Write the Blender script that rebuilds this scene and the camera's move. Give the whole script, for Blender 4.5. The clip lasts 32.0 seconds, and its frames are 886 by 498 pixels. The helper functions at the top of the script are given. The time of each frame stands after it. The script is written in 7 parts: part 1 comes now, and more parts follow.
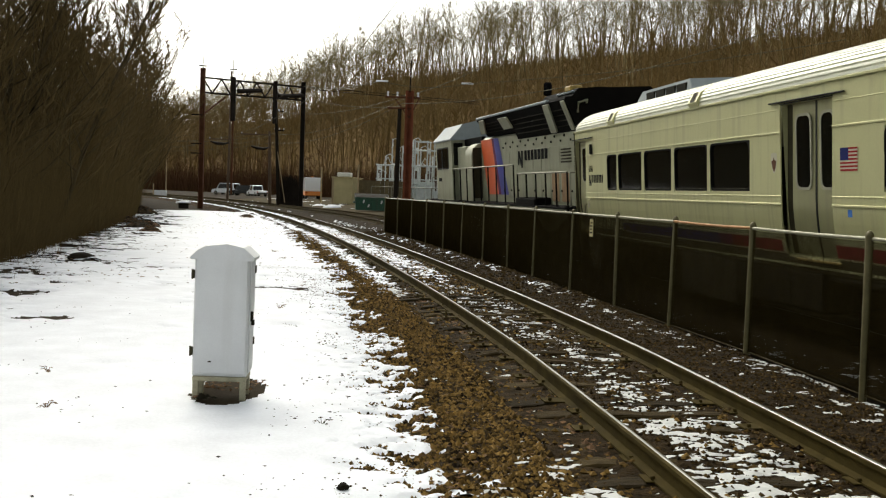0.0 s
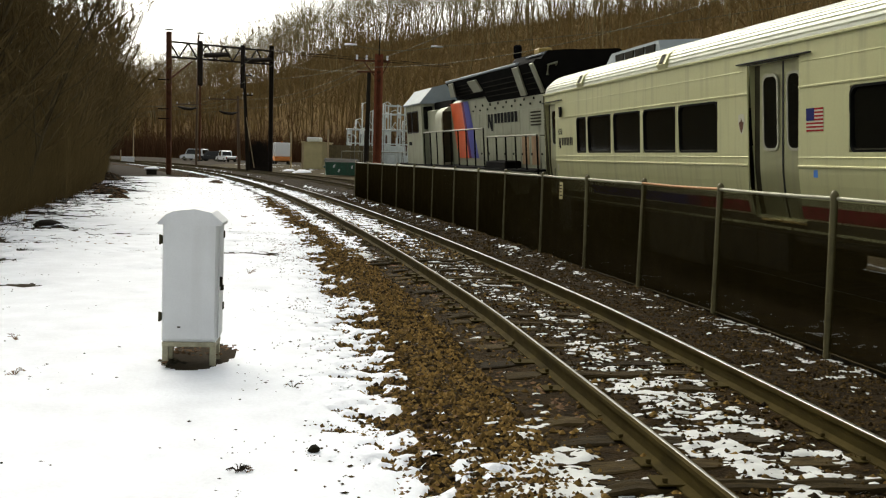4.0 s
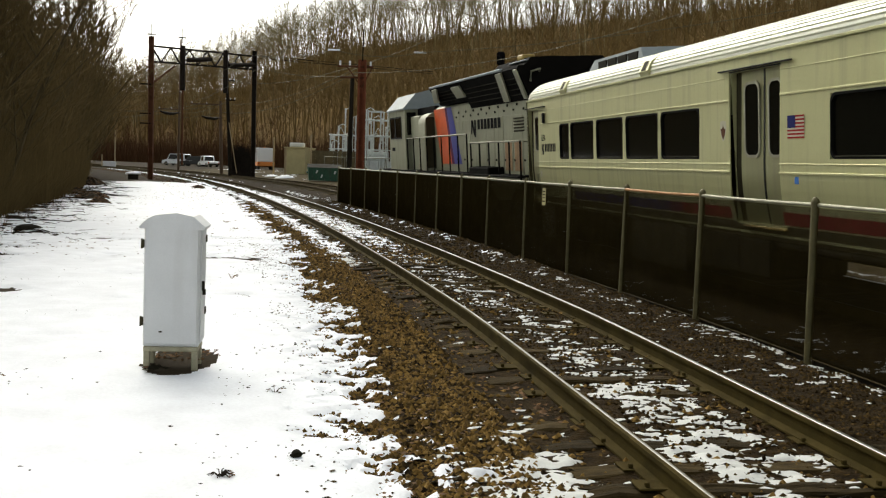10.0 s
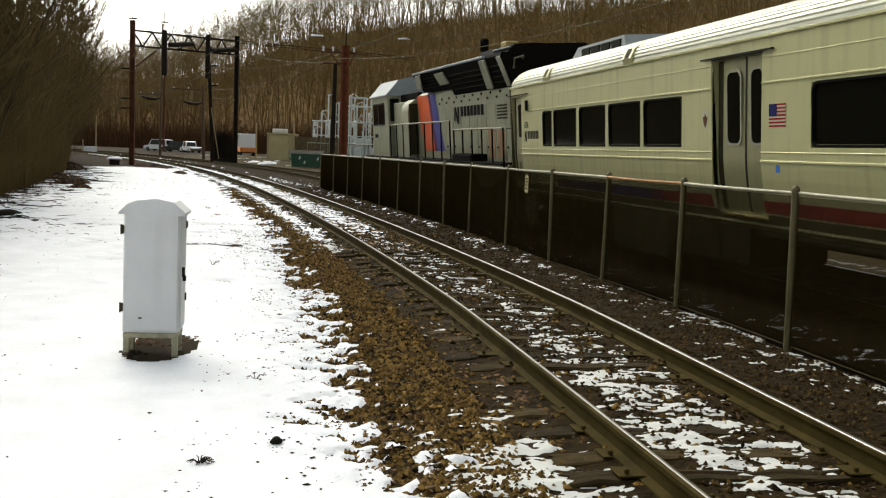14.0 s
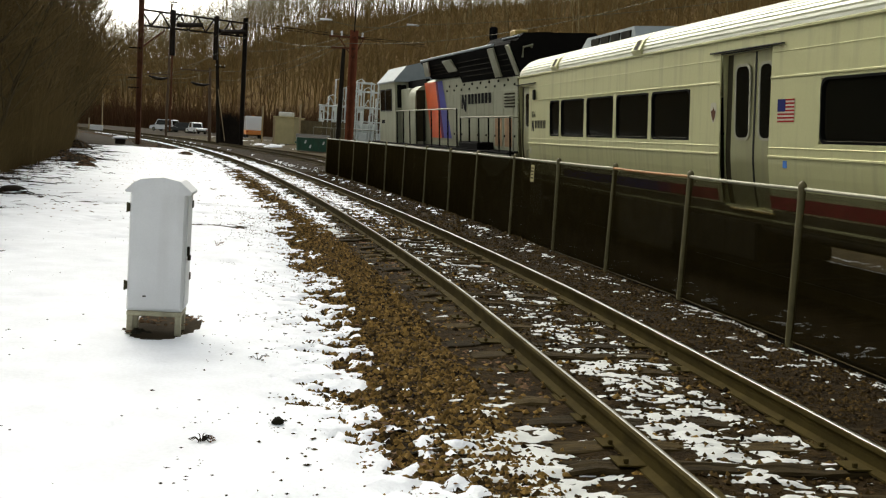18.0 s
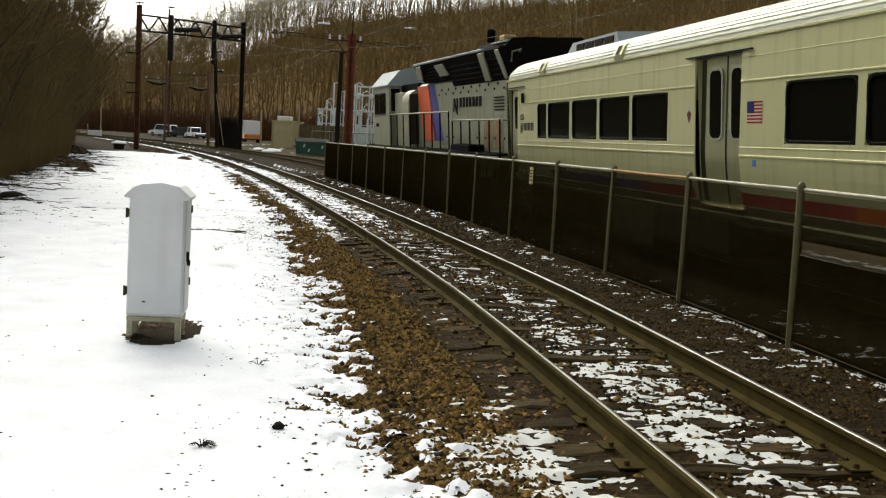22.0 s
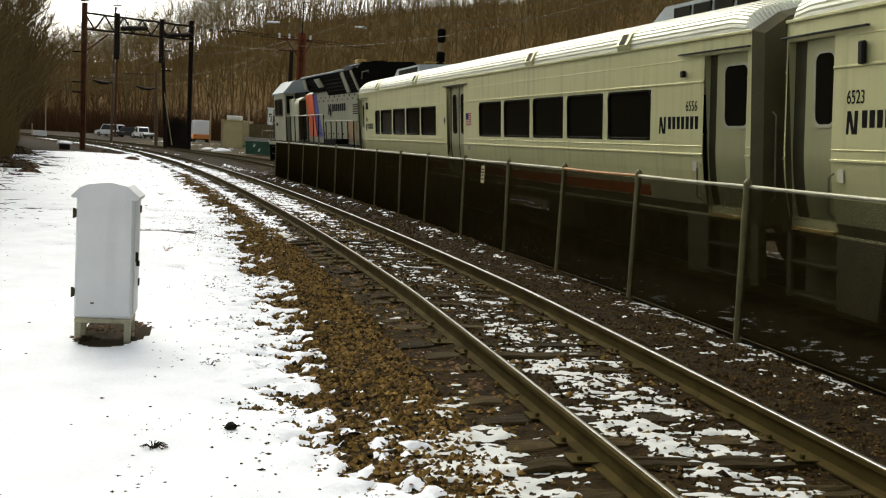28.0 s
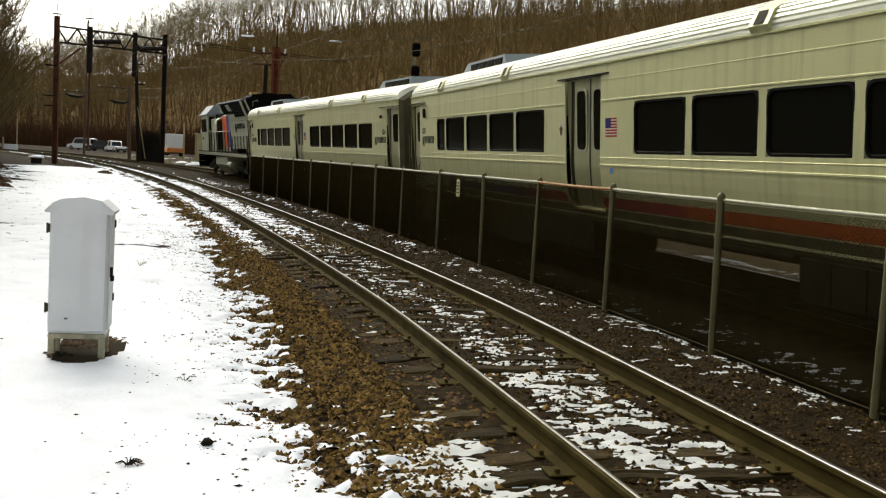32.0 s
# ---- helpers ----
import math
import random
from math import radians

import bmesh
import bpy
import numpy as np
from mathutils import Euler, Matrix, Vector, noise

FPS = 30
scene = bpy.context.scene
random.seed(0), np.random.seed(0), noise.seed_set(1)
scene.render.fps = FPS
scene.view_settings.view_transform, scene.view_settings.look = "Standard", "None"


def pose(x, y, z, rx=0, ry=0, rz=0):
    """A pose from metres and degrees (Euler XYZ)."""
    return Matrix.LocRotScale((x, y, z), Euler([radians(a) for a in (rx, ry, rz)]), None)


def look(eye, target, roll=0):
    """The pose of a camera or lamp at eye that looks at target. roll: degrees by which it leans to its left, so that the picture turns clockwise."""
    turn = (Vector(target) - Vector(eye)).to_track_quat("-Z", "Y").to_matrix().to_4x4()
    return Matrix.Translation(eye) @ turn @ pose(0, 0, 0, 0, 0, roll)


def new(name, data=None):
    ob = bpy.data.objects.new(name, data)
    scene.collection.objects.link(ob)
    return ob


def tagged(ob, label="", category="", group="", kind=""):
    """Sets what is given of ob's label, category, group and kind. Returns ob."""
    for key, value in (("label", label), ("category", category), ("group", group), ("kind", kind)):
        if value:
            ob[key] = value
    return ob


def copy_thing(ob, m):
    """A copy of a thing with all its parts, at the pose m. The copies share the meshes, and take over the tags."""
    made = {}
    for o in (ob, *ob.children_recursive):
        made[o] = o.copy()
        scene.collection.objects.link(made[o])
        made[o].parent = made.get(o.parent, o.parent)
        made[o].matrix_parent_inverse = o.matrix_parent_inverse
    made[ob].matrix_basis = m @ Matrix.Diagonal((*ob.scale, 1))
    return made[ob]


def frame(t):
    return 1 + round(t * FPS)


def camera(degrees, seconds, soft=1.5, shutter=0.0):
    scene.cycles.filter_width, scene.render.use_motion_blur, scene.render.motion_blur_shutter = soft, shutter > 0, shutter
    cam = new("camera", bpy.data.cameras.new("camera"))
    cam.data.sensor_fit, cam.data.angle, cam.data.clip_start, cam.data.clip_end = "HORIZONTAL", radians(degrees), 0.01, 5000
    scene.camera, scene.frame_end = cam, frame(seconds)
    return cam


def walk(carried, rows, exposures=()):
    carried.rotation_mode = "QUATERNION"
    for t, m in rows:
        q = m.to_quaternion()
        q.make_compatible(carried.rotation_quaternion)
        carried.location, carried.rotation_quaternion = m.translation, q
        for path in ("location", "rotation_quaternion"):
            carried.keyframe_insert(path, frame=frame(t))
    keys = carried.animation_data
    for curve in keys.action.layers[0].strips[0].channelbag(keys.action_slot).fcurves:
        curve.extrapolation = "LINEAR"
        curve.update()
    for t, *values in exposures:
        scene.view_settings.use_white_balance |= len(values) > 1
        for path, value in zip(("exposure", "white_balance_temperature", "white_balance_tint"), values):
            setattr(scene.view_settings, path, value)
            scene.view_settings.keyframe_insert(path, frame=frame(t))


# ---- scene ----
# seconds, x, y, z from the first stand, yaw, pitch, roll
PATH = [
    (0, 0.016, 0.050, 0.032, -0.03, -3.15, 1.96), (0.5, 0.016, 0.044, 0.019, -0.46, -3.47, 1.71), (1, 0.017, 0.045, 0.017, -1.34, -3.60, 1.95),
    (1.5, 0.012, 0.043, 0.009, -1.06, -4.10, 1.28), (2, 0.010, 0.040, 0.002, -1.03, -4.04, 0.53), (2.5, 0.019, 0.045, 0.021, -1.43, -4.97, 0.94),
    (4.5, 0.037, 0.040, 0.019, -1.81, -5.17, 1.95), (5, 0.033, 0.039, 0.010, -2.04, -5.30, 2.43), (5.5, 0.034, 0.034, 0.007, -2.08, -5.34, 2.23),
    (6, 0.034, 0.033, 0.015, -2.07, -5.18, 2.45), (6.5, 0.037, 0.036, 0.007, -1.96, -5.09, 2.58), (7, 0.033, 0.036, 0.011, -2.34, -4.91, 2.88),
    (7.5, 0.025, 0.034, 0.006, -2.70, -4.32, 2.40), (8, 0.026, 0.034, 0.008, -2.31, -4.56, 2.18), (8.5, 0.032, 0.036, 0.011, -2.60, -4.96, 2.33),
    (9, 0.031, 0.037, 0.009, -2.92, -4.78, 2.24), (9.5, 0.027, 0.041, 0.012, -2.95, -4.75, 2.17), (10, 0.033, 0.043, 0.009, -2.66, -4.73, 1.79),
    (10.5, 0.022, 0.039, 0.010, -2.91, -4.62, 1.82), (11, 0.022, 0.044, 0.009, -2.79, -4.95, 2.32), (11.5, 0.021, 0.040, 0.009, -2.76, -4.72, 2.11),
    (12, 0.023, 0.041, 0.005, -3.04, -5.01, 2.20), (12.5, 0.014, 0.042, -0.001, -2.97, -5.09, 2.07), (13, 0.022, 0.047, 0.001, -3.28, -5.35, 2.06),
    (13.5, 0.029, 0.047, 0.001, -3.13, -5.58, 2.00), (14, 0.047, 0.056, 0.008, -3.64, -5.43, 2.08), (14.5, 0.036, 0.048, -0.003, -3.99, -5.64, 2.13),
    (16.5, 0.031, 0.049, -0.002, -3.83, -5.65, 2.78), (17, 0.030, 0.047, -0.004, -3.73, -5.59, 3.03), (17.5, 0.032, 0.046, -0.009, -3.66, -5.70, 3.25),
    (18, 0.031, 0.046, -0.007, -3.50, -6.12, 3.58), (18.5, 0.028, 0.046, -0.002, -3.41, -5.94, 3.68), (19, 0.026, 0.050, -0.006, -3.41, -6.11, 3.69),
    (19.5, 0.030, 0.053, -0.007, -3.24, -6.19, 3.56), (20, 0.033, 0.054, -0.001, -3.08, -6.19, 3.46), (20.5, 0.031, 0.052, -0.002, -2.93, -6.43, 3.65),
    (21, 0.029, 0.054, 0.000, -3.27, -6.14, 3.47), (21.5, 0.030, 0.053, 0.000, -3.42, -5.85, 3.35), (22, 0.031, 0.050, -0.004, -3.52, -5.96, 3.15),
    (22.5, 0.030, 0.045, -0.000, -3.52, -5.79, 3.12), (23, 0.040, 0.044, -0.007, -3.73, -5.87, 2.95), (23.5, 0.034, 0.045, -0.004, -3.88, -6.33, 2.85),
    (24, 0.042, 0.045, 0.002, -3.69, -6.66, 3.03), (24.5, 0.040, 0.047, 0.002, -3.66, -6.34, 2.81), (25, 0.034, 0.048, -0.001, -4.13, -6.09, 2.74),
    (25.5, 0.038, 0.045, -0.006, -4.86, -6.46, 2.52), (27.5, 0.029, 0.043, -0.007, -5.84, -5.90, 2.55), (28, 0.028, 0.034, -0.012, -6.23, -5.85, 3.01),
    (28.5, 0.023, 0.034, -0.010, -6.14, -6.17, 3.05), (29, 0.030, 0.037, -0.009, -6.46, -6.01, 2.75), (29.5, 0.021, 0.036, -0.009, -6.26, -6.02, 2.57),
    (30, 0.025, 0.034, -0.011, -6.59, -5.88, 2.66), (30.5, 0.022, 0.033, -0.006, -6.83, -5.76, 2.36), (31, 0.020, 0.027, -0.014, -6.95, -5.64, 2.43),
    (31.5, 0.014, 0.030, -0.012, -7.20, -5.57, 2.74), (32, 0.013, 0.025, -0.008, -7.60, -5.02, 2.97),
]
EYE = Vector((0.0, 0.0, 1.75))


def view(t, x, y, z, yaw, pitch, roll):
    """A camera row from its drift and angles in degrees: yaw to the left, pitch up, roll to its left."""
    a, b = radians(yaw), radians(pitch)
    ahead = Vector((-math.sin(a) * math.cos(b), math.cos(a) * math.cos(b), math.sin(b)))
    eye = EYE + Vector((x, y, z))
    return t, look(eye, eye + ahead, roll)


cam = camera(47.0, 32.0, soft=1.2)
walk(cam, [view(*row) for row in PATH], exposures=[(0.0, 0.5, 6800, 5), (32.0, 0.5, 6800, 5)])

# ---------------------------------------------------------------- light
world = bpy.data.worlds.new("sky")
scene.world = world
world.use_nodes = True
wn, wl = world.node_tree.nodes, world.node_tree.links
SUN_EL, SUN_AZ = 42.0, -25.0  # degrees over the horizon; to the right of straight ahead
sky = wn.new("ShaderNodeTexSky")
sky.sky_type, sky.sun_disc = "NISHITA", False
sky.sun_elevation, sky.sun_rotation = radians(SUN_EL), radians(SUN_AZ)
sky.air_density, sky.dust_density, sky.ozone_density = 1.0, 4.0, 0.6
grey = wn.new("ShaderNodeHueSaturation")  # a thin, even cloud cover takes the blue out
grey.inputs["Saturation"].default_value = 0.27
wl.new(sky.outputs[0], grey.inputs["Color"])
wl.new(grey.outputs[0], wn["Background"].inputs["Color"])
wn["Background"].inputs["Strength"].default_value = 0.15

sun = new("sun", bpy.data.lights.new("sun", "SUN"))
sun.data.energy, sun.data.angle, sun.data.color = 0.8, radians(35), (1.0, 0.95, 0.86)
se, sa = radians(SUN_EL), radians(SUN_AZ)
sun.matrix_world = look((math.sin(sa) * math.cos(se) * 50, math.cos(sa) * math.cos(se) * 50, math.sin(se) * 50), (0, 0, 0))

# ---------------------------------------------------------------- small tools


class Build:
    """Collects vertices and faces of one mesh."""

    def __init__(self):
        self.v, self.f = [], []

    def add(self, verts, faces):
        n = len(self.v)
        self.v += [tuple(p) for p in verts]
        self.f += [tuple(i + n for i in q) for q in faces]
        return self

    def box(self, c, size, bev=0.0, rz=0.0, rx=0.0, ry=0.0):
        hx, hy, hz = size[0] / 2, size[1] / 2, size[2] / 2
        b = min(bev, hx * 0.9, hy * 0.9, hz * 0.9)
        m = pose(*c, rx, ry, rz)
        if b <= 0:
            vs = [(x, y, z) for x in (-hx, hx) for y in (-hy, hy) for z in (-hz, hz)]
            fs = [(0, 1, 3, 2), (4, 6, 7, 5), (0, 4, 5, 1), (2, 3, 7, 6), (0, 2, 6, 4), (1, 5, 7, 3)]
            return self.add([m @ Vector(p) for p in vs], fs)
        vs, idx = [], {}
        for sx in (-1, 1):
            for sy in (-1, 1):
                for sz in (-1, 1):
                    for k, p in enumerate(((hx, hy - b, hz - b), (hx - b, hy, hz - b), (hx - b, hy - b, hz))):
                        idx[sx, sy, sz, k] = len(vs)
                        vs.append((p[0] * sx, p[1] * sy, p[2] * sz))
        fs = []
        for k in range(3):
            i, j = [a for a in range(3) if a != k]
            for s in (-1, 1):
                ring = []
                for a, c2 in ((-1, -1), (1, -1), (1, 1), (-1, 1)):
                    sg = [0, 0, 0]
                    sg[k], sg[i], sg[j] = s, a, c2
                    ring.append(idx[(*sg, k)])
                fs.append(ring if s * (1, -1, 1)[k] > 0 else ring[::-1])
            for a in (-1, 1):
                for c2 in (-1, 1):
                    lo, hi = [0, 0, 0], [0, 0, 0]
                    lo[i], lo[j], lo[k] = a, c2, -1
                    hi[i], hi[j], hi[k] = a, c2, 1
                    q = [idx[(*lo, i)], idx[(*hi, i)], idx[(*hi, j)], idx[(*lo, j)]]
                    fs.append(q if a * c2 * (1, -1, 1)[k] < 0 else q[::-1])
        for sx in (-1, 1):
            for sy in (-1, 1):
                for sz in (-1, 1):
                    q = [idx[sx, sy, sz, k] for k in range(3)]
                    fs.append(q if sx * sy * sz > 0 else q[::-1])
        return self.add([m @ Vector(p) for p in vs], fs)

    def tube(self, path, r, n=6, cap=True):
        """A tube along a path; r is one radius or one for each point."""
        pts = [Vector(p) for p in path]
        rs = r if isinstance(r, (list, tuple)) else [r] * len(pts)
        base = len(self.v)
        for i, p in enumerate(pts):
            d = (pts[min(i + 1, len(pts) - 1)] - pts[max(i - 1, 0)]).normalized()
            a = d.cross(Vector((0, 0, 1)) if abs(d.z) < 0.9 else Vector((1, 0, 0))).normalized()
            b = d.cross(a)
            for k in range(n):
                w = 2 * math.pi * k / n
                self.v.append(tuple(p + (a * math.cos(w) + b * math.sin(w)) * rs[i]))
        for i in range(len(pts) - 1):
            for k in range(n):
                q = base + i * n
                self.f.append((q + k, q + n + k, q + n + (k + 1) % n, q + (k + 1) % n))
        if cap:
            self.f.append(tuple(base + k for k in range(n)))
            self.f.append(tuple(base + (len(pts) - 1) * n + n - 1 - k for k in range(n)))
        return self

    def rod(self, a, b, r, n=8):
        return self.tube([a, b], r, n)

    def sweep(self, sections):
        """Joins rings of equally many points; the ends are closed."""
        n, base = len(sections[0]), len(self.v)
        for s in sections:
            self.v += [tuple(p) for p in s]
        for i in range(len(sections) - 1):
            for k in range(n):
                q = base + i * n
                self.f.append((q + k, q + (k + 1) % n, q + n + (k + 1) % n, q + n + k))
        self.f.append(tuple(base + n - 1 - k for k in range(n)))
        self.f.append(tuple(base + (len(sections) - 1) * n + k for k in range(n)))
        return self

    def mesh(self, name, mat, smooth=None):
        me = bpy.data.meshes.new(name)
        me.from_pydata(self.v, [], self.f)
        for m in mat if isinstance(mat, (list, tuple)) else [mat]:
            me.materials.append(m)
        if smooth:
            me.polygons.foreach_set("use_smooth", [True] * len(me.polygons))
            me.set_sharp_from_angle(angle=radians(smooth))
        me.update()
        return me


def part(name, b, mat, parent=None, label="", smooth=None, at=None):
    ob = new(name, b.mesh(name, mat, smooth) if isinstance(b, Build) else b)
    if parent is not None:
        ob.parent = parent
    if at is not None:
        ob.matrix_basis = at
    return tagged(ob, label)


def thing(name, at, label, category, group="", kind=""):
    ob = new(name)
    ob.empty_display_size = 0.2
    ob.matrix_basis = at
    return tagged(ob, label, category, group, kind)


# ---------------------------------------------------------------- materials


def mat(name, base, rough=0.6, metal=0.0, spread=0.25, scale=6.0, fine=60.0, bump=0.15, dist=0.01, tint=None, vary=0.0, coat=0.0, stretch=(1, 1, 1), streak=None, island=False, spec=0.5):
    """A surface with blotches and grain: base colour mixed towards tint by two noises, rough and bumpy by the same."""
    m = bpy.data.materials.new(name)
    m.use_nodes = True
    n, l = m.node_tree.nodes, m.node_tree.links
    p = n["Principled BSDF"]
    co = n.new("ShaderNodeTexCoord")
    mp = n.new("ShaderNodeMapping")
    mp.inputs["Scale"].default_value = stretch
    l.new(co.outputs["Object"], mp.inputs["Vector"])

    def noise_node(sc, detail):
        k = n.new("ShaderNodeTexNoise")
        k.inputs["Scale"].default_value, k.inputs["Detail"].default_value = sc, detail
        l.new(mp.outputs[0], k.inputs["Vector"])
        return k

    big, small = noise_node(scale, 6), noise_node(fine, 4)
    mixv = n.new("ShaderNodeMath")
    mixv.operation = "MULTIPLY_ADD"
    mixv.inputs[1].default_value, mixv.inputs[2].default_value = 0.35, 0.0
    l.new(small.outputs["Fac"], mixv.inputs[0])
    add = n.new("ShaderNodeMath")
    add.operation = "MULTIPLY_ADD"
    add.inputs[1].default_value = 0.75
    l.new(big.outputs["Fac"], add.inputs[0])
    l.new(mixv.outputs[0], add.inputs[2])
    ramp = n.new("ShaderNodeMapRange")
    ramp.inputs["From Min"].default_value, ramp.inputs["From Max"].default_value = 0.3, 0.8
    l.new(add.outputs[0], ramp.inputs["Value"])
    mix = n.new("ShaderNodeMix")
    mix.data_type = "RGBA"
    dark = tint or tuple(c * (1 - spread * 1.6) for c in base)
    mix.inputs["A"].default_value, mix.inputs["B"].default_value = (*dark, 1), (*[min(1, c * (1 + spread * 0.5)) for c in base], 1)
    l.new(ramp.outputs[0], mix.inputs["Factor"])
    col = mix.outputs["Result"]
    if vary:
        hs = n.new("ShaderNodeHueSaturation")
        if island:
            src = n.new("ShaderNodeNewGeometry").outputs["Random Per Island"]
        else:
            src = n.new("ShaderNodeObjectInfo").outputs["Random"]
        mr = n.new("ShaderNodeMapRange")
        mr.inputs["To Min"].default_value, mr.inputs["To Max"].default_value = 1 - vary, 1 + vary
        l.new(src, mr.inputs["Value"])
        l.new(mr.outputs[0], hs.inputs["Value"])
        l.new(col, hs.inputs["Color"])
        col = hs.outputs["Color"]
    if streak:  # dirt that has run down, by colour and amount
        wv = n.new("ShaderNodeTexNoise")
        wv.inputs["Scale"].default_value, wv.inputs["Detail"].default_value = 5.0, 5
        sm = n.new("ShaderNodeMapping")
        sm.inputs["Scale"].default_value = (1, 1.4, 0.09)
        l.new(co.outputs["Object"], sm.inputs["Vector"])
        l.new(sm.outputs[0], wv.inputs["Vector"])
        sr = n.new("ShaderNodeMapRange")
        sr.inputs["From Min"].default_value, sr.inputs["From Max"].default_value = 0.5, 0.78
        sr.inputs["To Max"].default_value = streak[1]
        l.new(wv.outputs["Fac"], sr.inputs["Value"])
        m2 = n.new("ShaderNodeMix")
        m2.data_type = "RGBA"
        m2.inputs["B"].default_value = (*streak[0], 1)
        l.new(sr.outputs[0], m2.inputs["Factor"])
        l.new(col, m2.inputs["A"])
        col = m2.outputs["Result"]
    l.new(col, p.inputs["Base Color"])
    rr = n.new("ShaderNodeMapRange")
    rr.inputs["To Min"].default_value, rr.inputs["To Max"].default_value = min(1, rough + 0.08), max(0.03, rough - 0.08)
    l.new(add.outputs[0], rr.inputs["Value"])
    l.new(rr.outputs[0], p.inputs["Roughness"])
    p.inputs["Metallic"].default_value = metal
    p.inputs["Coat Weight"].default_value = coat
    p.inputs["Specular IOR Level"].default_value = spec
    if bump:
        bp = n.new("ShaderNodeBump")
        bp.inputs["Strength"].default_value, bp.inputs["Distance"].default_value = bump, dist
        l.new(add.outputs[0], bp.inputs["Height"])
        l.new(bp.outputs[0], p.inputs["Normal"])
    return m


SNOW = mat("snow", (0.80, 0.825, 0.865), 0.7, spread=0.1, scale=2.2, fine=30, bump=0.6, dist=0.04)
VERGE = mat("trodden_brown_earth", (0.095, 0.07, 0.028), 0.95, spread=0.4, scale=1.5, fine=30, bump=0.4, dist=0.03, spec=0.05)
DIRT = mat("earth_and_leaf_litter", (0.034, 0.024, 0.012), 0.95, spread=0.45, scale=1.2, fine=25, bump=0.6, dist=0.04, spec=0.05)
DARKSTONE = mat("sooty_ballast_stone", (0.062, 0.038, 0.011), 0.9, spread=0.35, scale=18, fine=120, bump=0.3, dist=0.005, vary=0.75, island=True, spec=0.08)
STONE = mat("ballast_stone", (0.165, 0.1, 0.027), 0.9, spread=0.35, scale=18, fine=120, bump=0.3, dist=0.005, vary=0.95, island=True, spec=0.1)
TIE = mat("weathered_tie_wood", (0.054, 0.037, 0.0125), 0.92, spread=0.5, scale=5, fine=50, bump=0.8, dist=0.012, vary=0.5, stretch=(1, 6, 6), spec=0.1)
RAILRUST = mat("rusty_rail_steel", (0.058, 0.042, 0.0105), 0.9, 0.0, spread=0.35, scale=4, fine=90, bump=0.2, dist=0.002, spec=0.06)
RAILDULL = mat("dull_rail_head", (0.2, 0.195, 0.17), 0.45, 0.9, spread=0.25, scale=3, fine=60, bump=0.03, dist=0.001)
RAILTOP = mat("polished_rail_head", (0.5, 0.5, 0.47), 0.3, 1.0, spread=0.12, scale=3, fine=60, bump=0.03, dist=0.001)
FENCEPOST = mat("weathered_fence_post_steel", (0.135, 0.115, 0.046), 0.6, 0.3, spread=0.3, scale=7, fine=80, bump=0.08, dist=0.002)
GALV = mat("galvanised_steel", (0.21, 0.205, 0.144), 0.5, 0.6, spread=0.25, scale=7, fine=80, bump=0.08, dist=0.002)
PALERAIL = mat("pale_galvanised_rail", (0.34, 0.33, 0.234), 0.6, 0.25, spread=0.2, scale=7, fine=80, bump=0.08, dist=0.002)
GALVRUST = mat("rusted_fence_rail", (0.38, 0.19, 0.063), 0.7, 0.2, spread=0.3, scale=7, fine=80, bump=0.1, dist=0.002)
LINEWIRE = mat("weathered_line_wire", (0.15, 0.14, 0.09), 0.7, 0.2, spread=0.2, scale=3, fine=30, bump=0, spec=0.1)
WIRE = mat("dark_fence_wire", (0.046, 0.033, 0.0085), 0.7, 0.3, spread=0.2, scale=3, fine=30, bump=0, spec=0.1)
WHITEPAINT = mat("weathered_white_paint", (0.71, 0.72, 0.72), 0.55, spread=0.07, scale=3.5, fine=70, bump=0.05, dist=0.003, streak=((0.35, 0.33, 0.28), 0.25))
CARBODY = mat("brushed_car_body", (0.54, 0.53, 0.275), 0.42, 0.35, spread=0.06, scale=0.9, fine=30, bump=0.02, dist=0.004, streak=((0.26, 0.235, 0.14), 0.45))
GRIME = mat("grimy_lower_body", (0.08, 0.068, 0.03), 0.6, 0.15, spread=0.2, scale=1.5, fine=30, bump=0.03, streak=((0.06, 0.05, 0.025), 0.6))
CAREND = mat("grimy_car_end", (0.10, 0.085, 0.033), 0.7, 0.1, spread=0.3, scale=2, fine=40, bump=0.05)
CARROOF = mat("ribbed_roof_metal", (0.78, 0.785, 0.66), 0.4, 0.35, spread=0.12, scale=2, fine=40, bump=0.03, dist=0.003)
CARDARK = mat("underframe_black", (0.013, 0.0112, 0.0048), 0.85, spread=0.4, scale=4, fine=50, bump=0.2, dist=0.01, spec=0.1)
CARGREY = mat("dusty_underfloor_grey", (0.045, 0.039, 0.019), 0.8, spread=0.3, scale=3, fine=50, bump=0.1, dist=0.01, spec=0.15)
TINTED = mat("dark_tinted_glass", (0.006, 0.0062, 0.0045), 0.07, spread=0.1, scale=1, fine=5, bump=0, spec=0.3)
GASKET = mat("black_window_gasket", (0.006, 0.006, 0.0054), 0.9, spread=0.1, bump=0, spec=0.05)
RUBBER = mat("black_rubber", (0.012, 0.012, 0.0099), 0.6, spread=0.2, bump=0.05, spec=0.12)
DOORMETAL = mat("door_leaf_metal", (0.31, 0.305, 0.155), 0.4, 0.4, spread=0.08, scale=1.5, fine=40, bump=0.03, dist=0.003, streak=((0.2, 0.18, 0.13), 0.35))
STEPGOLD = mat("worn_yellow_step_edge", (0.42, 0.29, 0.063), 0.6, spread=0.3, scale=8, fine=60)
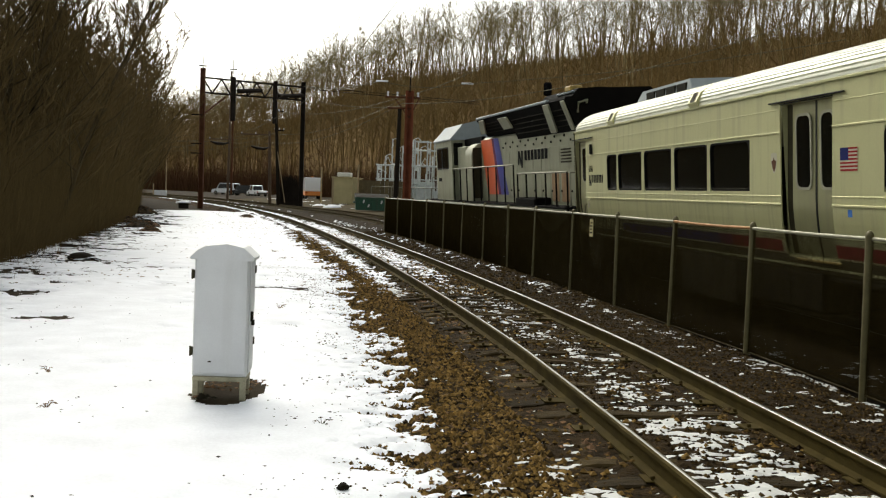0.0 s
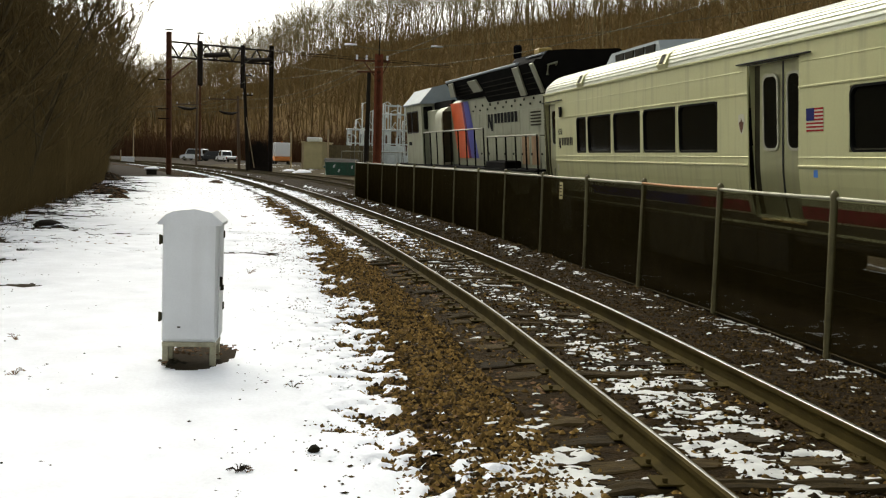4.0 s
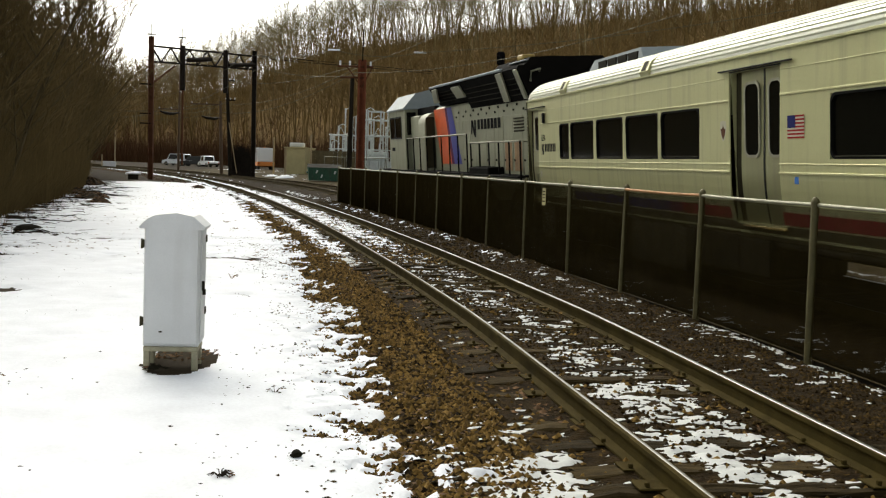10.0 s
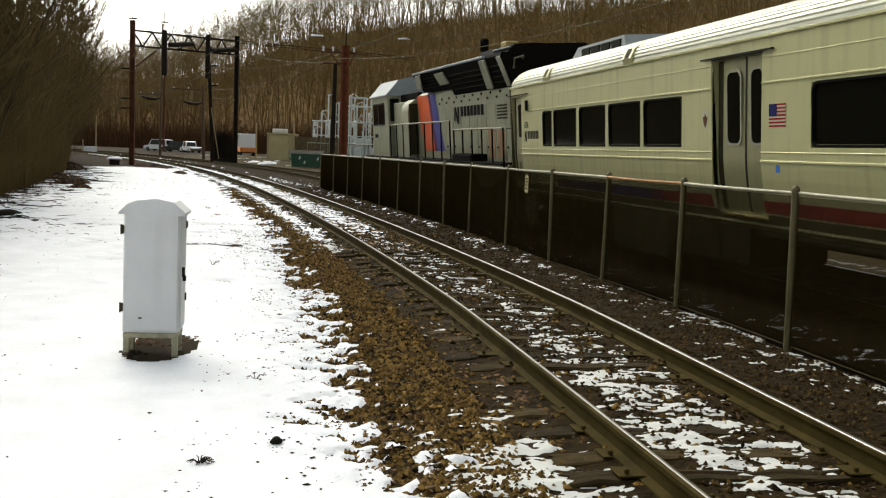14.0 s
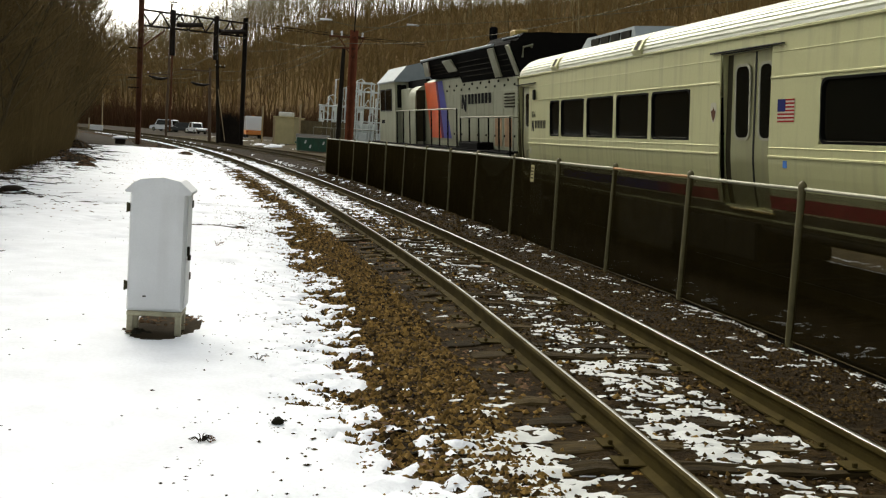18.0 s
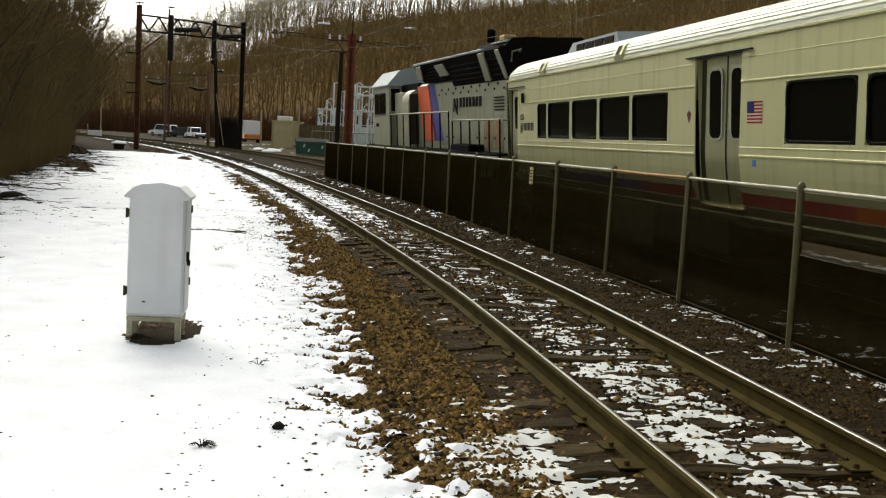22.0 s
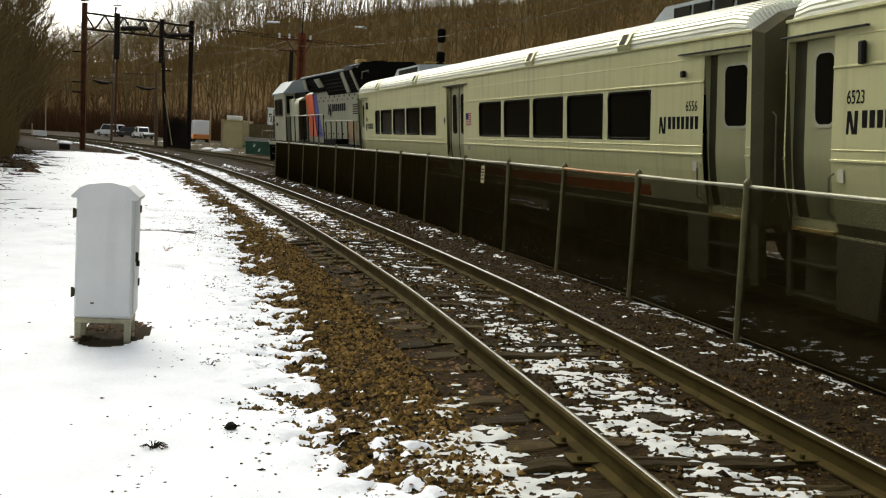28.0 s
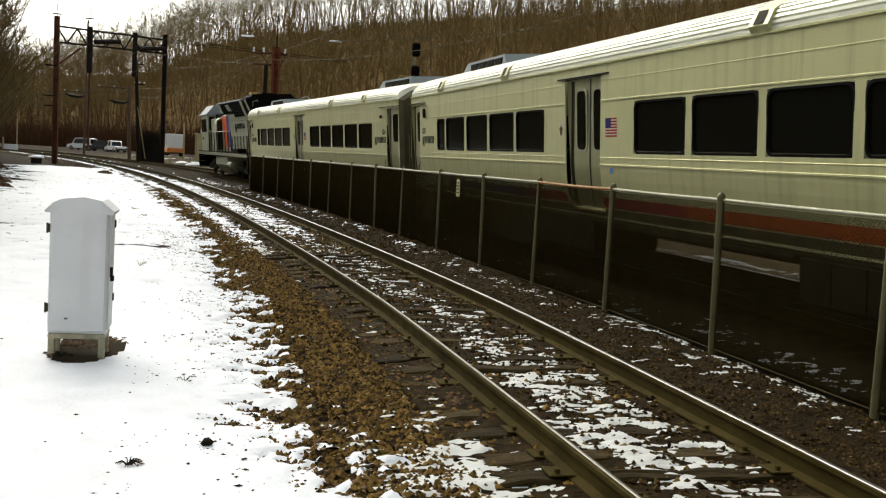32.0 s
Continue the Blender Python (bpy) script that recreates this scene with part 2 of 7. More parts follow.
BLUE = mat("blue_band", (0.032, 0.028, 0.14), 0.7, spread=0.15, scale=2, spec=0.15)
PURPLE = mat("purple_band", (0.13, 0.022, 0.0675), 0.7, spread=0.15, scale=2, spec=0.15)
RED = mat("red_band", (0.27, 0.028, 0.0315), 0.7, spread=0.15, scale=2, spec=0.15)
ORANGE = mat("orange_band", (0.42, 0.085, 0.0198), 0.7, spread=0.15, scale=2, spec=0.15)
FLAGRED = mat("flag_red", (0.30, 0.012, 0.0126), 0.8, spread=0.05, spec=0.1)
FLAGWHITE = mat("flag_white", (0.5, 0.48, 0.36), 0.5, spread=0.05)
FLAGBLUE = mat("flag_blue", (0.012, 0.016, 0.10), 0.8, spread=0.05, spec=0.1)
MARKING = mat("black_marking", (0.007, 0.007, 0.0072), 0.8, spread=0.1, bump=0, spec=0.05)
DECALBLUE = mat("blue_decal", (0.05, 0.2, 0.6), 0.5, spread=0.1, bump=0)
LOCOGREY = mat("locomotive_grey_paint", (0.32, 0.325, 0.215), 0.5, 0.1, spread=0.12, scale=1.5, fine=40, bump=0.04, dist=0.004, streak=((0.14, 0.12, 0.09), 0.5))
LOCODARK = mat("locomotive_black_paint", (0.006, 0.0055, 0.0045), 0.85, 0.0, spread=0.3, scale=2, fine=40, bump=0.06, spec=0.04)
RUSTYDOOR = mat("rust_tan_paint", (0.34, 0.2, 0.09), 0.7, spread=0.3, scale=3, fine=40, bump=0.05)
LOCOORANGE = mat("locomotive_orange", (0.7, 0.11, 0.02), 0.45, spread=0.12, scale=2)
LOCOBLUE = mat("locomotive_blue", (0.03, 0.035, 0.28), 0.45, spread=0.12, scale=2)
RUSTSTEEL = mat("rusty_structural_steel", (0.13, 0.055, 0.027), 0.85, 0.1, spread=0.35, scale=1.5, fine=30, bump=0.1, spec=0.15)
REDSTEEL = mat("red_oxide_steel", (0.20, 0.062, 0.0288), 0.8, spread=0.3, scale=1.5, fine=30, bump=0.1, spec=0.15)
DARKSTEEL = mat("dark_structural_steel", (0.026, 0.02, 0.0144), 0.8, 0.2, spread=0.3, scale=2, fine=30, bump=0.1, spec=0.15)
CREOSOTE = mat("creosoted_pole_wood", (0.022, 0.017, 0.0108), 0.9, spread=0.3, scale=2, fine=30, bump=0.3, stretch=(6, 6, 0.5), spec=0.1)
BROWNPOLE = mat("brown_pole_wood", (0.12, 0.075, 0.0405), 0.9, spread=0.3, scale=2, fine=30, bump=0.3, stretch=(6, 6, 0.5))
SCREENWOOD = mat("brown_screen_boards", (0.13, 0.1, 0.045), 0.9, spread=0.3, scale=2, fine=30, bump=0.2, vary=0.25)
PALEPOLE = mat("bleached_pole_wood", (0.42, 0.32, 0.18), 0.9, spread=0.3, scale=2, fine=30, bump=0.3, stretch=(6, 6, 0.5))
PORCELAIN = mat("pale_porcelain", (0.62, 0.64, 0.62), 0.3, spread=0.08, bump=0)
SUBGREY = mat("substation_galvanised_steel", (0.6, 0.64, 0.62), 0.5, 0.3, spread=0.15, bump=0.05)
DIRTYPAINT = mat("dirty_white_paint", (0.4, 0.37, 0.25), 0.7, spread=0.3, scale=9, fine=60, bump=0.05)
BEIGE = mat("beige_render_wall", (0.48, 0.41, 0.207), 0.85, spread=0.12, scale=1.5, bump=0.1)
ROOFPALE = mat("pale_roof_metal", (0.24, 0.275, 0.28), 0.6, spread=0.1)
GREENSKIP = mat("green_container_paint", (0.008, 0.075, 0.035), 0.55, spread=0.2, scale=2, streak=((0.06, 0.05, 0.03), 0.4))
CARWHITE = mat("white_vehicle_paint", (0.72, 0.73, 0.73), 0.25, spread=0.05, coat=0.4, bump=0)
CARBLACK = mat("dark_vehicle_paint", (0.03, 0.032, 0.0315), 0.25, spread=0.1, coat=0.4, bump=0)
SAFETYORANGE = mat("orange_vehicle_paint", (0.62, 0.2, 0.027), 0.45, spread=0.1, bump=0)
BARK = mat("grey_brown_bark", (0.108, 0.082, 0.042), 0.95, spread=0.35, scale=3, fine=30, bump=0.4, vary=0.35, stretch=(3, 3, 0.5), spec=0.05)
LITTER = mat("hillside_leaf_litter", (0.165, 0.106, 0.041), 0.95, spread=0.3, scale=0.08, fine=2.5, bump=0.3, dist=0.1, spec=0.03)
TWIG = mat("brown_twigs", (0.138, 0.099, 0.042), 0.95, spread=0.25, scale=2, fine=20, bump=0, vary=0.15, island=True, spec=0.02)
# ridge bark is paled: distance haze put into the colour
HAZEBARK = mat("haze_paled_ridge_bark", (0.27, 0.225, 0.12), 0.95, spread=0.2, scale=0.2, fine=3, bump=0, vary=0.45, island=True, spec=0.02)
# hillside bark is lighter than the near bark, also towards haze
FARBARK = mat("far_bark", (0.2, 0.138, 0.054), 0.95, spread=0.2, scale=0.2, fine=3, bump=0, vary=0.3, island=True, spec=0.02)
LEAF = mat("dry_brown_leaf", (0.15, 0.075, 0.0234), 0.9, spread=0.3, scale=20, bump=0, vary=0.4, island=True)
GRAVEL = mat("tan_yard_gravel", (0.066, 0.05, 0.02), 0.95, spread=0.5, scale=0.8, fine=14, bump=0.4, dist=0.03, spec=0.05)
CRUST = mat("old_grey_snow", (0.60, 0.61, 0.585), 0.75, spread=0.12, scale=6, fine=60, bump=0.4, dist=0.01)
SIGNALBLACK = mat("signal_black", (0.004, 0.004, 0.0045), 0.8, spread=0.2, bump=0, spec=0.05)
SIGNYELLOW = mat("faded_yellow_sign", (0.42, 0.36, 0.144), 0.6, spread=0.15, bump=0)

# ---------------------------------------------------------------- the line of the railway
CX, CY, RAD = -428.07, -43.15, 433.34
TH0 = math.asin(43.15 / 433.34)


def dev(s):
    """By how much the curve tightens past the plain arc."""
    u = max(0.0, s - 12) / 38
    return -1.6 * (1 - math.exp(-(u**1.2)))


def smooth01(x):
    x = min(1.0, max(0.0, x))
    return x * x * (3 - 2 * x)


def on_arc(s, off, z=0.0):
    a = TH0 + s / RAD
    return Vector((CX + (RAD + off) * math.cos(a), CY + (RAD + off) * math.sin(a), z))


def line1(s, off=0.0, z=0.0):
    """A point off metres to the right of the near track's centre, s metres along."""
    return on_arc(s, off + dev(s), z)


CANT = 4.4  # the far track leans into its curve, degrees


def cant(s):
    return 1 - smooth01((s - 62) / 50)


def line2(s, off=0.0, z=0.0):
    """The same for the far track, on which the train runs; its outer rail lies higher."""
    c = cant(s)
    rise = c * (0.128 + off * math.sin(radians(CANT)))
    return on_arc(s, off + 5.01 + 0.176 * c - 1.2 * smooth01((s - 15.3) / 44.1) + (0 if s < 70 else dev(s) - dev(70)), z + rise)


def heading(f, s):
    d = f(s + 0.5) - f(s - 0.5)
    return math.degrees(math.atan2(-d.x, d.y))


def sod(x, y):
    """Along and across the near track, for arrays."""
    x, y = np.asarray(x, float), np.asarray(y, float)
    s = (np.arctan2(y - CY, x - CX) - TH0) * RAD
    u = np.maximum(0.0, s - 12) / 38
    return s, np.hypot(x - CX, y - CY) - RAD + 1.6 * (1 - np.exp(-(u**1.2)))

# ---------------------------------------------------------------- ground


def vnoise(x, y, seed=0):
    """Smooth value noise in 0..1 for arrays."""
    x, y = np.asarray(x, float), np.asarray(y, float)
    xi, yi = np.floor(x).astype(np.int64), np.floor(y).astype(np.int64)
    fx, fy = x - xi, y - yi
    fx, fy = fx * fx * (3 - 2 * fx), fy * fy * (3 - 2 * fy)

    def h(a, b):
        n = (a * 374761393 + b * 668265263 + seed * 1442695041) & 0x7FFFFFFF
        n = ((n ^ (n >> 13)) * 1274126177) & 0x7FFFFFFF
        return ((n ^ (n >> 16)) & 0xFFFF) / 65535.0

    return (h(xi, yi) * (1 - fx) + h(xi + 1, yi) * fx) * (1 - fy) + (h(xi, yi + 1) * (1 - fx) + h(xi + 1, yi + 1) * fx) * fy


def fbm(x, y, seed=0, octaves=4):
    t, a, k = 0.0, 0.5, 1.0
    for o in range(octaves):
        t = t + a * vnoise(x * k, y * k, seed + o)
        a, k = a * 0.5, k * 2.03
    return t / (1 - 0.5**octaves)


def sstep(x):
    x = np.clip(x, 0, 1)
    return x * x * (3 - 2 * x)


def snow_edge(s):
    """Across the track, where the lying snow ends on the near side."""
    return np.interp(s, [4, 5.5, 6.2, 7, 8, 11, 13, 19, 27, 38, 50, 70], [-2.0, -2.0, -2.0, -2.12, -2.3, -2.3, -2.4, -2.3, -2.0, -2.1, -1.9, -1.7])


HILL_LINE = [(60, -200), (52, 0), (44, 60), (26, 130), (-16, 196), (-80, 262), (-160, 320), (-420, 430)]


RIDGE_AT = [-22, -17, -12.8, -9.8, -7.9, -5.5, -3.4, 0.5, 5, 20, 36]  # bearing from the track side, degrees
RIDGE_TOP = [18, 17, 19, 25, 32, 40, 44, 46, 47, 47, 43]  # the hill over the valley floor, metres


def hill_depth(x, y):
    """Metres beyond the foot of the wooded hill; negative in front of it."""
    best = np.full(np.shape(x), 1e9)
    side = np.zeros(np.shape(x))
    for (ax, ay), (bx, by) in zip(HILL_LINE, HILL_LINE[1:]):
        dx, dy = bx - ax, by - ay
        k = np.clip(((x - ax) * dx + (y - ay) * dy) / (dx * dx + dy * dy), 0, 1)
        d = np.hypot(x - ax - k * dx, y - ay - k * dy)
        cr = (x - ax) * dy - (y - ay) * dx
        side = np.where(d < best, np.sign(cr), side)
        best = np.minimum(best, d)
    return best * side


def ground_z(x, y):
    x, y = np.asarray(x, float), np.asarray(y, float)
    s, o = sod(x, y)
    z = -0.30 + 0.10 * sstep((-o - 1.4) / 2.2)  # the ditch of the ballast, then the level snow
    z = z + 0.05 * (fbm(x * 0.6, y * 0.6, 3) - 0.5) * sstep((-o - 2) / 2)
    bank = np.clip(-o - 9.0, 0, 60)
    z = z + bank * 0.10 * sstep(bank / 6) + 0.25 * (fbm(x * 0.35, y * 0.35, 8) - 0.5) * sstep(bank / 4)
    far = sstep((s - 60) / 80) * sstep((o - 6) / 10)
    z = z + far * 0.5
    d = hill_depth(x, y)
    hd = np.clip(d, 0, None)
    top = np.interp(np.degrees(np.arctan2(x, np.maximum(y, 1.0))), RIDGE_AT, RIDGE_TOP)
    z = z + top * sstep(hd / 150) ** 0.85 + 3.0 * (fbm(x * 0.02, y * 0.02, 5) - 0.5) * sstep(hd / 30)
    z = z + 60 * sstep((np.hypot(x, y) - 500) / 900) * sstep((y + 0) / 400)
    return z


def spaced(lo, hi, fine, grow):
    """Positions from lo to hi: fine steps near zero that grow outwards."""
    out, v, st = [0.0], 0.0, fine
    while v < hi:
        v += st
        st *= grow
        out.append(v)
    v, st = 0.0, fine
    while v > lo:
        v -= st
        st *= grow
        out.insert(0, v)
    return np.array(out)


def grid_mesh(name, X, Y, Z, mats, slot=None):
    ny, nx = X.shape
    me = bpy.data.meshes.new(name)
    vs = np.stack([X, Y, Z], -1).reshape(-1, 3)
    i = np.arange(ny * nx).reshape(ny, nx)
    fs = np.stack([i[:-1, :-1], i[:-1, 1:], i[1:, 1:], i[1:, :-1]], -1).reshape(-1, 4)
    me.from_pydata(vs.tolist(), [], fs.tolist())
    for m in mats:
        me.materials.append(m)
    if slot is not None:
        me.polygons.foreach_set("material_index", slot.reshape(-1).astype(np.int32))
    me.polygons.foreach_set("use_smooth", [True] * len(fs))
    me.update()
    return me


gx, gy = spaced(-1600, 1600, 0.9, 1.045), spaced(-300, 2600, 0.9, 1.04)
GX, GY = np.meshgrid(gx, gy + 12)
GZ = ground_z(GX, GY)
wooded = hill_depth((GX[:-1, :-1] + GX[1:, 1:]) / 2, (GY[:-1, :-1] + GY[1:, 1:]) / 2) > -4
ground = new("ground", grid_mesh("ground", GX, GY, GZ, [DIRT, LITTER], wooded))
tagged(ground, "brown winter earth with leaf litter and a wooded hillside", "ground", kind="structure")


def cover(name, s0, s1, ds, o0, o1, do, thick, mask, material, label, category, lift=0.0):
    """A layer lying on the ground where mask(s, o, x, y) is over zero, with a feathered, uneven edge."""
    ss, oo = np.arange(s0, s1 + ds, ds), np.arange(o0, o1 + do, do)
    S, O = np.meshgrid(ss, oo, indexing="ij")
    u = np.maximum(0.0, S - 12) / 38
    r = RAD + O - 1.6 * (1 - np.exp(-(u**1.2)))
    a = TH0 + S / RAD
    X, Y = CX + r * np.cos(a), CY + r * np.sin(a)
    m = mask(S, O, X, Y)
    Z = bed_z(S, O, X, Y) + lift + np.minimum(m, 1.0) * thick
    keep = (m[:-1, :-1] + m[1:, :-1] + m[:-1, 1:] + m[1:, 1:]) > 0
    i = np.arange(S.size).reshape(S.shape)
    q = np.stack([i[:-1, :-1], i[:-1, 1:], i[1:, 1:], i[1:, :-1]], -1)[keep]
    used, inv = np.unique(q.ravel(), return_inverse=True)
    vs = np.stack([X, Y, Z], -1).reshape(-1, 3)[used]
    me = bpy.data.meshes.new(name)
    me.from_pydata(vs.tolist(), [], inv.reshape(-1, 4).tolist())
    me.materials.append(material)
    me.polygons.foreach_set("use_smooth", [True] * len(me.polygons))
    me.update()
    return tagged(new(name, me), label, category, kind="stuff")


def bed_z(S, O, X, Y):
    """The top of the ballast beds; outside them, the ground."""
    g = ground_z(X, Y)
    b1 = -0.2 - 0.008 * sstep((-0.85 - O) / 0.12) * sstep((O + 1.55) / 0.25) + 0.006 * sstep((0.68 - np.abs(O)) / 0.1) + 0.014 * sstep((O - 0.85) / 0.2) + 0.03 * np.exp(-(((np.abs(O) - 0.75) / 0.12) ** 2)) - 0.08 * sstep((np.abs(O + 0.1) - 1.75) / 1.0)
    b2 = -0.19 - 0.10 * sstep((np.abs(O - 5.0) - 1.9) / 1.0) + (1 - sstep((S - 62) / 50)) * (0.11 + 0.072 * (O - 5.1)) * sstep((2.6 - np.abs(O - 5.1)) / 0.8)
    b1 = b1 + (0.05 + 0.1 * sstep((S - 11) / 14)) * np.exp(-(((O - 2.3) / 0.55) ** 2))  # earth banked against the fence
    b = np.maximum(b1, b2) + 0.075 * (fbm(X * 4, Y * 4, 21, 3) - 0.5)
    inside = sstep((O + 3.2) / 0.9) * sstep((8.2 - O) / 1.0)
    return np.where(inside > 0.02, np.maximum(g, b * inside + g * (1 - inside)), g)


SS, OO = np.meshgrid(np.concatenate([np.arange(-14, 45, 0.16), np.arange(45, 230, 1.2)]), np.arange(-3.4, 8.4, 0.16), indexing="ij")
uu = np.maximum(0.0, SS - 12) / 38
rr_ = RAD + OO - 1.6 * (1 - np.exp(-(uu**1.2)))
BX, BY = CX + rr_ * np.cos(TH0 + SS / RAD), CY + rr_ * np.sin(TH0 + SS / RAD)
BALLAST = mat("ballast_bed", (0.033, 0.02, 0.006), 0.95, spread=0.55, scale=9, fine=38, bump=1.0, dist=0.05, spec=0.05)
# darker bed from the near track's right rail to the far track
DARKBED = mat("sooty_ballast_bed", (0.028, 0.0175, 0.006), 0.95, spread=0.55, scale=9, fine=38, bump=1.0, dist=0.05, spec=0.05)
dark_cells = (OO[:-1, :-1] > 0.75 + 0.25 * np.sin(SS[:-1, :-1] * 1.7)) & (OO[:-1, :-1] < 6.3)
bed = new("ballast_bed", grid_mesh("ballast_bed", BX, BY, bed_z(SS, OO, BX, BY) + 0.006, [BALLAST, DARKBED], dark_cells))
tagged(bed, "brown crushed stone bed under the two tracks", "ballast", kind="structure")


def field_snow(S, O, X, Y):
    """The lying snow beside the line, thin at its edge, broken near the woods."""
    edge = snow_edge(S) + 0.7 * (fbm(X * 0.8, Y * 0.8, 31) - 0.5) + 0.7 * (fbm(X * 4.3, Y * 4.3, 37, 2) - 0.5) + 1.3 * (fbm(X * 13, Y * 13, 47, 2) - 0.5)
    m = (edge - O) * 3.2
    far = (O + 10.4 + 3.0 * (fbm(X * 0.25, Y * 0.25, 33) - 0.5)) * 0.35
    m = np.minimum(m, far + 0.1 + 17 * (0.55 * fbm(X * 1.1, Y * 1.8, 34) + 0.45 * fbm(X * 3.1, Y * 5.5, 38, 3) - 0.5) * sstep((-O - 6.4) / 2.2))
    bare = 8.5 * (fbm(X * 0.9, Y * 1.3, 35) - 0.19 - 0.035 * sstep((S - 11) / 5))  # small thin spots
    m = np.minimum(m, bare)
    m = np.minimum(m, (80 + 8 * (fbm(X * 0.2, Y * 0.2, 36) - 0.5) - S) * 0.5)
    hole = np.hypot((X + 1.97) / 0.34, (Y - 9.84) / 0.6) - 1 + 0.6 * (fbm(X * 3.5, Y * 3.5, 39) - 0.5)  # trodden round the cabinet
    return np.minimum(m, hole * 1.3)


def track_snow(S, O, X, Y):
    """Scraps of old snow between the sleepers and along the fence."""
    n = fbm(X * 4.5, Y * 4.5, 41, 2) * 0.3 + fbm(X * 9, Y * 25, 45, 3) * 0.7
    amt = 0.0 + 0.61 * np.exp(-(((O - 0.05) / 0.66) ** 2)) * (0.55 + 0.45 * sstep((12 - S) / 5) + 0.42 * sstep((S - 20) / 10))
    amt = amt + 0.24 * np.exp(-(((O - 1.95) / 0.3) ** 2)) * (0.8 + 0.4 * sstep((S - 16) / 8))
    amt = amt + 0.46 * np.exp(-(((O + 1.3) / 0.38) ** 2)) * (0.9 * sstep((9.6 - S) / 2.5) + 1.25 * sstep((S - 15) / 8))
    amt = amt + 0.44 * np.exp(-(((O + 1.65) / 0.5) ** 2)) * sstep((7.8 - S) / 1.6)
    amt = amt + (0.14 + 0.12 * sstep((15 - S) / 4)) * np.exp(-(((O - 3.1) / 0.4) ** 2)) + 0.2 * np.exp(-(((O - 5.0) / 0.5) ** 2)) * sstep((S - 30) / 20)
    amt = amt + 0.46 * np.exp(-(((O - 9.5) / 0.35) ** 2)) + 0.55 * np.exp(-(((O - 7.0) / 0.35) ** 2)) * sstep((S - 42) / 10)
    amt = amt + 0.36 * np.exp(-(((O - 2.4) / 0.16) ** 2)) * sstep((16 - S) / 4)
    rail = np.minimum(np.abs(O - 0.75), np.abs(O + 0.75))
    return np.minimum((n - 0.71 + amt * 0.47) * 7, (rail - 0.10) * 30)


def yard(S, O, X, Y):
    return np.minimum((O - 7.4 + 1.5 * (fbm(X * 0.5, Y * 0.5, 71) - 0.5)) * 0.8, np.minimum((S - 34) * 0.2, (150 - S) * 0.2))


def yard_snow(S, O, X, Y):
    return np.minimum((fbm(X * 0.35, Y * 1.2, 75, 3) - 0.71) * 8, yard(S, O, X, Y) - 0.5)


cover("yard_gravel", 30, 200, 1.2, 7, 40, 0.8, 0.03, yard, GRAVEL, "tan gravel of the yard beyond the tracks", "gravel", 0.02)
cover("yard_snow", 40, 150, 0.5, 8, 30, 0.3, 0.03, yard_snow, SNOW, "thin streaks of snow on the yard gravel", "snow", 0.06)
cover("snow_field", -4, 26, 0.055, -14, -1.2, 0.05, 0.042, field_snow, SNOW, "thin white snow lying on the ground beside the track", "snow", 0.004)
cover("snow_field", 26, 90, 0.22, -14, -1.0, 0.14, 0.045, field_snow, SNOW, "thin white snow lying on the ground beside the track", "snow", 0.004)
cover("snow_scraps", 3.5, 22, 0.026, -2.7, 3.6, 0.026, 0.012, track_snow, CRUST, "scraps of old snow between ties and along the fence", "snow", 0.006)
cover("far_verge", 3, 50, 0.3, 6.6, 12, 0.2, 0.02, lambda S, O, X, Y: np.minimum(O - 6.7 + 0.8 * (fbm(X, Y, 77) - 0.5), 11.5 - O), VERGE, "bare brown earth beyond the far track", "earth", 0.006)
cover("snow_scraps", 5, 22, 0.08, 7.8, 10.2, 0.06, 0.03, track_snow, CRUST, "old snow lying beyond the far track", "snow", 0.012)
cover("snow_scraps", 22, 60, 0.07, -2.3, 10.0, 0.06, 0.018, track_snow, SNOW, "scraps of old snow between ties and along the fence", "snow", 0.012)
cover("snow_scraps", 60, 150, 0.4, -2.2, 8.0, 0.12, 0.026, track_snow, SNOW, "scraps of old snow between ties and along the fence", "snow", 0.014)

# ---------------------------------------------------------------- tracks


def rail_sections(f, s0, s1, step, off, prof):
    out = []
    for s in np.arange(s0, s1 + step, step):
        p, h = f(s, off), radians(heading(f, s))
        r = Vector((math.cos(h), math.sin(h), 0))
        out.append([p + r * x + Vector((0, 0, z)) for x, z in prof])
    return out


RAILPROF = [(-0.07, -0.17), (0.07, -0.17), (0.07, -0.155), (0.012, -0.135), (0.012, -0.045), (0.034, -0.035), (0.034, -0.006), (-0.034, -0.006), (-0.034, -0.035), (-0.012, -0.045), (-0.012, -0.135), (-0.07, -0.155)]
HEADPROF = [(-0.033, -0.006), (0.033, -0.006), (0.024, 0.0), (-0.024, 0.0)]
WORNPROF = [(-0.026, -0.005), (0.026, -0.005), (0.022, 0.0), (0.012, 0.0028), (0.0, 0.0036), (-0.012, 0.0028), (-0.022, 0.0)]


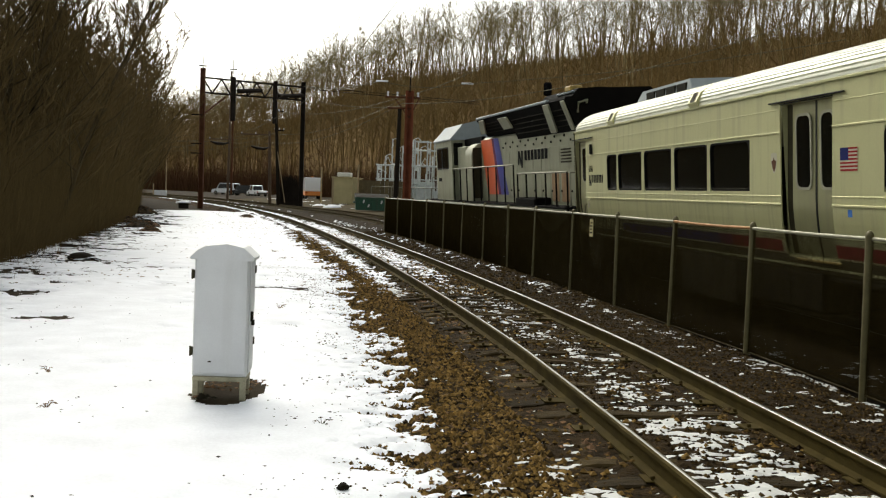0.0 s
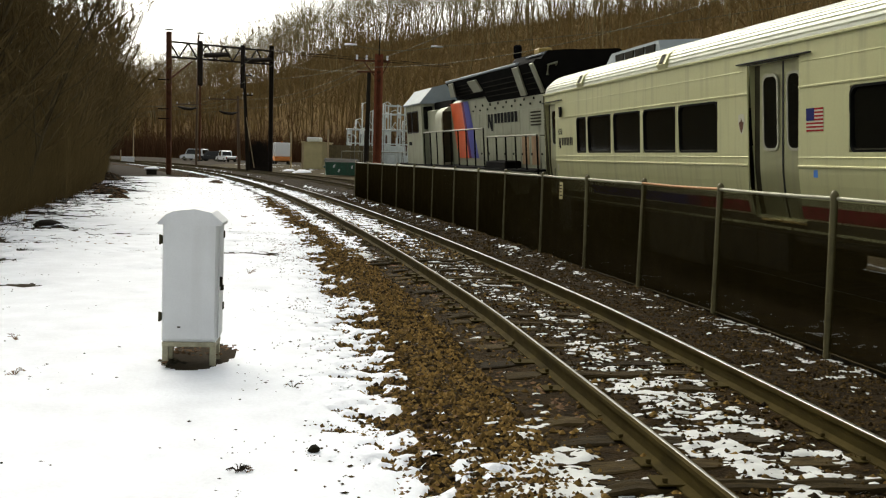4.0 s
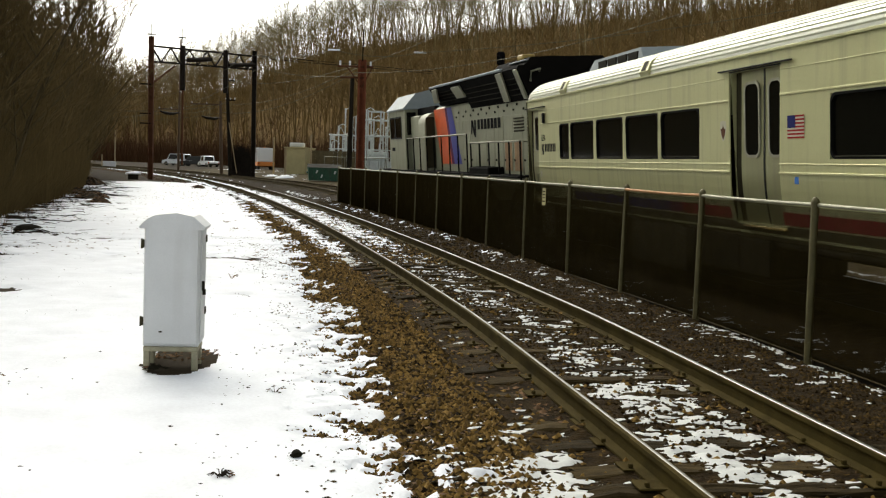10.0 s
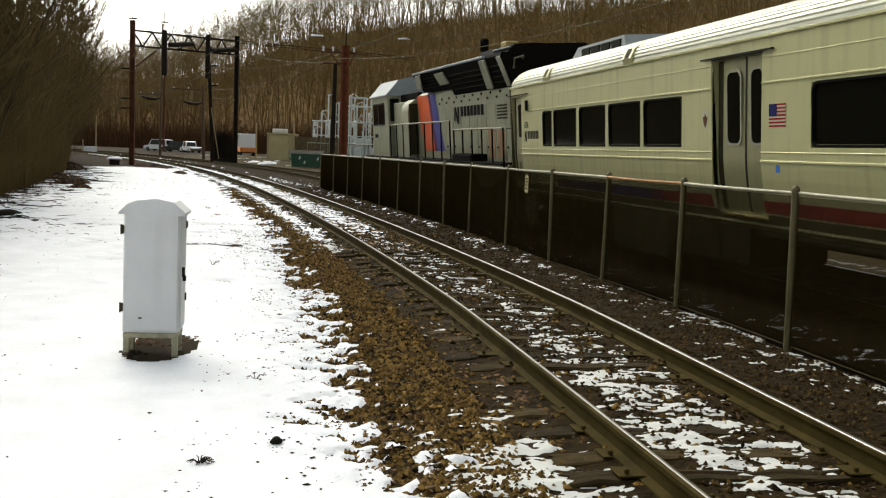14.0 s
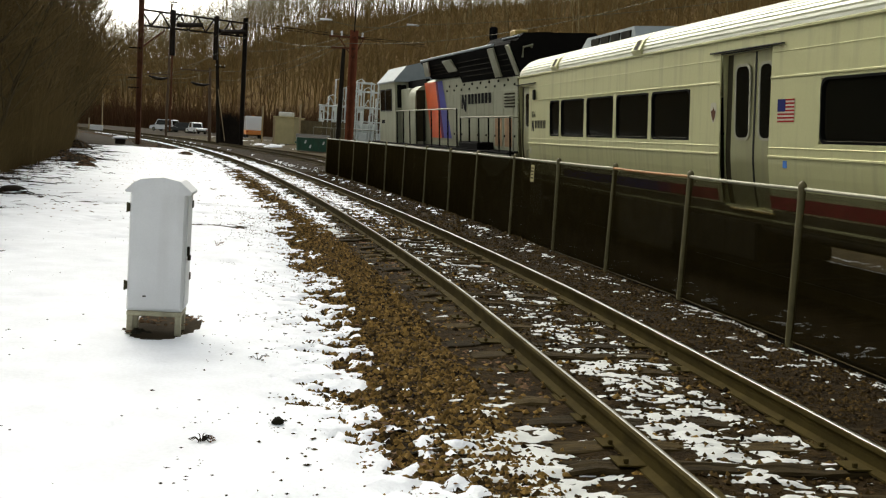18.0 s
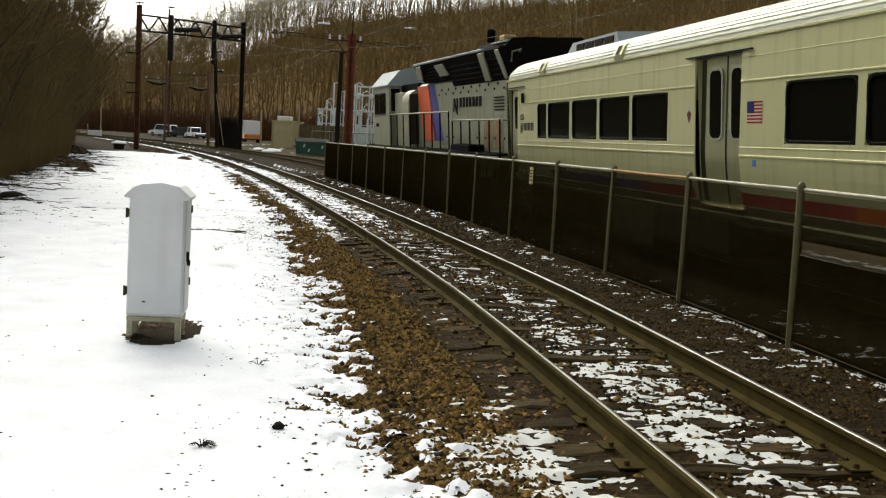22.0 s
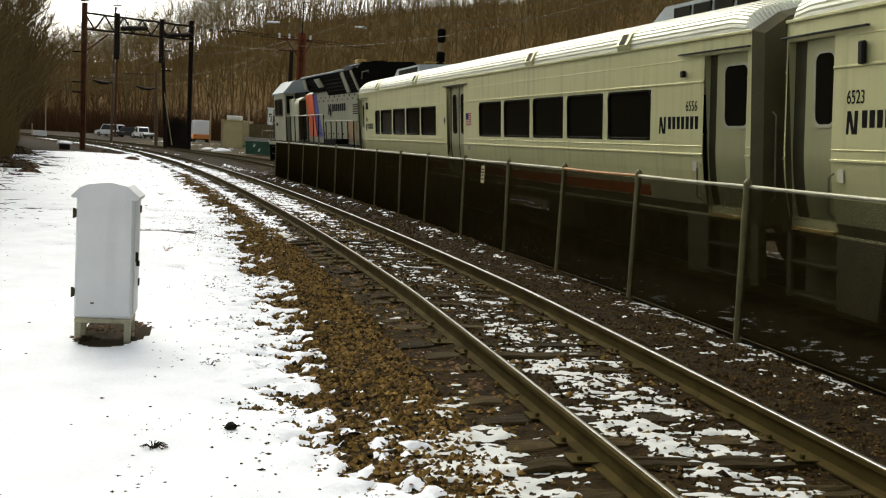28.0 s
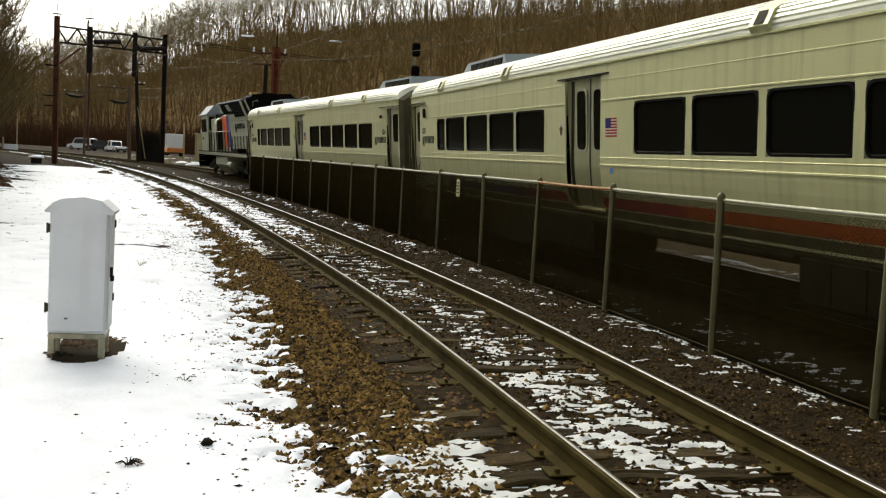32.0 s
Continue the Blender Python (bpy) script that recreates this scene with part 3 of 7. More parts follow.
def worn_tie(seed):
    """A split, weathered timber with an uneven top and ragged ends."""
    g = random.Random(seed)
    h = 1.275 + g.uniform(-0.09, 0.05)
    b, rows = Build(), []
    for i in range(15):
        x = -h + 2 * h * i / 14
        sag = 0.018 * g.uniform(0, 1) ** 2 + (0.02 if i in (0, 14) else 0.0)
        row = []
        for y, z in ((-0.11, -0.09), (-0.11, 0.07), (-0.095, 0.088), (-0.03, 0.09), (0.0, 0.09), (0.04, 0.09), (0.095, 0.086), (0.11, 0.068), (0.11, -0.09)):
            d = sag + (g.uniform(0, 0.012) if z > 0 else 0) + (0.022 if y == 0.0 and 2 < i < 12 and seed % 2 else 0)
            row.append((x + (g.uniform(-0.05, 0.03) if i in (0, 14) else g.uniform(-0.02, 0.02)), y * (1 + g.uniform(-0.06, 0.03)), z - d))
        rows.append(row)
    b.sweep(rows)
    return b


tie_builds = [worn_tie(k) for k in range(7)]
tie_meshes = [b.mesh("tie", TIE) for b in tie_builds]
spike_b = Build()
for sx in (-0.75, 0.75):
    spike_b.box((sx, 0, 0.094), (0.34, 0.19, 0.012), 0.003)
    for dx in (-0.11, 0.11):
        spike_b.box((sx + dx, 0.05 if dx > 0 else -0.05, 0.115), (0.03, 0.03, 0.03), 0.005)
plate_mesh = spike_b.mesh("tie_plate", RAILRUST)


def railway_track(f, s0, s1, near0, near1, label, tilt=0.0):
    root = thing("railway_track", pose(0, 0, 0), label, "railway track", kind="structure")
    for off in (-0.75, 0.75):
        b = Build().sweep(rail_sections(f, s0, 60, 0.8, off, RAILPROF))
        b2 = Build().sweep(rail_sections(f, 60, s1, 2.5, off, RAILPROF))
        r = part("rail", b, RAILRUST, root, "rust-brown steel rail with a polished head", smooth=30)
        part("rail", b2, RAILRUST, root, "rust-brown steel rail with a polished head", smooth=30)
        part("rail_head", Build().sweep(rail_sections(f, s0, 60, 0.8, off, HEADPROF)), RAILRUST, r, smooth=30)
        band = WORNPROF if off > 0 else [(x * 0.6 + 0.006, z) for x, z in WORNPROF]
        part("running_band", Build().sweep(rail_sections(f, s0, 60, 0.8, off, band)), RAILDULL if off < 0 else RAILTOP, r, "dull grey running band" if off < 0 else "shiny worn running band", smooth=60)
    rest = Build()
    rng = random.Random(7)
    s = s0
    while s < s1:
        m = Matrix.Translation(f(s, rng.uniform(-0.14, 0.14), -0.25 + rng.uniform(-0.024, 0.012))) @ pose(0, 0, 0, 0, rng.uniform(-0.6, 0.6) - tilt * cant(s), heading(f, s) + rng.uniform(-2, 2))
        k = rng.randrange(7)
        if near0 < s < near1:
            t = part("tie", tie_meshes[k], None, root, at=m)
            part("tie_plate", plate_mesh, None, t)
        else:
            rest.add([m @ Vector(v) for v in tie_builds[k].v], tie_builds[k].f)
        s += 0.53 + rng.uniform(-0.06, 0.06)
    tagged(part("tie", rest, TIE, root), kind="stuff")
    return root


railway_track(line1, -14, 220, 2, 75, "curved railway track with rusty rails on worn timber ties")
railway_track(line2, -30, 220, 30, 70, "far railway track beyond the fence on dark timber ties", CANT)

# loose ballast stones, thickest beside the near track
rng = np.random.default_rng(5)
ico = [(0, 0, 1), (0.9, 0, 0.1), (0.1, 0.95, 0.0), (-0.85, 0.15, 0.05), (-0.1, -0.9, -0.05), (0, 0, -0.8)]
icf = [(0, 1, 2), (0, 2, 3), (0, 3, 4), (0, 4, 1), (5, 2, 1), (5, 3, 2), (5, 4, 3), (5, 1, 4)]


def stones(n, s_range, o_range, size, seed, weight, material=STONE, lift=0.0):
    r = np.random.default_rng(seed)
    S = r.uniform(*s_range, n * 2)
    O = r.uniform(*o_range, n * 2)
    k = r.uniform(0, 1, n * 2) < weight(S, O)
    S, O = S[k][:n], O[k][:n]
    n = len(S)
    u = np.maximum(0.0, S - 12) / 38
    rad = RAD + O - 1.6 * (1 - np.exp(-(u**1.2)))
    X, Y = CX + rad * np.cos(TH0 + S / RAD), CY + rad * np.sin(TH0 + S / RAD)
    Z = bed_z(S, O, X, Y) + lift
    base = np.array(ico)
    V = base[None] * r.uniform(0.65, 1.25, (n, 6, 1)) * (size * r.uniform(0.5, 1.3, (n, 1, 1))) * r.uniform(0.7, 1.3, (n, 1, 3))
    a = r.uniform(0, 6.28, n)
    ca, sa_ = np.cos(a)[:, None], np.sin(a)[:, None]
    V = np.stack([V[..., 0] * ca - V[..., 1] * sa_, V[..., 0] * sa_ + V[..., 1] * ca, V[..., 2] * 0.7], -1)
    V += np.stack([X, Y, Z + size * 0.25], -1)[:, None]
    F = (np.array(icf)[None] + 6 * np.arange(n)[:, None, None]).reshape(-1, 3)
    me = bpy.data.meshes.new("ballast_stones")
    me.from_pydata(V.reshape(-1, 3).tolist(), [], F.tolist())
    me.materials.append(material)
    me.update()
    return tagged(new("ballast_stones", me), "loose brown and grey crushed stones beside the rails", "ballast", kind="stuff")


def shoulder(S, O):
    return np.where(np.abs(np.abs(O) - 0.75) < 0.05, 0.0, np.where((O < -0.8) & (O > -1.36), 0.11, np.where(O < -0.8, 1.0, np.where(O < 0.75, 0.24, 0.8))))


stones(20000, (3.5, 20), (-2.9, -0.8), 0.029, 11, shoulder)
stones(7000, (3.5, 20), (-0.7, 0.7), 0.022, 13, shoulder, DARKSTONE)
stones(19000, (3.5, 20), (0.8, 3.2), 0.023, 15, shoulder, DARKSTONE)
stones(4000, (3.5, 26), (-2.6, 0.7), 0.036, 14, shoulder)
stones(3800, (3.5, 24), (-0.66, 0.68), 0.026, 17, shoulder, DARKSTONE, 0.012)
stones(7000, (20, 48), (0.8, 3.2), 0.04, 16, shoulder, DARKSTONE)
stones(10000, (20, 48), (-2.4, 0.7), 0.04, 12, shoulder)

# ---------------------------------------------------------------- fence between the tracks
POSTS = [-9.2, -6.4, -3.6, -0.8, 2.0, 4.75, 7.55, 10.25, 13.05, 15.69, 18.25, 20.95, 23.84, 26.28, 29.03, 31.9, 34.7, 37.8, 40.8, 43.95, 47.25]
FOFF, FTOP, FBASE = 2.45, 1.462, -0.22

post_b = Build().rod((0, 0, FBASE - 0.05), (0, 0, FTOP + 0.02), 0.04, 12)
post_mesh = post_b.mesh("post", FENCEPOST, 40)
cap_mesh = Build().tube([(0, 0, FTOP + 0.01), (0, 0, FTOP + 0.035), (0, 0, FTOP + 0.06), (0, 0, FTOP + 0.085)], [0.045, 0.045, 0.036, 0.012], 12).mesh("post_cap", FENCEPOST, 50)
band_mesh = Build().tube([(0, 0, 0), (0, 0, 0.018)], 0.046, 10).mesh("tension_band", FENCEPOST, 40)

PL = 2.8
net = Build()
pitch = 0.021
zb, zt = FBASE + 0.06, FTOP - 0.03
hgt = zt - zb
for fam in (1, -1):
    c = -hgt
    while c < PL + hgt:
        y0, y1 = c, c + fam * hgt
        a, b = (y0, zb), (y1, zt)
        k0, k1 = 0.0, 1.0
        for lim, sg in ((0.0, 1), (PL, -1)):
            d0, d1 = sg * (a[0] - lim), sg * (b[0] - lim)
            if d0 < 0 and d1 < 0:
                k1 = -1
            elif d0 < 0:
                k0 = max(k0, d0 / (d0 - d1))
            elif d1 < 0:
                k1 = min(k1, d0 / (d0 - d1))
        if k1 > k0 + 0.02:
            x = 0.0022 * fam
            p = lambda k: (x, a[0] + (b[0] - a[0]) * k, a[1] + (b[1] - a[1]) * k)
            net.tube([p(k0), p(k1)], 0.0026, 3, cap=False)
        c += pitch
net_mesh = net.mesh("chain_link_net", WIRE)

fence = thing("chain_link_fence", pose(0, 0, 0), "galvanised chain-link fence between the two tracks", "fence")
for n, s in enumerate(POSTS):
    h = heading(line1, s)
    lean = (0.6, -0.8, 0.3, 0.9, -0.4, 0.2)[n % 6]
    m = Matrix.Translation(line1(s, FOFF)) @ pose(0, 0, 0, 0, lean, h)
    p = part("post", post_mesh, None, fence, at=m)
    part("post_cap", cap_mesh, None, p)
    for z in (0.0, 0.35, 0.7, 1.05):
        part("tension_band", band_mesh, None, p, at=pose(0, 0, z))
    if n + 1 < len(POSTS):
        e = POSTS[n + 1]
        a, b = line1(s, FOFF), line1(e, FOFF)
        d = b - a
        hh = math.degrees(math.atan2(-d.x, d.y))
        mm = Matrix.Translation(a) @ pose(0, 0, 0, 0, 0, hh) @ Matrix.Diagonal((1, d.length / PL, 1, 1))
        part("chain_link_net", net_mesh, None, fence, "dark weathered chain-link wire", at=mm)
        rusty = n == 8
        sag = 0.004 + 0.003 * (n % 3)
        path = [a.lerp(b, k) + Vector((0, 0, FTOP - sag * math.sin(math.pi * k))) for k in (0, 0.25, 0.5, 0.75, 1)]
        part("top_rail", Build().tube(path, 0.021, 10), GALVRUST if rusty else PALERAIL, fence, "rust-orange top rail" if rusty else "", smooth=40)
        low = [a.lerp(b, k) + Vector((0, 0, FBASE + 0.07)) for k in (0, 0.5, 1)]
        part("bottom_wire", Build().tube(low, 0.008, 6), WIRE, fence, smooth=40)
# a timber kicker along the foot
for n, (s, e) in enumerate(zip(POSTS[:-1], POSTS[1:])):
    a, b = line1(s + 0.05, FOFF + 0.06), line1(e - 0.05, FOFF + 0.06)
    d = b - a
    part("kick_board", Build().box((0, d.length / 2, FBASE + 0.03), (0.045, d.length, 0.14), 0.008), CREOSOTE, fence, "dark timber board along the fence foot",
         at=Matrix.Translation(a) @ pose(0, 0, 0, 0, 0, math.degrees(math.atan2(-d.x, d.y))))
# the small sign wired to the fence
sg_m = Matrix.Translation(line1(19.62, FOFF - 0.045, 1.2)) @ pose(0, 0, 0, 0, 0, heading(line1, 19.62))
fsign = thing("fence_sign", sg_m, "small faded yellow notice wired to the chain-link fence", "sign")
part("plate", Build().box((0, 0, 0), (0.006, 0.2, 0.33), 0.002), SIGNYELLOW, fsign)
for k, (w, z) in enumerate(((0.12, 0.1), (0.14, 0.04), (0.1, -0.02), (0.13, -0.09))):
    part("writing_bar", Build().box((-0.005, 0, z), (0.004, w, 0.025)), MARKING, fsign, "dark bar of faded writing")

# ---------------------------------------------------------------- relay cabinet in the snow
cab = thing("relay_cabinet", pose(-2.02, 9.55, -0.2, 0, 0.6, 4), "white-painted steel relay cabinet on short legs in the snow", "cabinet")
W, D = 0.50, 0.36
part("body", Build().box((0, 0, 0.79), (W, D, 1.14), 0.012), WHITEPAINT, cab)
roofv = []
for y in (-D / 2 - 0.045, D / 2 + 0.045):
    roofv.append([(-W / 2 - 0.032, y, 1.30), (-W / 2 - 0.042, y, 1.315), (-W / 2 + 0.03, y, 1.39), (-W / 2 + 0.1, y, 1.425), (0.04, y, 1.45), (W / 2 - 0.06, y, 1.42), (W / 2 + 0.045, y, 1.33), (W / 2 + 0.035, y, 1.30)])
part("roof", Build().sweep(roofv), WHITEPAINT, cab, "white low-pitched overhanging steel roof")
door = part("door", Build().box((0, -D / 2 - 0.012, 0.79), (W - 0.03, 0.022, 1.09), 0.006), WHITEPAINT, cab)
for z in (0.45, 1.16):
    part("hinge", Build().box((-W / 2 - 0.012, -D / 2 + 0.02, z), (0.03, 0.04, 0.075), 0.004).rod((-W / 2 - 0.022, -D / 2 + 0.01, z - 0.045), (-W / 2 - 0.022, -D / 2 + 0.01, z + 0.045), 0.009), CARGREY, cab, "grey steel hinge")
for z in (0.52, 1.2):
    part("hinge", Build().box((W / 2 + 0.012, D / 2 - 0.05, z), (0.028, 0.05, 0.07), 0.004), CARGREY, cab, "grey steel hinge")
part("side_door", Build().box((W / 2 + 0.008, 0.0, 0.79), (0.014, D - 0.06, 1.07), 0.005), WHITEPAINT, cab)
part("hasp", Build().box((W / 2 + 0.022, -D / 2 + 0.06, 0.78), (0.03, 0.05, 0.09), 0.006).rod((W / 2 + 0.035, -D / 2 + 0.06, 0.70), (W / 2 + 0.035, -D / 2 + 0.06, 0.75), 0.016), CARDARK, cab, "dark steel hasp and padlock")
part("base_frame", Build().box((0, 0, 0.195), (W - 0.01, D, 0.045), 0.006), DIRTYPAINT, cab, "grimy base frame")
for x in (-1, 1):
    for y in (-1, 1):
        part("leg", Build().box((x * (W / 2 - 0.035), y * (D / 2 - 0.035), 0.07), (0.055, 0.055, 0.21), 0.006), DIRTYPAINT, cab, "grimy steel leg")
part("scuff", Build().box((-0.09, -D / 2 - 0.0245, 0.36), (0.03, 0.002, 0.014)), CARGREY, cab, "small dark scuff in the paint")

# ---------------------------------------------------------------- the passenger cars
HALF = 1.58
K = 1.0215
MID = 0.165


def ycar(v):
    """A place along the car, from the door's edge to the car's own middle."""
    return (v - MID) * K


FRONT, BACK = ycar(12.45), ycar(-12.15)
WINDOWS = [(ycar(a), ycar(b)) for a, b in ((8.97, 9.66), (7.34, 8.85), (5.69, 7.18), (4.03, 5.54), (2.4, 3.9), (-2.66, -1.16), (-4.34, -2.83), (-6.02, -4.51), (-7.7, -6.19), (-9.37, -7.88))]
WZ0, WZ1 = 1.965, 2.738
CDOOR = (ycar(0.0), ycar(1.37))
EDOORS = [(ycar(11.36), ycar(12.3)), (ycar(-11.92), ycar(-10.88))]
DTOP = 3.175


def side_x(z):
    """The wall's distance from the middle by height: upright, tucked in below the stripe."""
    if z < 1.85:
        return HALF - 0.14 * ((1.85 - z) / 0.95) ** 2
    return HALF - 0.02 * max(0.0, z - 2.0)


def wall_with_openings(sgn, openings, y0, y1, z0, z1, reveals=True):
    """A side wall in cells, with reveals round its openings."""
    b = Build()
    ys = sorted({y0, y1, *[v for o in openings for v in o[:2]]})
    zs = sorted({z0, z1, *[v for v in (1.0, 1.1, 1.25, 1.4, 1.55, 1.7, 1.85) if z0 < v < z1], *[v for o in openings for v in o[2:4] if z0 < v < z1]})
    inside = lambda y, z: any(o[0] < y < o[1] and o[2] < z < o[3] for o in openings)
    for a, c in zip(ys, ys[1:]):
        for p, q in zip(zs, zs[1:]):
            if not inside((a + c) / 2, (p + q) / 2):
                v = [(sgn * side_x(p), a, p), (sgn * side_x(p), c, p), (sgn * side_x(q), c, q), (sgn * side_x(q), a, q)]
                b.add(v, [(0, 1, 2, 3) if sgn > 0 else (3, 2, 1, 0)])
    for a, c, p, q, deep in openings if reveals else ():
        ring = [(a, p), (c, p), (c, q), (a, q)]
        for (ya, za), (yb, zb_) in zip(ring, ring[1:] + ring[:1]):
            v = [(sgn * side_x(za), ya, za), (sgn * side_x(zb_), yb, zb_), (sgn * (side_x(zb_) - deep), yb, zb_), (sgn * (side_x(za) - deep), ya, za)]
            b.add(v, [(0, 1, 2, 3) if sgn < 0 else (3, 2, 1, 0)])
    return b


def side_panel(sgn, y0, y1, z0, z1, deep):
    """A panel that follows the curve of the side, set deep behind its face."""
    zs = [z0] + [v for v in (1.2, 1.35, 1.5, 1.7, 1.85) if z0 < v < z1] + [z1]
    ring = [(sgn * (side_x(z) - deep), z) for z in zs] + [(sgn * (side_x(z) - deep - 0.03), z) for z in zs[::-1]]
    ring = ring if sgn < 0 else ring[::-1]
    return Build().sweep([[(x, y, z) for x, z in ring] for y in (y0, y1)])


def rounded(y0, y1, z0, z1, r, n=4):
    """The outline of a rounded rectangle, in y and z."""
    out = []
    for cy, cz, a0 in ((y1 - r, z0 + r, -90), (y1 - r, z1 - r, 0), (y0 + r, z1 - r, 90), (y0 + r, z0 + r, 180)):
        for k in range(n + 1):
            a = radians(a0 + 90 * k / n)
            out.append((cy + r * math.cos(a), cz + r * math.sin(a)))
    return out


def plate_yz(outline, x, thick, sgn):
    ring = outline if sgn > 0 else outline[::-1]
    return Build().sweep([[(x - sgn * thick, y, z) for y, z in ring], [(x, y, z) for y, z in ring]])


def ring_yz(outer, inner, x, thick, sgn):
    """A frame between two outlines with as many points."""
    b, n = Build(), len(outer)
    x1 = x + sgn * thick
    b.v = [(x, y, z) for y, z in outer] + [(x1, y, z) for y, z in outer] + [(x1, y, z) for y, z in inner] + [(x, y, z) for y, z in inner]
    for k in range(n):
        j = (k + 1) % n
        for q in range(3):
            f = (q * n + k, q * n + j, (q + 1) * n + j, (q + 1) * n + k)
            b.f.append(f if sgn > 0 else f[::-1])
    return b


def writing(text, size, x, y, z, sgn, material, parent, name="fleet_number"):
    """Numbers on a car's side; they read from left to right when seen from outside."""
    cu = bpy.data.curves.new("text", "FONT")
    cu.body, cu.size, cu.align_x, cu.extrude = text, size, "CENTER", 0.002
    tmp = bpy.data.objects.new("text", cu)
    scene.collection.objects.link(tmp)
    me = bpy.data.meshes.new_from_object(tmp.evaluated_get(bpy.context.evaluated_depsgraph_get()))
    bpy.data.objects.remove(tmp)
    me.materials.clear()
    me.materials.append(material)
    me.transform(Matrix.Diagonal((0.8, 1, 1, 1)))
    return part(name, me, None, parent, at=Matrix.Translation((x, y, z)) @ pose(0, 0, 0, 90, 0, -90 if sgn < 0 else 90))


def roof_profile(pitch=0.062, groove=0.03):
    """Half a turn of ribbed roof from gutter to gutter: flat ribs with narrow grooves between."""
    a = np.linspace(0, math.pi, 400)
    c, s = np.cos(a), np.maximum(np.sin(a), 0)
    x, z = (HALF - 0.03) * np.sign(c) * np.abs(c) ** 0.55, 3.39 + 0.46 * s**0.75
    run = np.concatenate([[0], np.cumsum(np.hypot(np.diff(x), np.diff(z)))])
    n = int(run[-1] / pitch)
    out = []
    for k in range(n):
        for u, up in ((0.0, 0.0), (0.36, 0.0), (0.4, 1.0), (0.96, 1.0)):
            d = run[-1] * (k + u) / n
            px, pz = float(np.interp(d, run, x)), float(np.interp(d, run, z))
            f = math.hypot(px * 0.3, pz - 3.1)
            out.append((px + groove * up * px * 0.3 / f, pz + groove * up * (pz - 3.1) / f))
    out.append((-HALF + 0.03, 3.39))
    return out


def bogie(parent, y, wheel_r, inner, name="bogie"):
    """A truck: two side frames, a bolster, springs, and wheelsets that turn."""
    fr = part(name, Build().box((0, y, 0.55), (2.3, 0.45, 0.28), 0.04), CARDARK, parent)
    for sx in (-1, 1):
        b = Build()
        b.sweep([[(sx * 1.02 + dx, y + v, z) for v, z in ((-1.55, 0.36), (-1.1, 0.34), (-0.6, 0.44), (0.6, 0.44), (1.1, 0.34), (1.55, 0.36), (1.55, 0.56), (0.7, 0.66), (-0.7, 0.66), (-1.55, 0.56))] for dx in (-0.07, 0.07)])
        part("side_frame", b, CARDARK, fr)
        for dy in (-0.32, 0.0, 0.32):
            part("spring", Build().tube([(sx * 1.05, y + dy, z) for z in (0.42, 0.5, 0.58, 0.66, 0.74, 0.8)], [0.075, 0.09, 0.075, 0.09, 0.075, 0.09], 8), CARGREY, fr)
    sets = []
    for dy in inner:
        b = Build().rod((-1.0, 0, 0), (1.0, 0, 0), 0.07, 8)
        for sx in (-1, 1):
            for r0, xa, xb in ((wheel_r, 0.70, 0.80), (wheel_r + 0.028, 0.67, 0.70)):
                b.tube([(sx * xa, 0, 0), (sx * xb, 0, 0)], r0, 24)
            for k in range(6):
                a = k * math.pi / 3
                b.tube([(sx * 0.80, 0.2 * math.cos(a), 0.2 * math.sin(a)), (sx * 0.825, 0.2 * math.cos(a), 0.2 * math.sin(a))], 0.03, 6)
            b.box((sx * 1.02, 0, 0), (0.2, 0.24, 0.24), 0.03)
        w = part("wheelset", b, CARGREY, parent, "worn steel wheels on an axle", smooth=35, at=Matrix.Translation((0, y + dy, wheel_r)))
        sets.append((w, Vector((0, y + dy, wheel_r)), wheel_r))
    return sets


def logo_shapes(parent, x, ya, yb, za, zb, sgn):
    """The operator's mark as plain dark shapes: slanted strokes that hang lower, and a row of narrow bars beside them."""
    start, end = (yb, ya) if sgn < 0 else (ya, yb)  # read from the viewer's left
    q = lambda k: start + (end - start) * k
    h = zb - za

    def quad(k0, k1, k2, k3, z0, z1, name):
        ring = [(q(k0), z0), (q(k1), z0), (q(k3), z1), (q(k2), z1)]
        part(name, Build().sweep([[(x - sgn * 0.002, y, z) for y, z in ring], [(x + sgn * 0.003, y, z) for y, z in ring]]), MARKING, parent)

    quad(0.0, 0.04, 0.02, 0.06, za - h * 0.02, zb, "mark_shape")
    quad(0.1, 0.15, 0.02, 0.07, za - h * 0.1, zb, "mark_shape")
    quad(0.12, 0.17, 0.13, 0.18, za - h * 0.25, zb, "mark_shape")
    zl = za + h * 0.3
    for k in range(7):
        a = 0.24 + k * 0.11
        quad(a, a + 0.075, a, a + 0.075, zl, zb, "mark_bar")


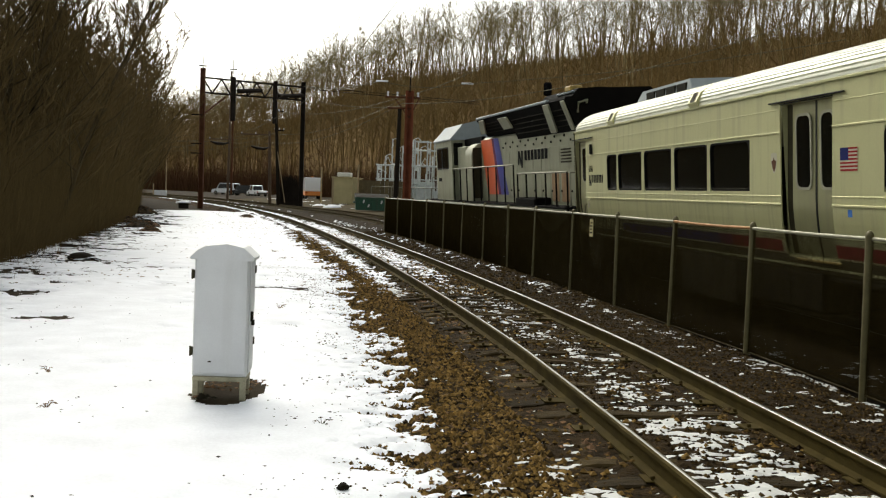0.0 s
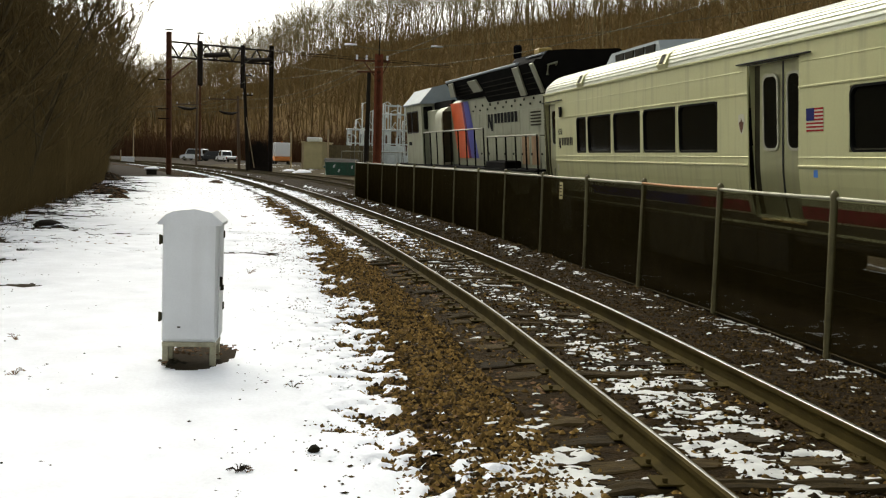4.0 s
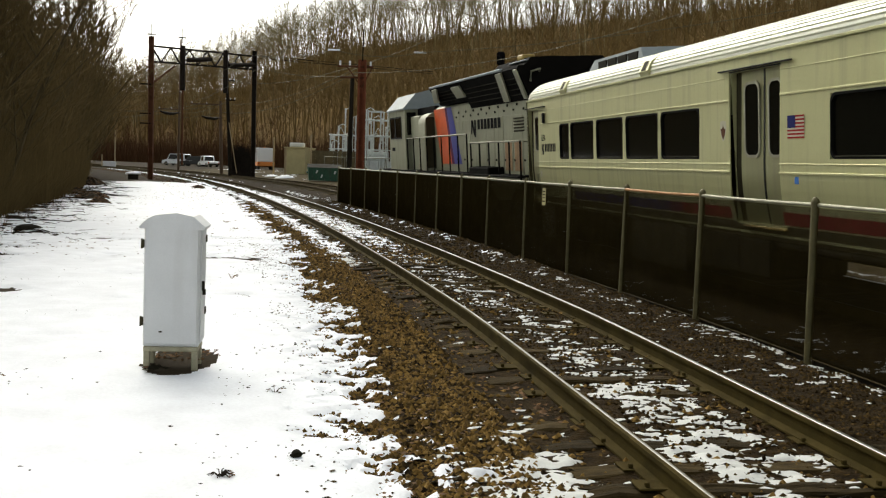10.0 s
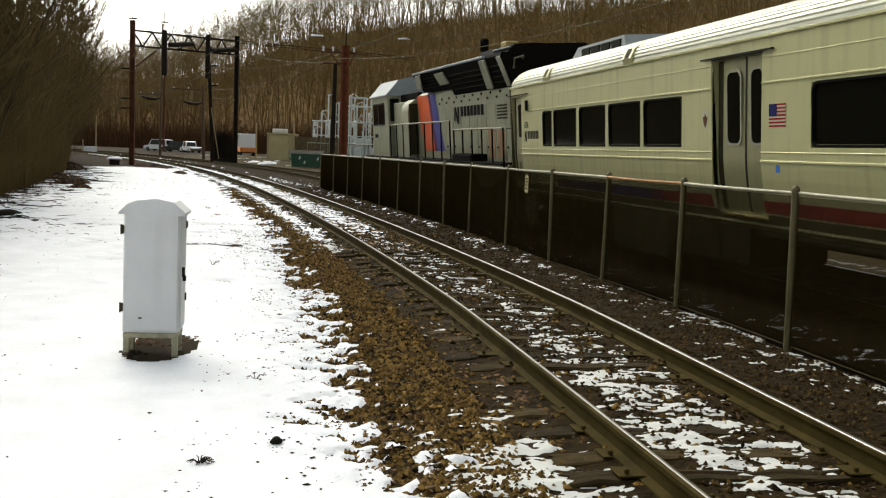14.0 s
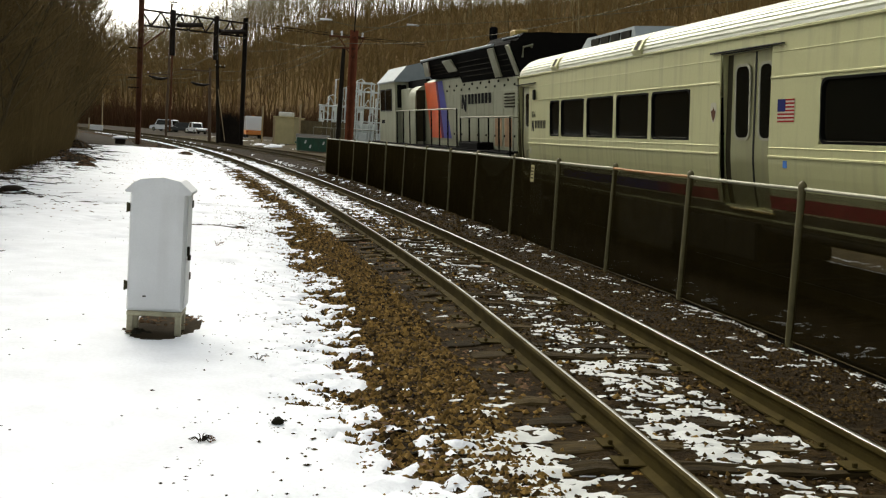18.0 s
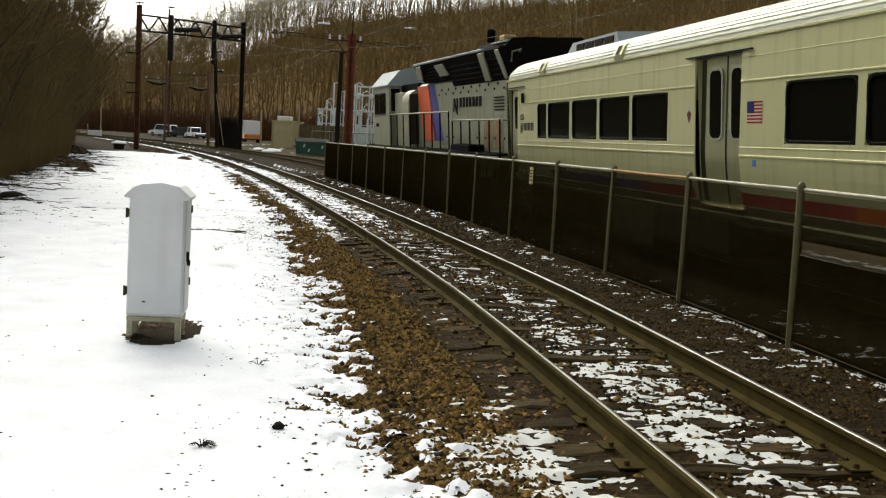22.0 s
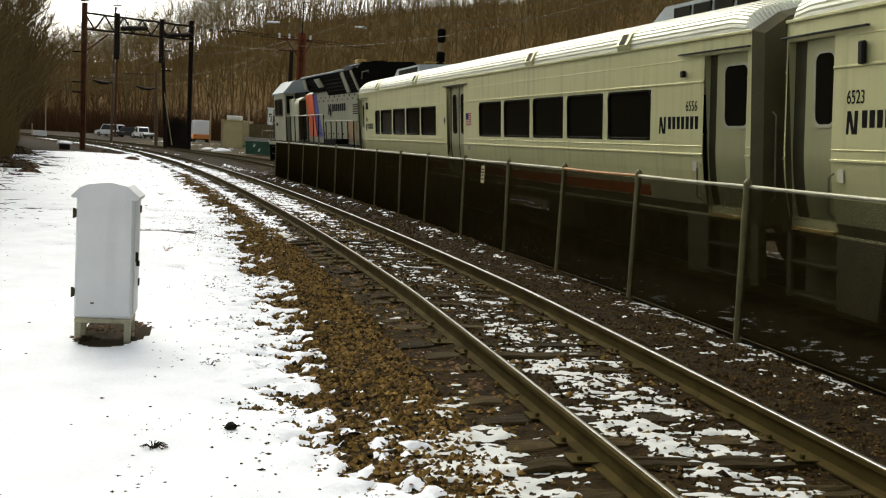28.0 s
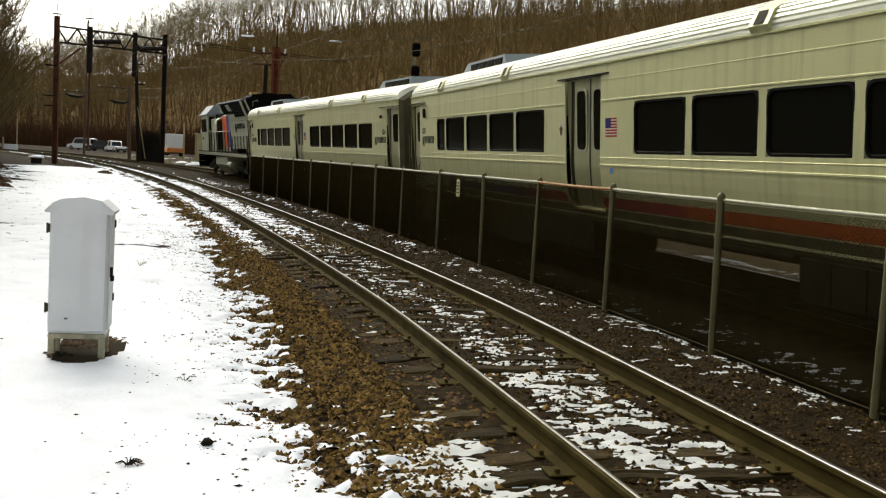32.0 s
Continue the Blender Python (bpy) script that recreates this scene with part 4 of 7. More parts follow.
def passenger_car(number, label):
    root = thing("passenger_car", pose(0, 0, 0), label, "rail car", group="cars of the train")
    ends = FRONT - 0.12, BACK + 0.12
    opens = [(a, b, WZ0, WZ1, 0.05) for a, b in WINDOWS] + [(CDOOR[0], CDOOR[1], 1.045, DTOP, 0.14)]
    opens += [(a, b, 0.98, DTOP - 0.03, 0.2) for a, b in EDOORS]
    body = Build()
    for sgn in (-1, 1):
        w = wall_with_openings(sgn, opens, ends[1], ends[0], 1.08, 3.39)
        body.add(w.v, w.f)
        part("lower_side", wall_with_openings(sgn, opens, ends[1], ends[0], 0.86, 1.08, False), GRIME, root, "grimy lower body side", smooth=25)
    for y, d in ((ends[0], 1), (ends[1], -1)):  # bowed ends
        prof = [(HALF, 0.9), (HALF, 3.39), (1.2, 3.62), (0.6, 3.76), (0, 3.8)]
        pr = prof + [(-x, z) for x, z in prof[::-1]][1:]
        a = [(x, y, z) for x, z in pr]
        c = [(x * 0.93, y + d * 0.12, z * (1 if z < 2 else 0.985)) for x, z in pr]
        part("end_wall", Build().sweep([a, c]), CAREND, root, "grimy brown car end")
    body.box((0, 0, 1.0), (2 * HALF - 0.25, ends[0] - ends[1], 0.16))
    part("body", body, CARBODY, root, smooth=25)
    rp = roof_profile()
    rb = Build().sweep([[(x, y, z - dz) for x, z in prof] for y, dz, prof in (
        (ends[1] - 0.05, 0.16, [(x * 0.95, 3.39 + (z - 3.39) * 0.55) for x, z in rp]), (ends[1] + 0.18, 0.03, [(x, 3.39 + (z - 3.39) * 0.9) for x, z in rp]), (ends[1] + 0.5, 0, rp), (ends[0] - 0.5, 0, rp),
        (ends[0] - 0.18, 0.03, [(x, 3.39 + (z - 3.39) * 0.9) for x, z in rp]), (ends[0] + 0.05, 0.16, [(x * 0.95, 3.39 + (z - 3.39) * 0.55) for x, z in rp]))])
    part("roof", rb, CARROOF, root, "bright ribbed metal roof")
    mid, ln = (ends[0] + ends[1]) / 2, ends[0] - ends[1]
    for sgn in (-1, 1):
        for z, h, d in ((3.385, 0.035, 0.03), (2.795, 0.026, 0.014), (1.9, 0.016, 0.008), (1.785, 0.03, 0.018), (3.115, 0.012, 0.006)):
            cuts = [ends[1]] + [v for a, b in sorted([CDOOR, *EDOORS]) for v in (a, b)] + [ends[0]]
            spans = [(ends[1], ends[0])] if z > DTOP else list(zip(cuts[::2], cuts[1::2]))
            for a, b in spans:
                part("belt_moulding", Build().box((sgn * (side_x(z) + d / 2), (a + b) / 2, z), (d, b - a - 0.01, h), 0.003), CARBODY, root)
        # the stripe, changing colour along the car
        spans = [(ycar(3.7), ycar(8.8), BLUE), (ycar(3.2), ycar(3.7), PURPLE), (ycar(1.5), ycar(3.2), RED), (ycar(-2.6), ycar(0.02), RED), (ycar(-9.3), ycar(-2.6), ORANGE)]
        for a, b, m in spans:
            z0, z1 = 1.105, 1.275
            v = [(sgn * (side_x(z) + 0.004), y, z) for y, z in ((a, z0), (b, z0), (b, z1), (a, z1))]
            part("stripe", Build().add(v, [(0, 1, 2, 3) if sgn > 0 else (3, 2, 1, 0)]), m, root, m.name.replace("_", " "))
        # black strip standing in for the shadow under the body's lower edge
        part("side_sill", Build().box((sgn * (HALF - 0.24), mid, 0.83), (0.08, ycar(10.3) - ycar(-10.2), 0.09), 0.01), CARDARK, root)
        for a, b in WINDOWS:
            x = sgn * (side_x(2.4) - 0.03)
            r = 0.12 if b - a > 1 else 0.11
            win = part("window", plate_yz(rounded(a + 0.02, b - 0.02, WZ0 + 0.02, WZ1 - 0.02, r), x, 0.01, sgn), TINTED, root, "dark tinted window pane")
            xs = sgn * side_x(2.4)
            part("gasket", ring_yz(rounded(a - 0.006, b + 0.006, WZ0 - 0.006, WZ1 + 0.006, r), rounded(a + 0.024, b - 0.024, WZ0 + 0.024, WZ1 - 0.024, r), xs - sgn * 0.035, 0.034, sgn), GASKET, win)
            part("window_sill", Build().box((xs + sgn * 0.002, (a + b) / 2, WZ0 + 0.035), (0.01, b - a - 0.22, 0.01), 0.003), CARGREY, win)
        # centre doors: two leaves with tall panes
        a, b = CDOOR
        split, leaf1 = ycar(0.48), ycar(1.13)
        dz0 = 1.05
        xl = sgn * (side_x(2.4) - 0.062)
        for y0, y1, yy in ((a + 0.006, split - 0.02, (a + 0.02, ycar(0.325))), (split + 0.02, leaf1, (ycar(0.62), ycar(0.99)))):
            leaf = part("door_leaf", side_panel(sgn, y0, y1, dz0, DTOP - 0.005, 0.045), DOORMETAL, root, smooth=30)
            part("pane", plate_yz(rounded(*yy, 2.02, 2.985, 0.1), xl + sgn * 0.026, 0.01, sgn), TINTED, leaf, "tall dark door pane")
            part("pane_frame", ring_yz(rounded(yy[0] - 0.035, yy[1] + 0.035, 1.985, 3.02, 0.12), rounded(*yy, 2.02, 2.985, 0.1), xl + sgn * 0.018, 0.016, sgn), PALERAIL, leaf, "pale pane frame")
        part("door_seal", side_panel(sgn, split - 0.022, split + 0.022, dz0, DTOP - 0.005, 0.04), RUBBER, root)
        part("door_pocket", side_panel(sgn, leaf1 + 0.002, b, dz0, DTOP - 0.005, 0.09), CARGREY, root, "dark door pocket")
        part("door_post", Build().box((sgn * (side_x(2.2) - 0.0), b + 0.02, (1.3 + DTOP) / 2), (0.02, 0.03, DTOP - 1.3), 0.004), CARBODY, root)
        part("door_threshold", Build().box((sgn * (side_x(1.04) + 0.012), (a + leaf1) / 2, 1.03), (0.05, leaf1 - a + 0.04, 0.028), 0.005), STEPGOLD, root, "worn yellow threshold plate")
        part("door_header", Build().box((sgn * (HALF - 0.005), ycar(0.7), 3.215), (0.05, ycar(1.7) - ycar(-0.3), 0.02), 0.004), RUBBER, root, "dark drip rail over the doors")
        part("door_header", Build().box((sgn * (HALF - 0.01), (a + b) / 2, DTOP + 0.012), (0.02, b - a + 0.04, 0.016), 0.004), RUBBER, root)
        # end doors over the steps
        for a, b in EDOORS:
            xl = sgn * (side_x(2.4) - 0.062)
            l0, l1 = (a, ycar(11.97)) if a > 0 else (a, ycar(-11.14))
            leaf = part("end_door", side_panel(sgn, l0 + 0.006, l1, 0.98, DTOP - 0.035, 0.045), DOORMETAL, root, smooth=30)
            yy = (a + 0.03, a + 0.4) if a > 0 else (a + 0.03, a + 0.57)
            part("pane", plate_yz(rounded(*yy, 2.18, 2.97, 0.1), xl + sgn * 0.026, 0.01, sgn), TINTED, leaf, "dark door pane")
            part("pane_frame", ring_yz(rounded(yy[0] - 0.03, yy[1] + 0.035, 2.145, 3.005, 0.12), rounded(*yy, 2.18, 2.97, 0.1), xl + sgn * 0.018, 0.014, sgn), PALERAIL, leaf, "pale pane frame")
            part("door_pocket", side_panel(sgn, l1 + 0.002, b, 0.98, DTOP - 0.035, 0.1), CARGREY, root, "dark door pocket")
            part("step_edge", Build().box((sgn * (side_x(1.0) + 0.0), (a + b) / 2, 0.955), (0.07, b - a - 0.1, 0.05), 0.005), STEPGOLD, root, "worn yellow step edge")
            part("door_header", Build().box((sgn * (HALF + 0.012), (a + b) / 2 - 0.28 if a > 0 else (a + b) / 2 + 0.28, 3.195), (0.05, b - a + 0.72, 0.022), 0.004), RUBBER, root, "dark drip rail over the end door")
            hy = a - 0.05 if a > 0 else b + 0.05
            part("handrail", Build().tube([(sgn * (HALF - 0.02), hy, 1.15), (sgn * (HALF + 0.05), hy, 1.2), (sgn * (HALF + 0.05), hy, 1.6), (sgn * (HALF - 0.02), hy, 1.65)], 0.014, 8), GALV, root, smooth=50)
            mk = a - 0.56 if a > 0 else b + 0.52
            part("marker_lamp", Build().box((sgn * (HALF + 0.02), mk, 2.92), (0.06, 0.09, 0.24 if a > 0 else 0.1), 0.015), RUBBER, root, "small dark marker lamp")
            part("notice", Build().box((sgn * (HALF + 0.001), hy - 0.14 if a > 0 else hy + 0.16, 1.62), (0.004, 0.12, 0.14)), FLAGWHITE, root, "small pale notice")
            # stepwell skirt
            y0, y1 = (ycar(10.5), FRONT - 0.06) if a > 0 else (BACK + 0.06, ycar(-10.35))
            sk = Build()
            for p, q in ((y0, a), (b, y1)):
                if q - p > 0.05:
                    sk.sweep([[(sgn * (HALF - 0.1 - t), yy_, z) for yy_, z in ((p, 0.92), (q, 0.92), (q, 0.1), (p + (0.12 if p == y0 and a > 0 else 0), 0.1))] for t in ((0.04, 0.0) if sgn > 0 else (0.0, 0.04))])
            sk.box((sgn * (HALF - 0.32), (a + b) / 2, 0.52), (0.04, b - a, 0.9))
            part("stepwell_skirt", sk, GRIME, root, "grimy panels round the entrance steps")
            for z in (0.16, 0.55):
                part("step", Build().box((sgn * (HALF - 0.2), (a + b) / 2, z), (0.24, b - a, 0.035), 0.005), CARGREY, root)
        # writing, flag and decals
        for ya, yb in ((ycar(-10.78), ycar(-9.64)), (ycar(9.94), ycar(11.1))):
            xn = sgn * (side_x(2.4) + 0.003)
            cy = ya + 0.22 if (ya < 0) else yb - 0.16
            writing(number, 0.205, sgn * (side_x(2.4) + 0.001), cy, 2.395, sgn, MARKING, root)
            logo_shapes(root, xn, ya, yb, 2.06, 2.32, sgn)
        fy0, fy1 = ycar(-0.6), ycar(-0.2)
        xf = sgn * (side_x(2.4) + 0.003)
        flag = part("flag_decal", Build().box((xf, (fy0 + fy1) / 2, 2.37), (0.004, fy1 - fy0, 0.29)), FLAGWHITE, root, "flag decal with red and white stripes")
        for k in range(7):
            part("flag_stripe", Build().box((xf + sgn * 0.002, (fy0 + fy1) / 2, 2.236 + k * 0.0447), (0.004, fy1 - fy0, 0.0223)), FLAGRED, flag)
        cy0 = fy1 - 0.1 if sgn < 0 else fy0 + 0.1
        part("flag_canton", Build().box((xf + sgn * 0.003, cy0, 2.437), (0.006, 0.19, 0.156)), FLAGBLUE, flag)
        part("shield_decal", plate_yz([(ycar(1.57) + 0.03 + u * 0.17, 2.36 + w * 0.16) for u, w in ((-0.6, 0.3), (-0.35, -0.5), (0, -1), (0.35, -0.5), (0.6, 0.3), (0.5, 0.9), (0, 1), (-0.5, 0.9))], xf, 0.003, sgn), FLAGWHITE, root, "cream shield decal with a red device")
        part("shield_device", plate_yz([(ycar(1.57) + 0.03 + u * 0.13, 2.36 + w * 0.12) for u, w in ((-0.6, 0.3), (-0.35, -0.5), (0, -1), (0.35, -0.5), (0.6, 0.3), (0.2, 0.4), (0, 0.8), (-0.2, 0.4))], xf + sgn * 0.002, 0.003, sgn), RUSTSTEEL, root, "red-brown device on the shield")
        part("access_decal", Build().box((xf - sgn * 0.0, ycar(-0.41), 1.70), (0.005, 0.1, 0.1)), DECALBLUE, root, "small blue access decal")
        part("warning_decal", Build().box((xf - sgn * 0.0, ycar(-1.7), 1.85), (0.005, 0.34, 0.05)), FLAGWHITE, root, "small pale notice")
        # roof edge vents
        for y in (ycar(9.22), ycar(4.48), ycar(-4.4), ycar(-8.5)):
            v = part("roof_vent", Build().sweep([[(sgn * (HALF - 0.0), y + e, 3.38), (sgn * (HALF + 0.05), y + e, 3.47), (sgn * (HALF - 0.04), y + e, 3.64), (sgn * (HALF - 0.24), y + e, 3.76), (sgn * (HALF - 0.34), y + e, 3.66)] for e in ((-0.2, 0.2) if sgn > 0 else (0.2, -0.2))]), CARBODY, root)
            part("vent_mouth", Build().add([(sgn * (HALF + 0.053), y - 0.1, 3.48), (sgn * (HALF + 0.053), y + 0.1, 3.48), (sgn * (HALF - 0.035), y + 0.1, 3.645), (sgn * (HALF - 0.035), y - 0.1, 3.645)], [(0, 1, 2, 3) if sgn > 0 else (3, 2, 1, 0)]), CARGREY, v)
    # air-conditioning housings on the roof
    for y0, y1 in ((ycar(6.0), ycar(9.5)), (ycar(-11.6), ycar(-8.1))):
        low, top = [(-1.0, 3.7), (1.0, 3.7), (0.95, 3.76), (-0.95, 3.76)], [(-1.0, 3.7), (1.0, 3.7), (0.95, 4.06), (-0.95, 4.06)]
        ac = part("air_conditioner", Build().sweep([[(x, y, z) for x, z in sec] for y, sec in ((y1, low), (y1 - 0.6, top), (y0 + 0.25, top), (y0, low))]), ROOFPALE, root, "pale roof air-conditioning housing")
        for k in range(4):
            part("grille", Build().box((-0.97, y0 + 0.6 + k * (y1 - y0 - 1.2) / 4, 3.9), (0.05, 0.5, 0.2), 0.01), CARDARK, ac)
    # diaphragm and couplers
    for y, d in ((FRONT, 1), (BACK, -1)):
        dia = Build()
        for k in range(3):
            for x in (-0.62, 0.62):
                dia.box((x, y + d * (0.03 + k * 0.12), 2.2), (0.16, 0.05, 2.3), 0.015)
            dia.box((0, y + d * (0.03 + k * 0.12), 3.37), (1.4, 0.05, 0.16), 0.015)
        part("gangway_diaphragm", dia, RUBBER, root, "black folded gangway diaphragm")
        part("coupler", Build().box((0, y + d * 0.2, 0.86), (0.3, 0.75, 0.3), 0.04), CARDARK, root)
        part("end_door_panel", Build().box((0, y + d * 0.01, 2.1), (0.95, 0.04, 2.0), 0.01), CARGREY, root)
        part("jumper_cable", Build().tube([(0.5, y, 1.0), (0.5, y + d * 0.2, 0.6), (0.5, y + d * 0.42, 0.55)], 0.025, 6), RUBBER, root)
        part("end_grab_iron", Build().tube([(-1.35, y + d * 0.02, 1.2), (-1.35, y + d * 0.09, 1.25), (-1.35, y + d * 0.09, 2.3), (-1.35, y + d * 0.02, 2.35)], 0.014, 6), GALV, root)
    # underfloor boxes
    part("centre_sill", Build().box((0, mid, 0.86), (0.5, ln - 0.3, 0.3), 0.03), CARDARK, root)
    for y0, y1, z0, sg, m in ((ycar(-6.7), ycar(-5.0), 0.3, -1, CARDARK), (ycar(-4.9), ycar(0.3), 0.74, -1, CARDARK), (ycar(0.5), ycar(3.2), 0.3, -1, CARDARK), (ycar(3.2), ycar(5.65), 0.11, -1, CARGREY), (ycar(-5), ycar(-1), 0.62, 1, CARDARK), (ycar(0.5), ycar(5.5), 0.6, 1, CARGREY)):
        bx = part("equipment_box", Build().box((sg * 0.86, (y0 + y1) / 2, (z0 + 0.9) / 2), (1.15, y1 - y0, 0.9 - z0), 0.04), m, root)
        for k in range(3):
            part("box_lid", Build().box((sg * 1.445, y0 + (k + 0.5) * (y1 - y0) / 3, (z0 + 0.88) / 2), (0.03, (y1 - y0) / 3 - 0.02, 0.8 - z0), 0.01), m, bx)
    part("air_tank", Build().rod((-0.9, ycar(6.4), 0.62), (-0.9, ycar(7.2), 0.62), 0.2, 14), CARDARK, root, smooth=40)
    # old snow held on the underfloor gear
    for y, x, w in ((ycar(-3.4), -1.4, 0.8), (ycar(4.6), -1.4, 0.5)):
        sn = Build().tube([(x, y - w, 0.60), (x - 0.03, y - w * 0.4, 0.64), (x - 0.02, y + w * 0.5, 0.62), (x, y + w, 0.60)], [0.006, 0.018, 0.014, 0.006], 6)
        part("snow_rime", sn, SNOW, root, "crust of old snow on the underfloor gear", smooth=60)
    wheels = []
    for y in (ycar(8.9), ycar(-8.6)):
        wheels += bogie(root, y, 0.42, (-1.22, 1.22))
    return root, wheels

# ---------------------------------------------------------------- the locomotive


def locomotive():
    root = thing("locomotive", pose(0, 0, 0), "grey diesel locomotive with orange and blue slanted bands and black radiators", "locomotive")
    part("underframe", Build().box((0, 0, 1.36), (3.0, 17.6, 0.2), 0.03), LOCOGREY, root, "grey side sill")
    part("walkway", Build().box((0, -0.2, 1.485), (3.04, 17.3, 0.05), 0.01), LOCODARK, root)
    # long hood: flat sides, rounded top edges
    hw, hz = 1.0, 3.62
    prof = [(-hw, 1.5), (hw, 1.5), (hw, hz), (hw - 0.12, hz + 0.1), (-hw + 0.12, hz + 0.1), (-hw, hz)]
    part("hood", Build().sweep([[(x, y, z) for x, z in prof] for y in (-8.75, 1.45)]), LOCOGREY, root)
    # flared black radiators over the hood: the hatch in front stands higher than the long one behind
    for y0, y1, zb in ((-3.2, 0.45, 3.74), (-8.7, -3.2, 3.49)):
        fl = [(-hw - 0.01, zb), (hw + 0.01, zb), (1.4, 4.30), (1.36, 4.37), (-1.36, 4.37), (-1.4, 4.30)]
        rad = part("radiator_housing", Build().sweep([[(x, y, z) for x, z in fl] for y in (y0, y1)]), LOCODARK, root, "black flared radiator housing")
        for sgn in (-1, 1):
            for k in range(4):
                u = 0.2 + 0.17 * k
                part("louvre", Build().box((sgn * (1.02 + 0.385 * u), (y0 + y1) / 2, zb + (4.3 - zb) * u), (0.02, y1 - y0 - 0.5, 0.03), 0.0, 0, 0, sgn * -40), CARDARK, rad)
    for sgn in (-1, 1):
        for y, w, lean, zb, zt in ((0.06, 0.62, -0.4, 3.84, 4.27), (-2.9, 0.95, 0.0, 3.86, 4.2), (-6.95, 0.5, -0.3, 3.53, 4.27), (-8.45, 0.24, -0.15, 3.53, 4.27)):
            xa = 1.0 + 0.4 * max(0.0, (zb - 3.5) / 0.8) + 0.03
            v = [(sgn * xa, y - w / 2 - lean * 0.3, zb), (sgn * xa, y + w / 2 - lean * 0.3, zb), (sgn * 1.42, y + w / 2 + lean, zt), (sgn * 1.42, y - w / 2 + lean, zt)]
            v += [(x + sgn * 0.04, yy, z - 0.02) for x, yy, z in v]
            part("radiator_rib", Build().add(v, [(4, 5, 6, 7), (0, 4, 7, 3), (1, 2, 6, 5), (3, 7, 6, 2), (0, 1, 5, 4)]), LOCOGREY, root, "pale sloping panel over the radiator")
        part("radiator_edge", Build().box((sgn * 1.4, -3.5, 4.345), (0.1, 7.7, 0.07), 0.015), ROOFPALE, root, "pale edge strip of the radiator roof")
    # roof gear
    part("exhaust_silencer", Build().sweep([[(x, y, z) for x, z in ((-1.2, 4.37), (1.2, 4.37), (1.0, 4.58), (-1.0, 4.58))] for y in (-8.7, -6.0)]), LOCODARK, root, "black exhaust silencer")
    part("silencer_strip", Build().box((-1.12, -8.0, 4.5), (0.06, 1.3, 0.04), 0.008), ROOFPALE, root, "pale strip on the silencer's edge")
    part("exhaust_stack", Build().rod((0, -7.4, 4.56), (0, -7.4, 4.68), 0.32, 16), CARDARK, root, smooth=40)
    for y in (-0.9, -2.5, -4.6):
        part("cooling_fan", Build().rod((0, y, 4.36), (0, y, 4.46), 0.6, 24), LOCODARK, root, smooth=40)
    part("roof_hatch", Build().box((-0.6, -4.2, 4.41), (0.8, 3.4, 0.1), 0.03), LOCODARK, root)
    part("horn", Build().rod((-0.5, -5.3, 4.5), (-0.5, -4.9, 4.52), 0.05, 8).rod((-0.35, -5.3, 4.5), (-0.35, -5.0, 4.52), 0.04, 8).box((-0.42, -5.3, 4.44), (0.4, 0.1, 0.12), 0.01), STEPGOLD, root, "small brass air horn")
    part("roof_box", Build().box((-0.85, -7.9, 4.62), (0.35, 0.45, 0.16), 0.03), STEPGOLD, root, "small yellowish roof box")
    part("end_grab_frame", Build().tube([(-1.05, -8.72, 3.95), (-1.05, -8.8, 4.2), (-0.8, -8.8, 4.26), (-0.8, -8.72, 4.2)], 0.03, 6), GALV, root, "pale pipe frame on the hood end")
    # cab with steeply bevelled roof
    cy0, cy1 = 4.0, 6.8
    cp = [(-1.5, 1.5), (1.5, 1.5), (1.5, 3.78), (1.02, 4.32), (0.45, 4.44), (-0.45, 4.44), (-1.02, 4.32), (-1.5, 3.78)]
    part("cab", Build().sweep([[(x, y, z) for x, z in cp] for y in (cy0, cy1)]), LOCOGREY, root)
    part("cab_roof", Build().sweep([[(x * 1.03, y, z + 0.03) for x, z in [(-1.52, 3.75), (1.52, 3.75), (1.52, 3.8), (1.02, 4.35), (0.45, 4.47), (-0.45, 4.47), (-1.02, 4.35), (-1.52, 3.8)]] for y in (cy0 - 0.1, cy1 + 0.15)]), ROOFPALE, root, "pale bevelled cab roof")
    for sgn in (-1, 1):
        for y0, y1 in ((5.75, 6.5), (4.6, 5.55)):
            w = part("cab_window", plate_yz(rounded(y0, y1, 2.75, 3.5, 0.06), sgn * 1.512, 0.02, sgn), TINTED, root, "dark cab side window")
            part("window_frame", ring_yz(rounded(y0 - 0.05, y1 + 0.05, 2.7, 3.55, 0.08), rounded(y0, y1, 2.75, 3.5, 0.06), sgn * 1.5, 0.02, sgn), RUBBER, w)
        part("rear_window", Build().box((sgn * 1.24, cy0 - 0.012, 3.25), (0.36, 0.03, 0.85), 0.02), TINTED, root, "dark rear cab window")
        part("number_plate_bar", Build().box((sgn * 1.51, 6.1, 2.3), (0.01, 0.5, 0.14)), MARKING, root, "dark bar on the cab side")
        # equipment cabinets behind the cab, with the dark gap
        part("air_cabinet", Build().sweep([[(sgn * x, y, z) for x, z in ((0.9, 1.5), (1.36, 1.5), (1.36, 3.12), (1.32, 3.32), (1.22, 3.46), (1.08, 3.54), (0.9, 3.58))][:: (1 if sgn > 0 else -1)] for y in (1.5, 2.5)]), LOCOGREY, root, "rounded grey equipment cabinet", smooth=35)
        # rear face darker than the cabinet: its shadow is put into the colour
        part("cabinet_rear", Build().box((sgn * 1.13, 1.49, 2.5), (0.36, 0.02, 1.8), 0.01), CARGREY, root, "dark grey rear face of the cabinet")
        part("battery_box", Build().box((sgn * 1.1, 3.2, 2.5), (0.4, 1.3, 2.0), 0.03), LOCOGREY, root, "grey box behind the cab")
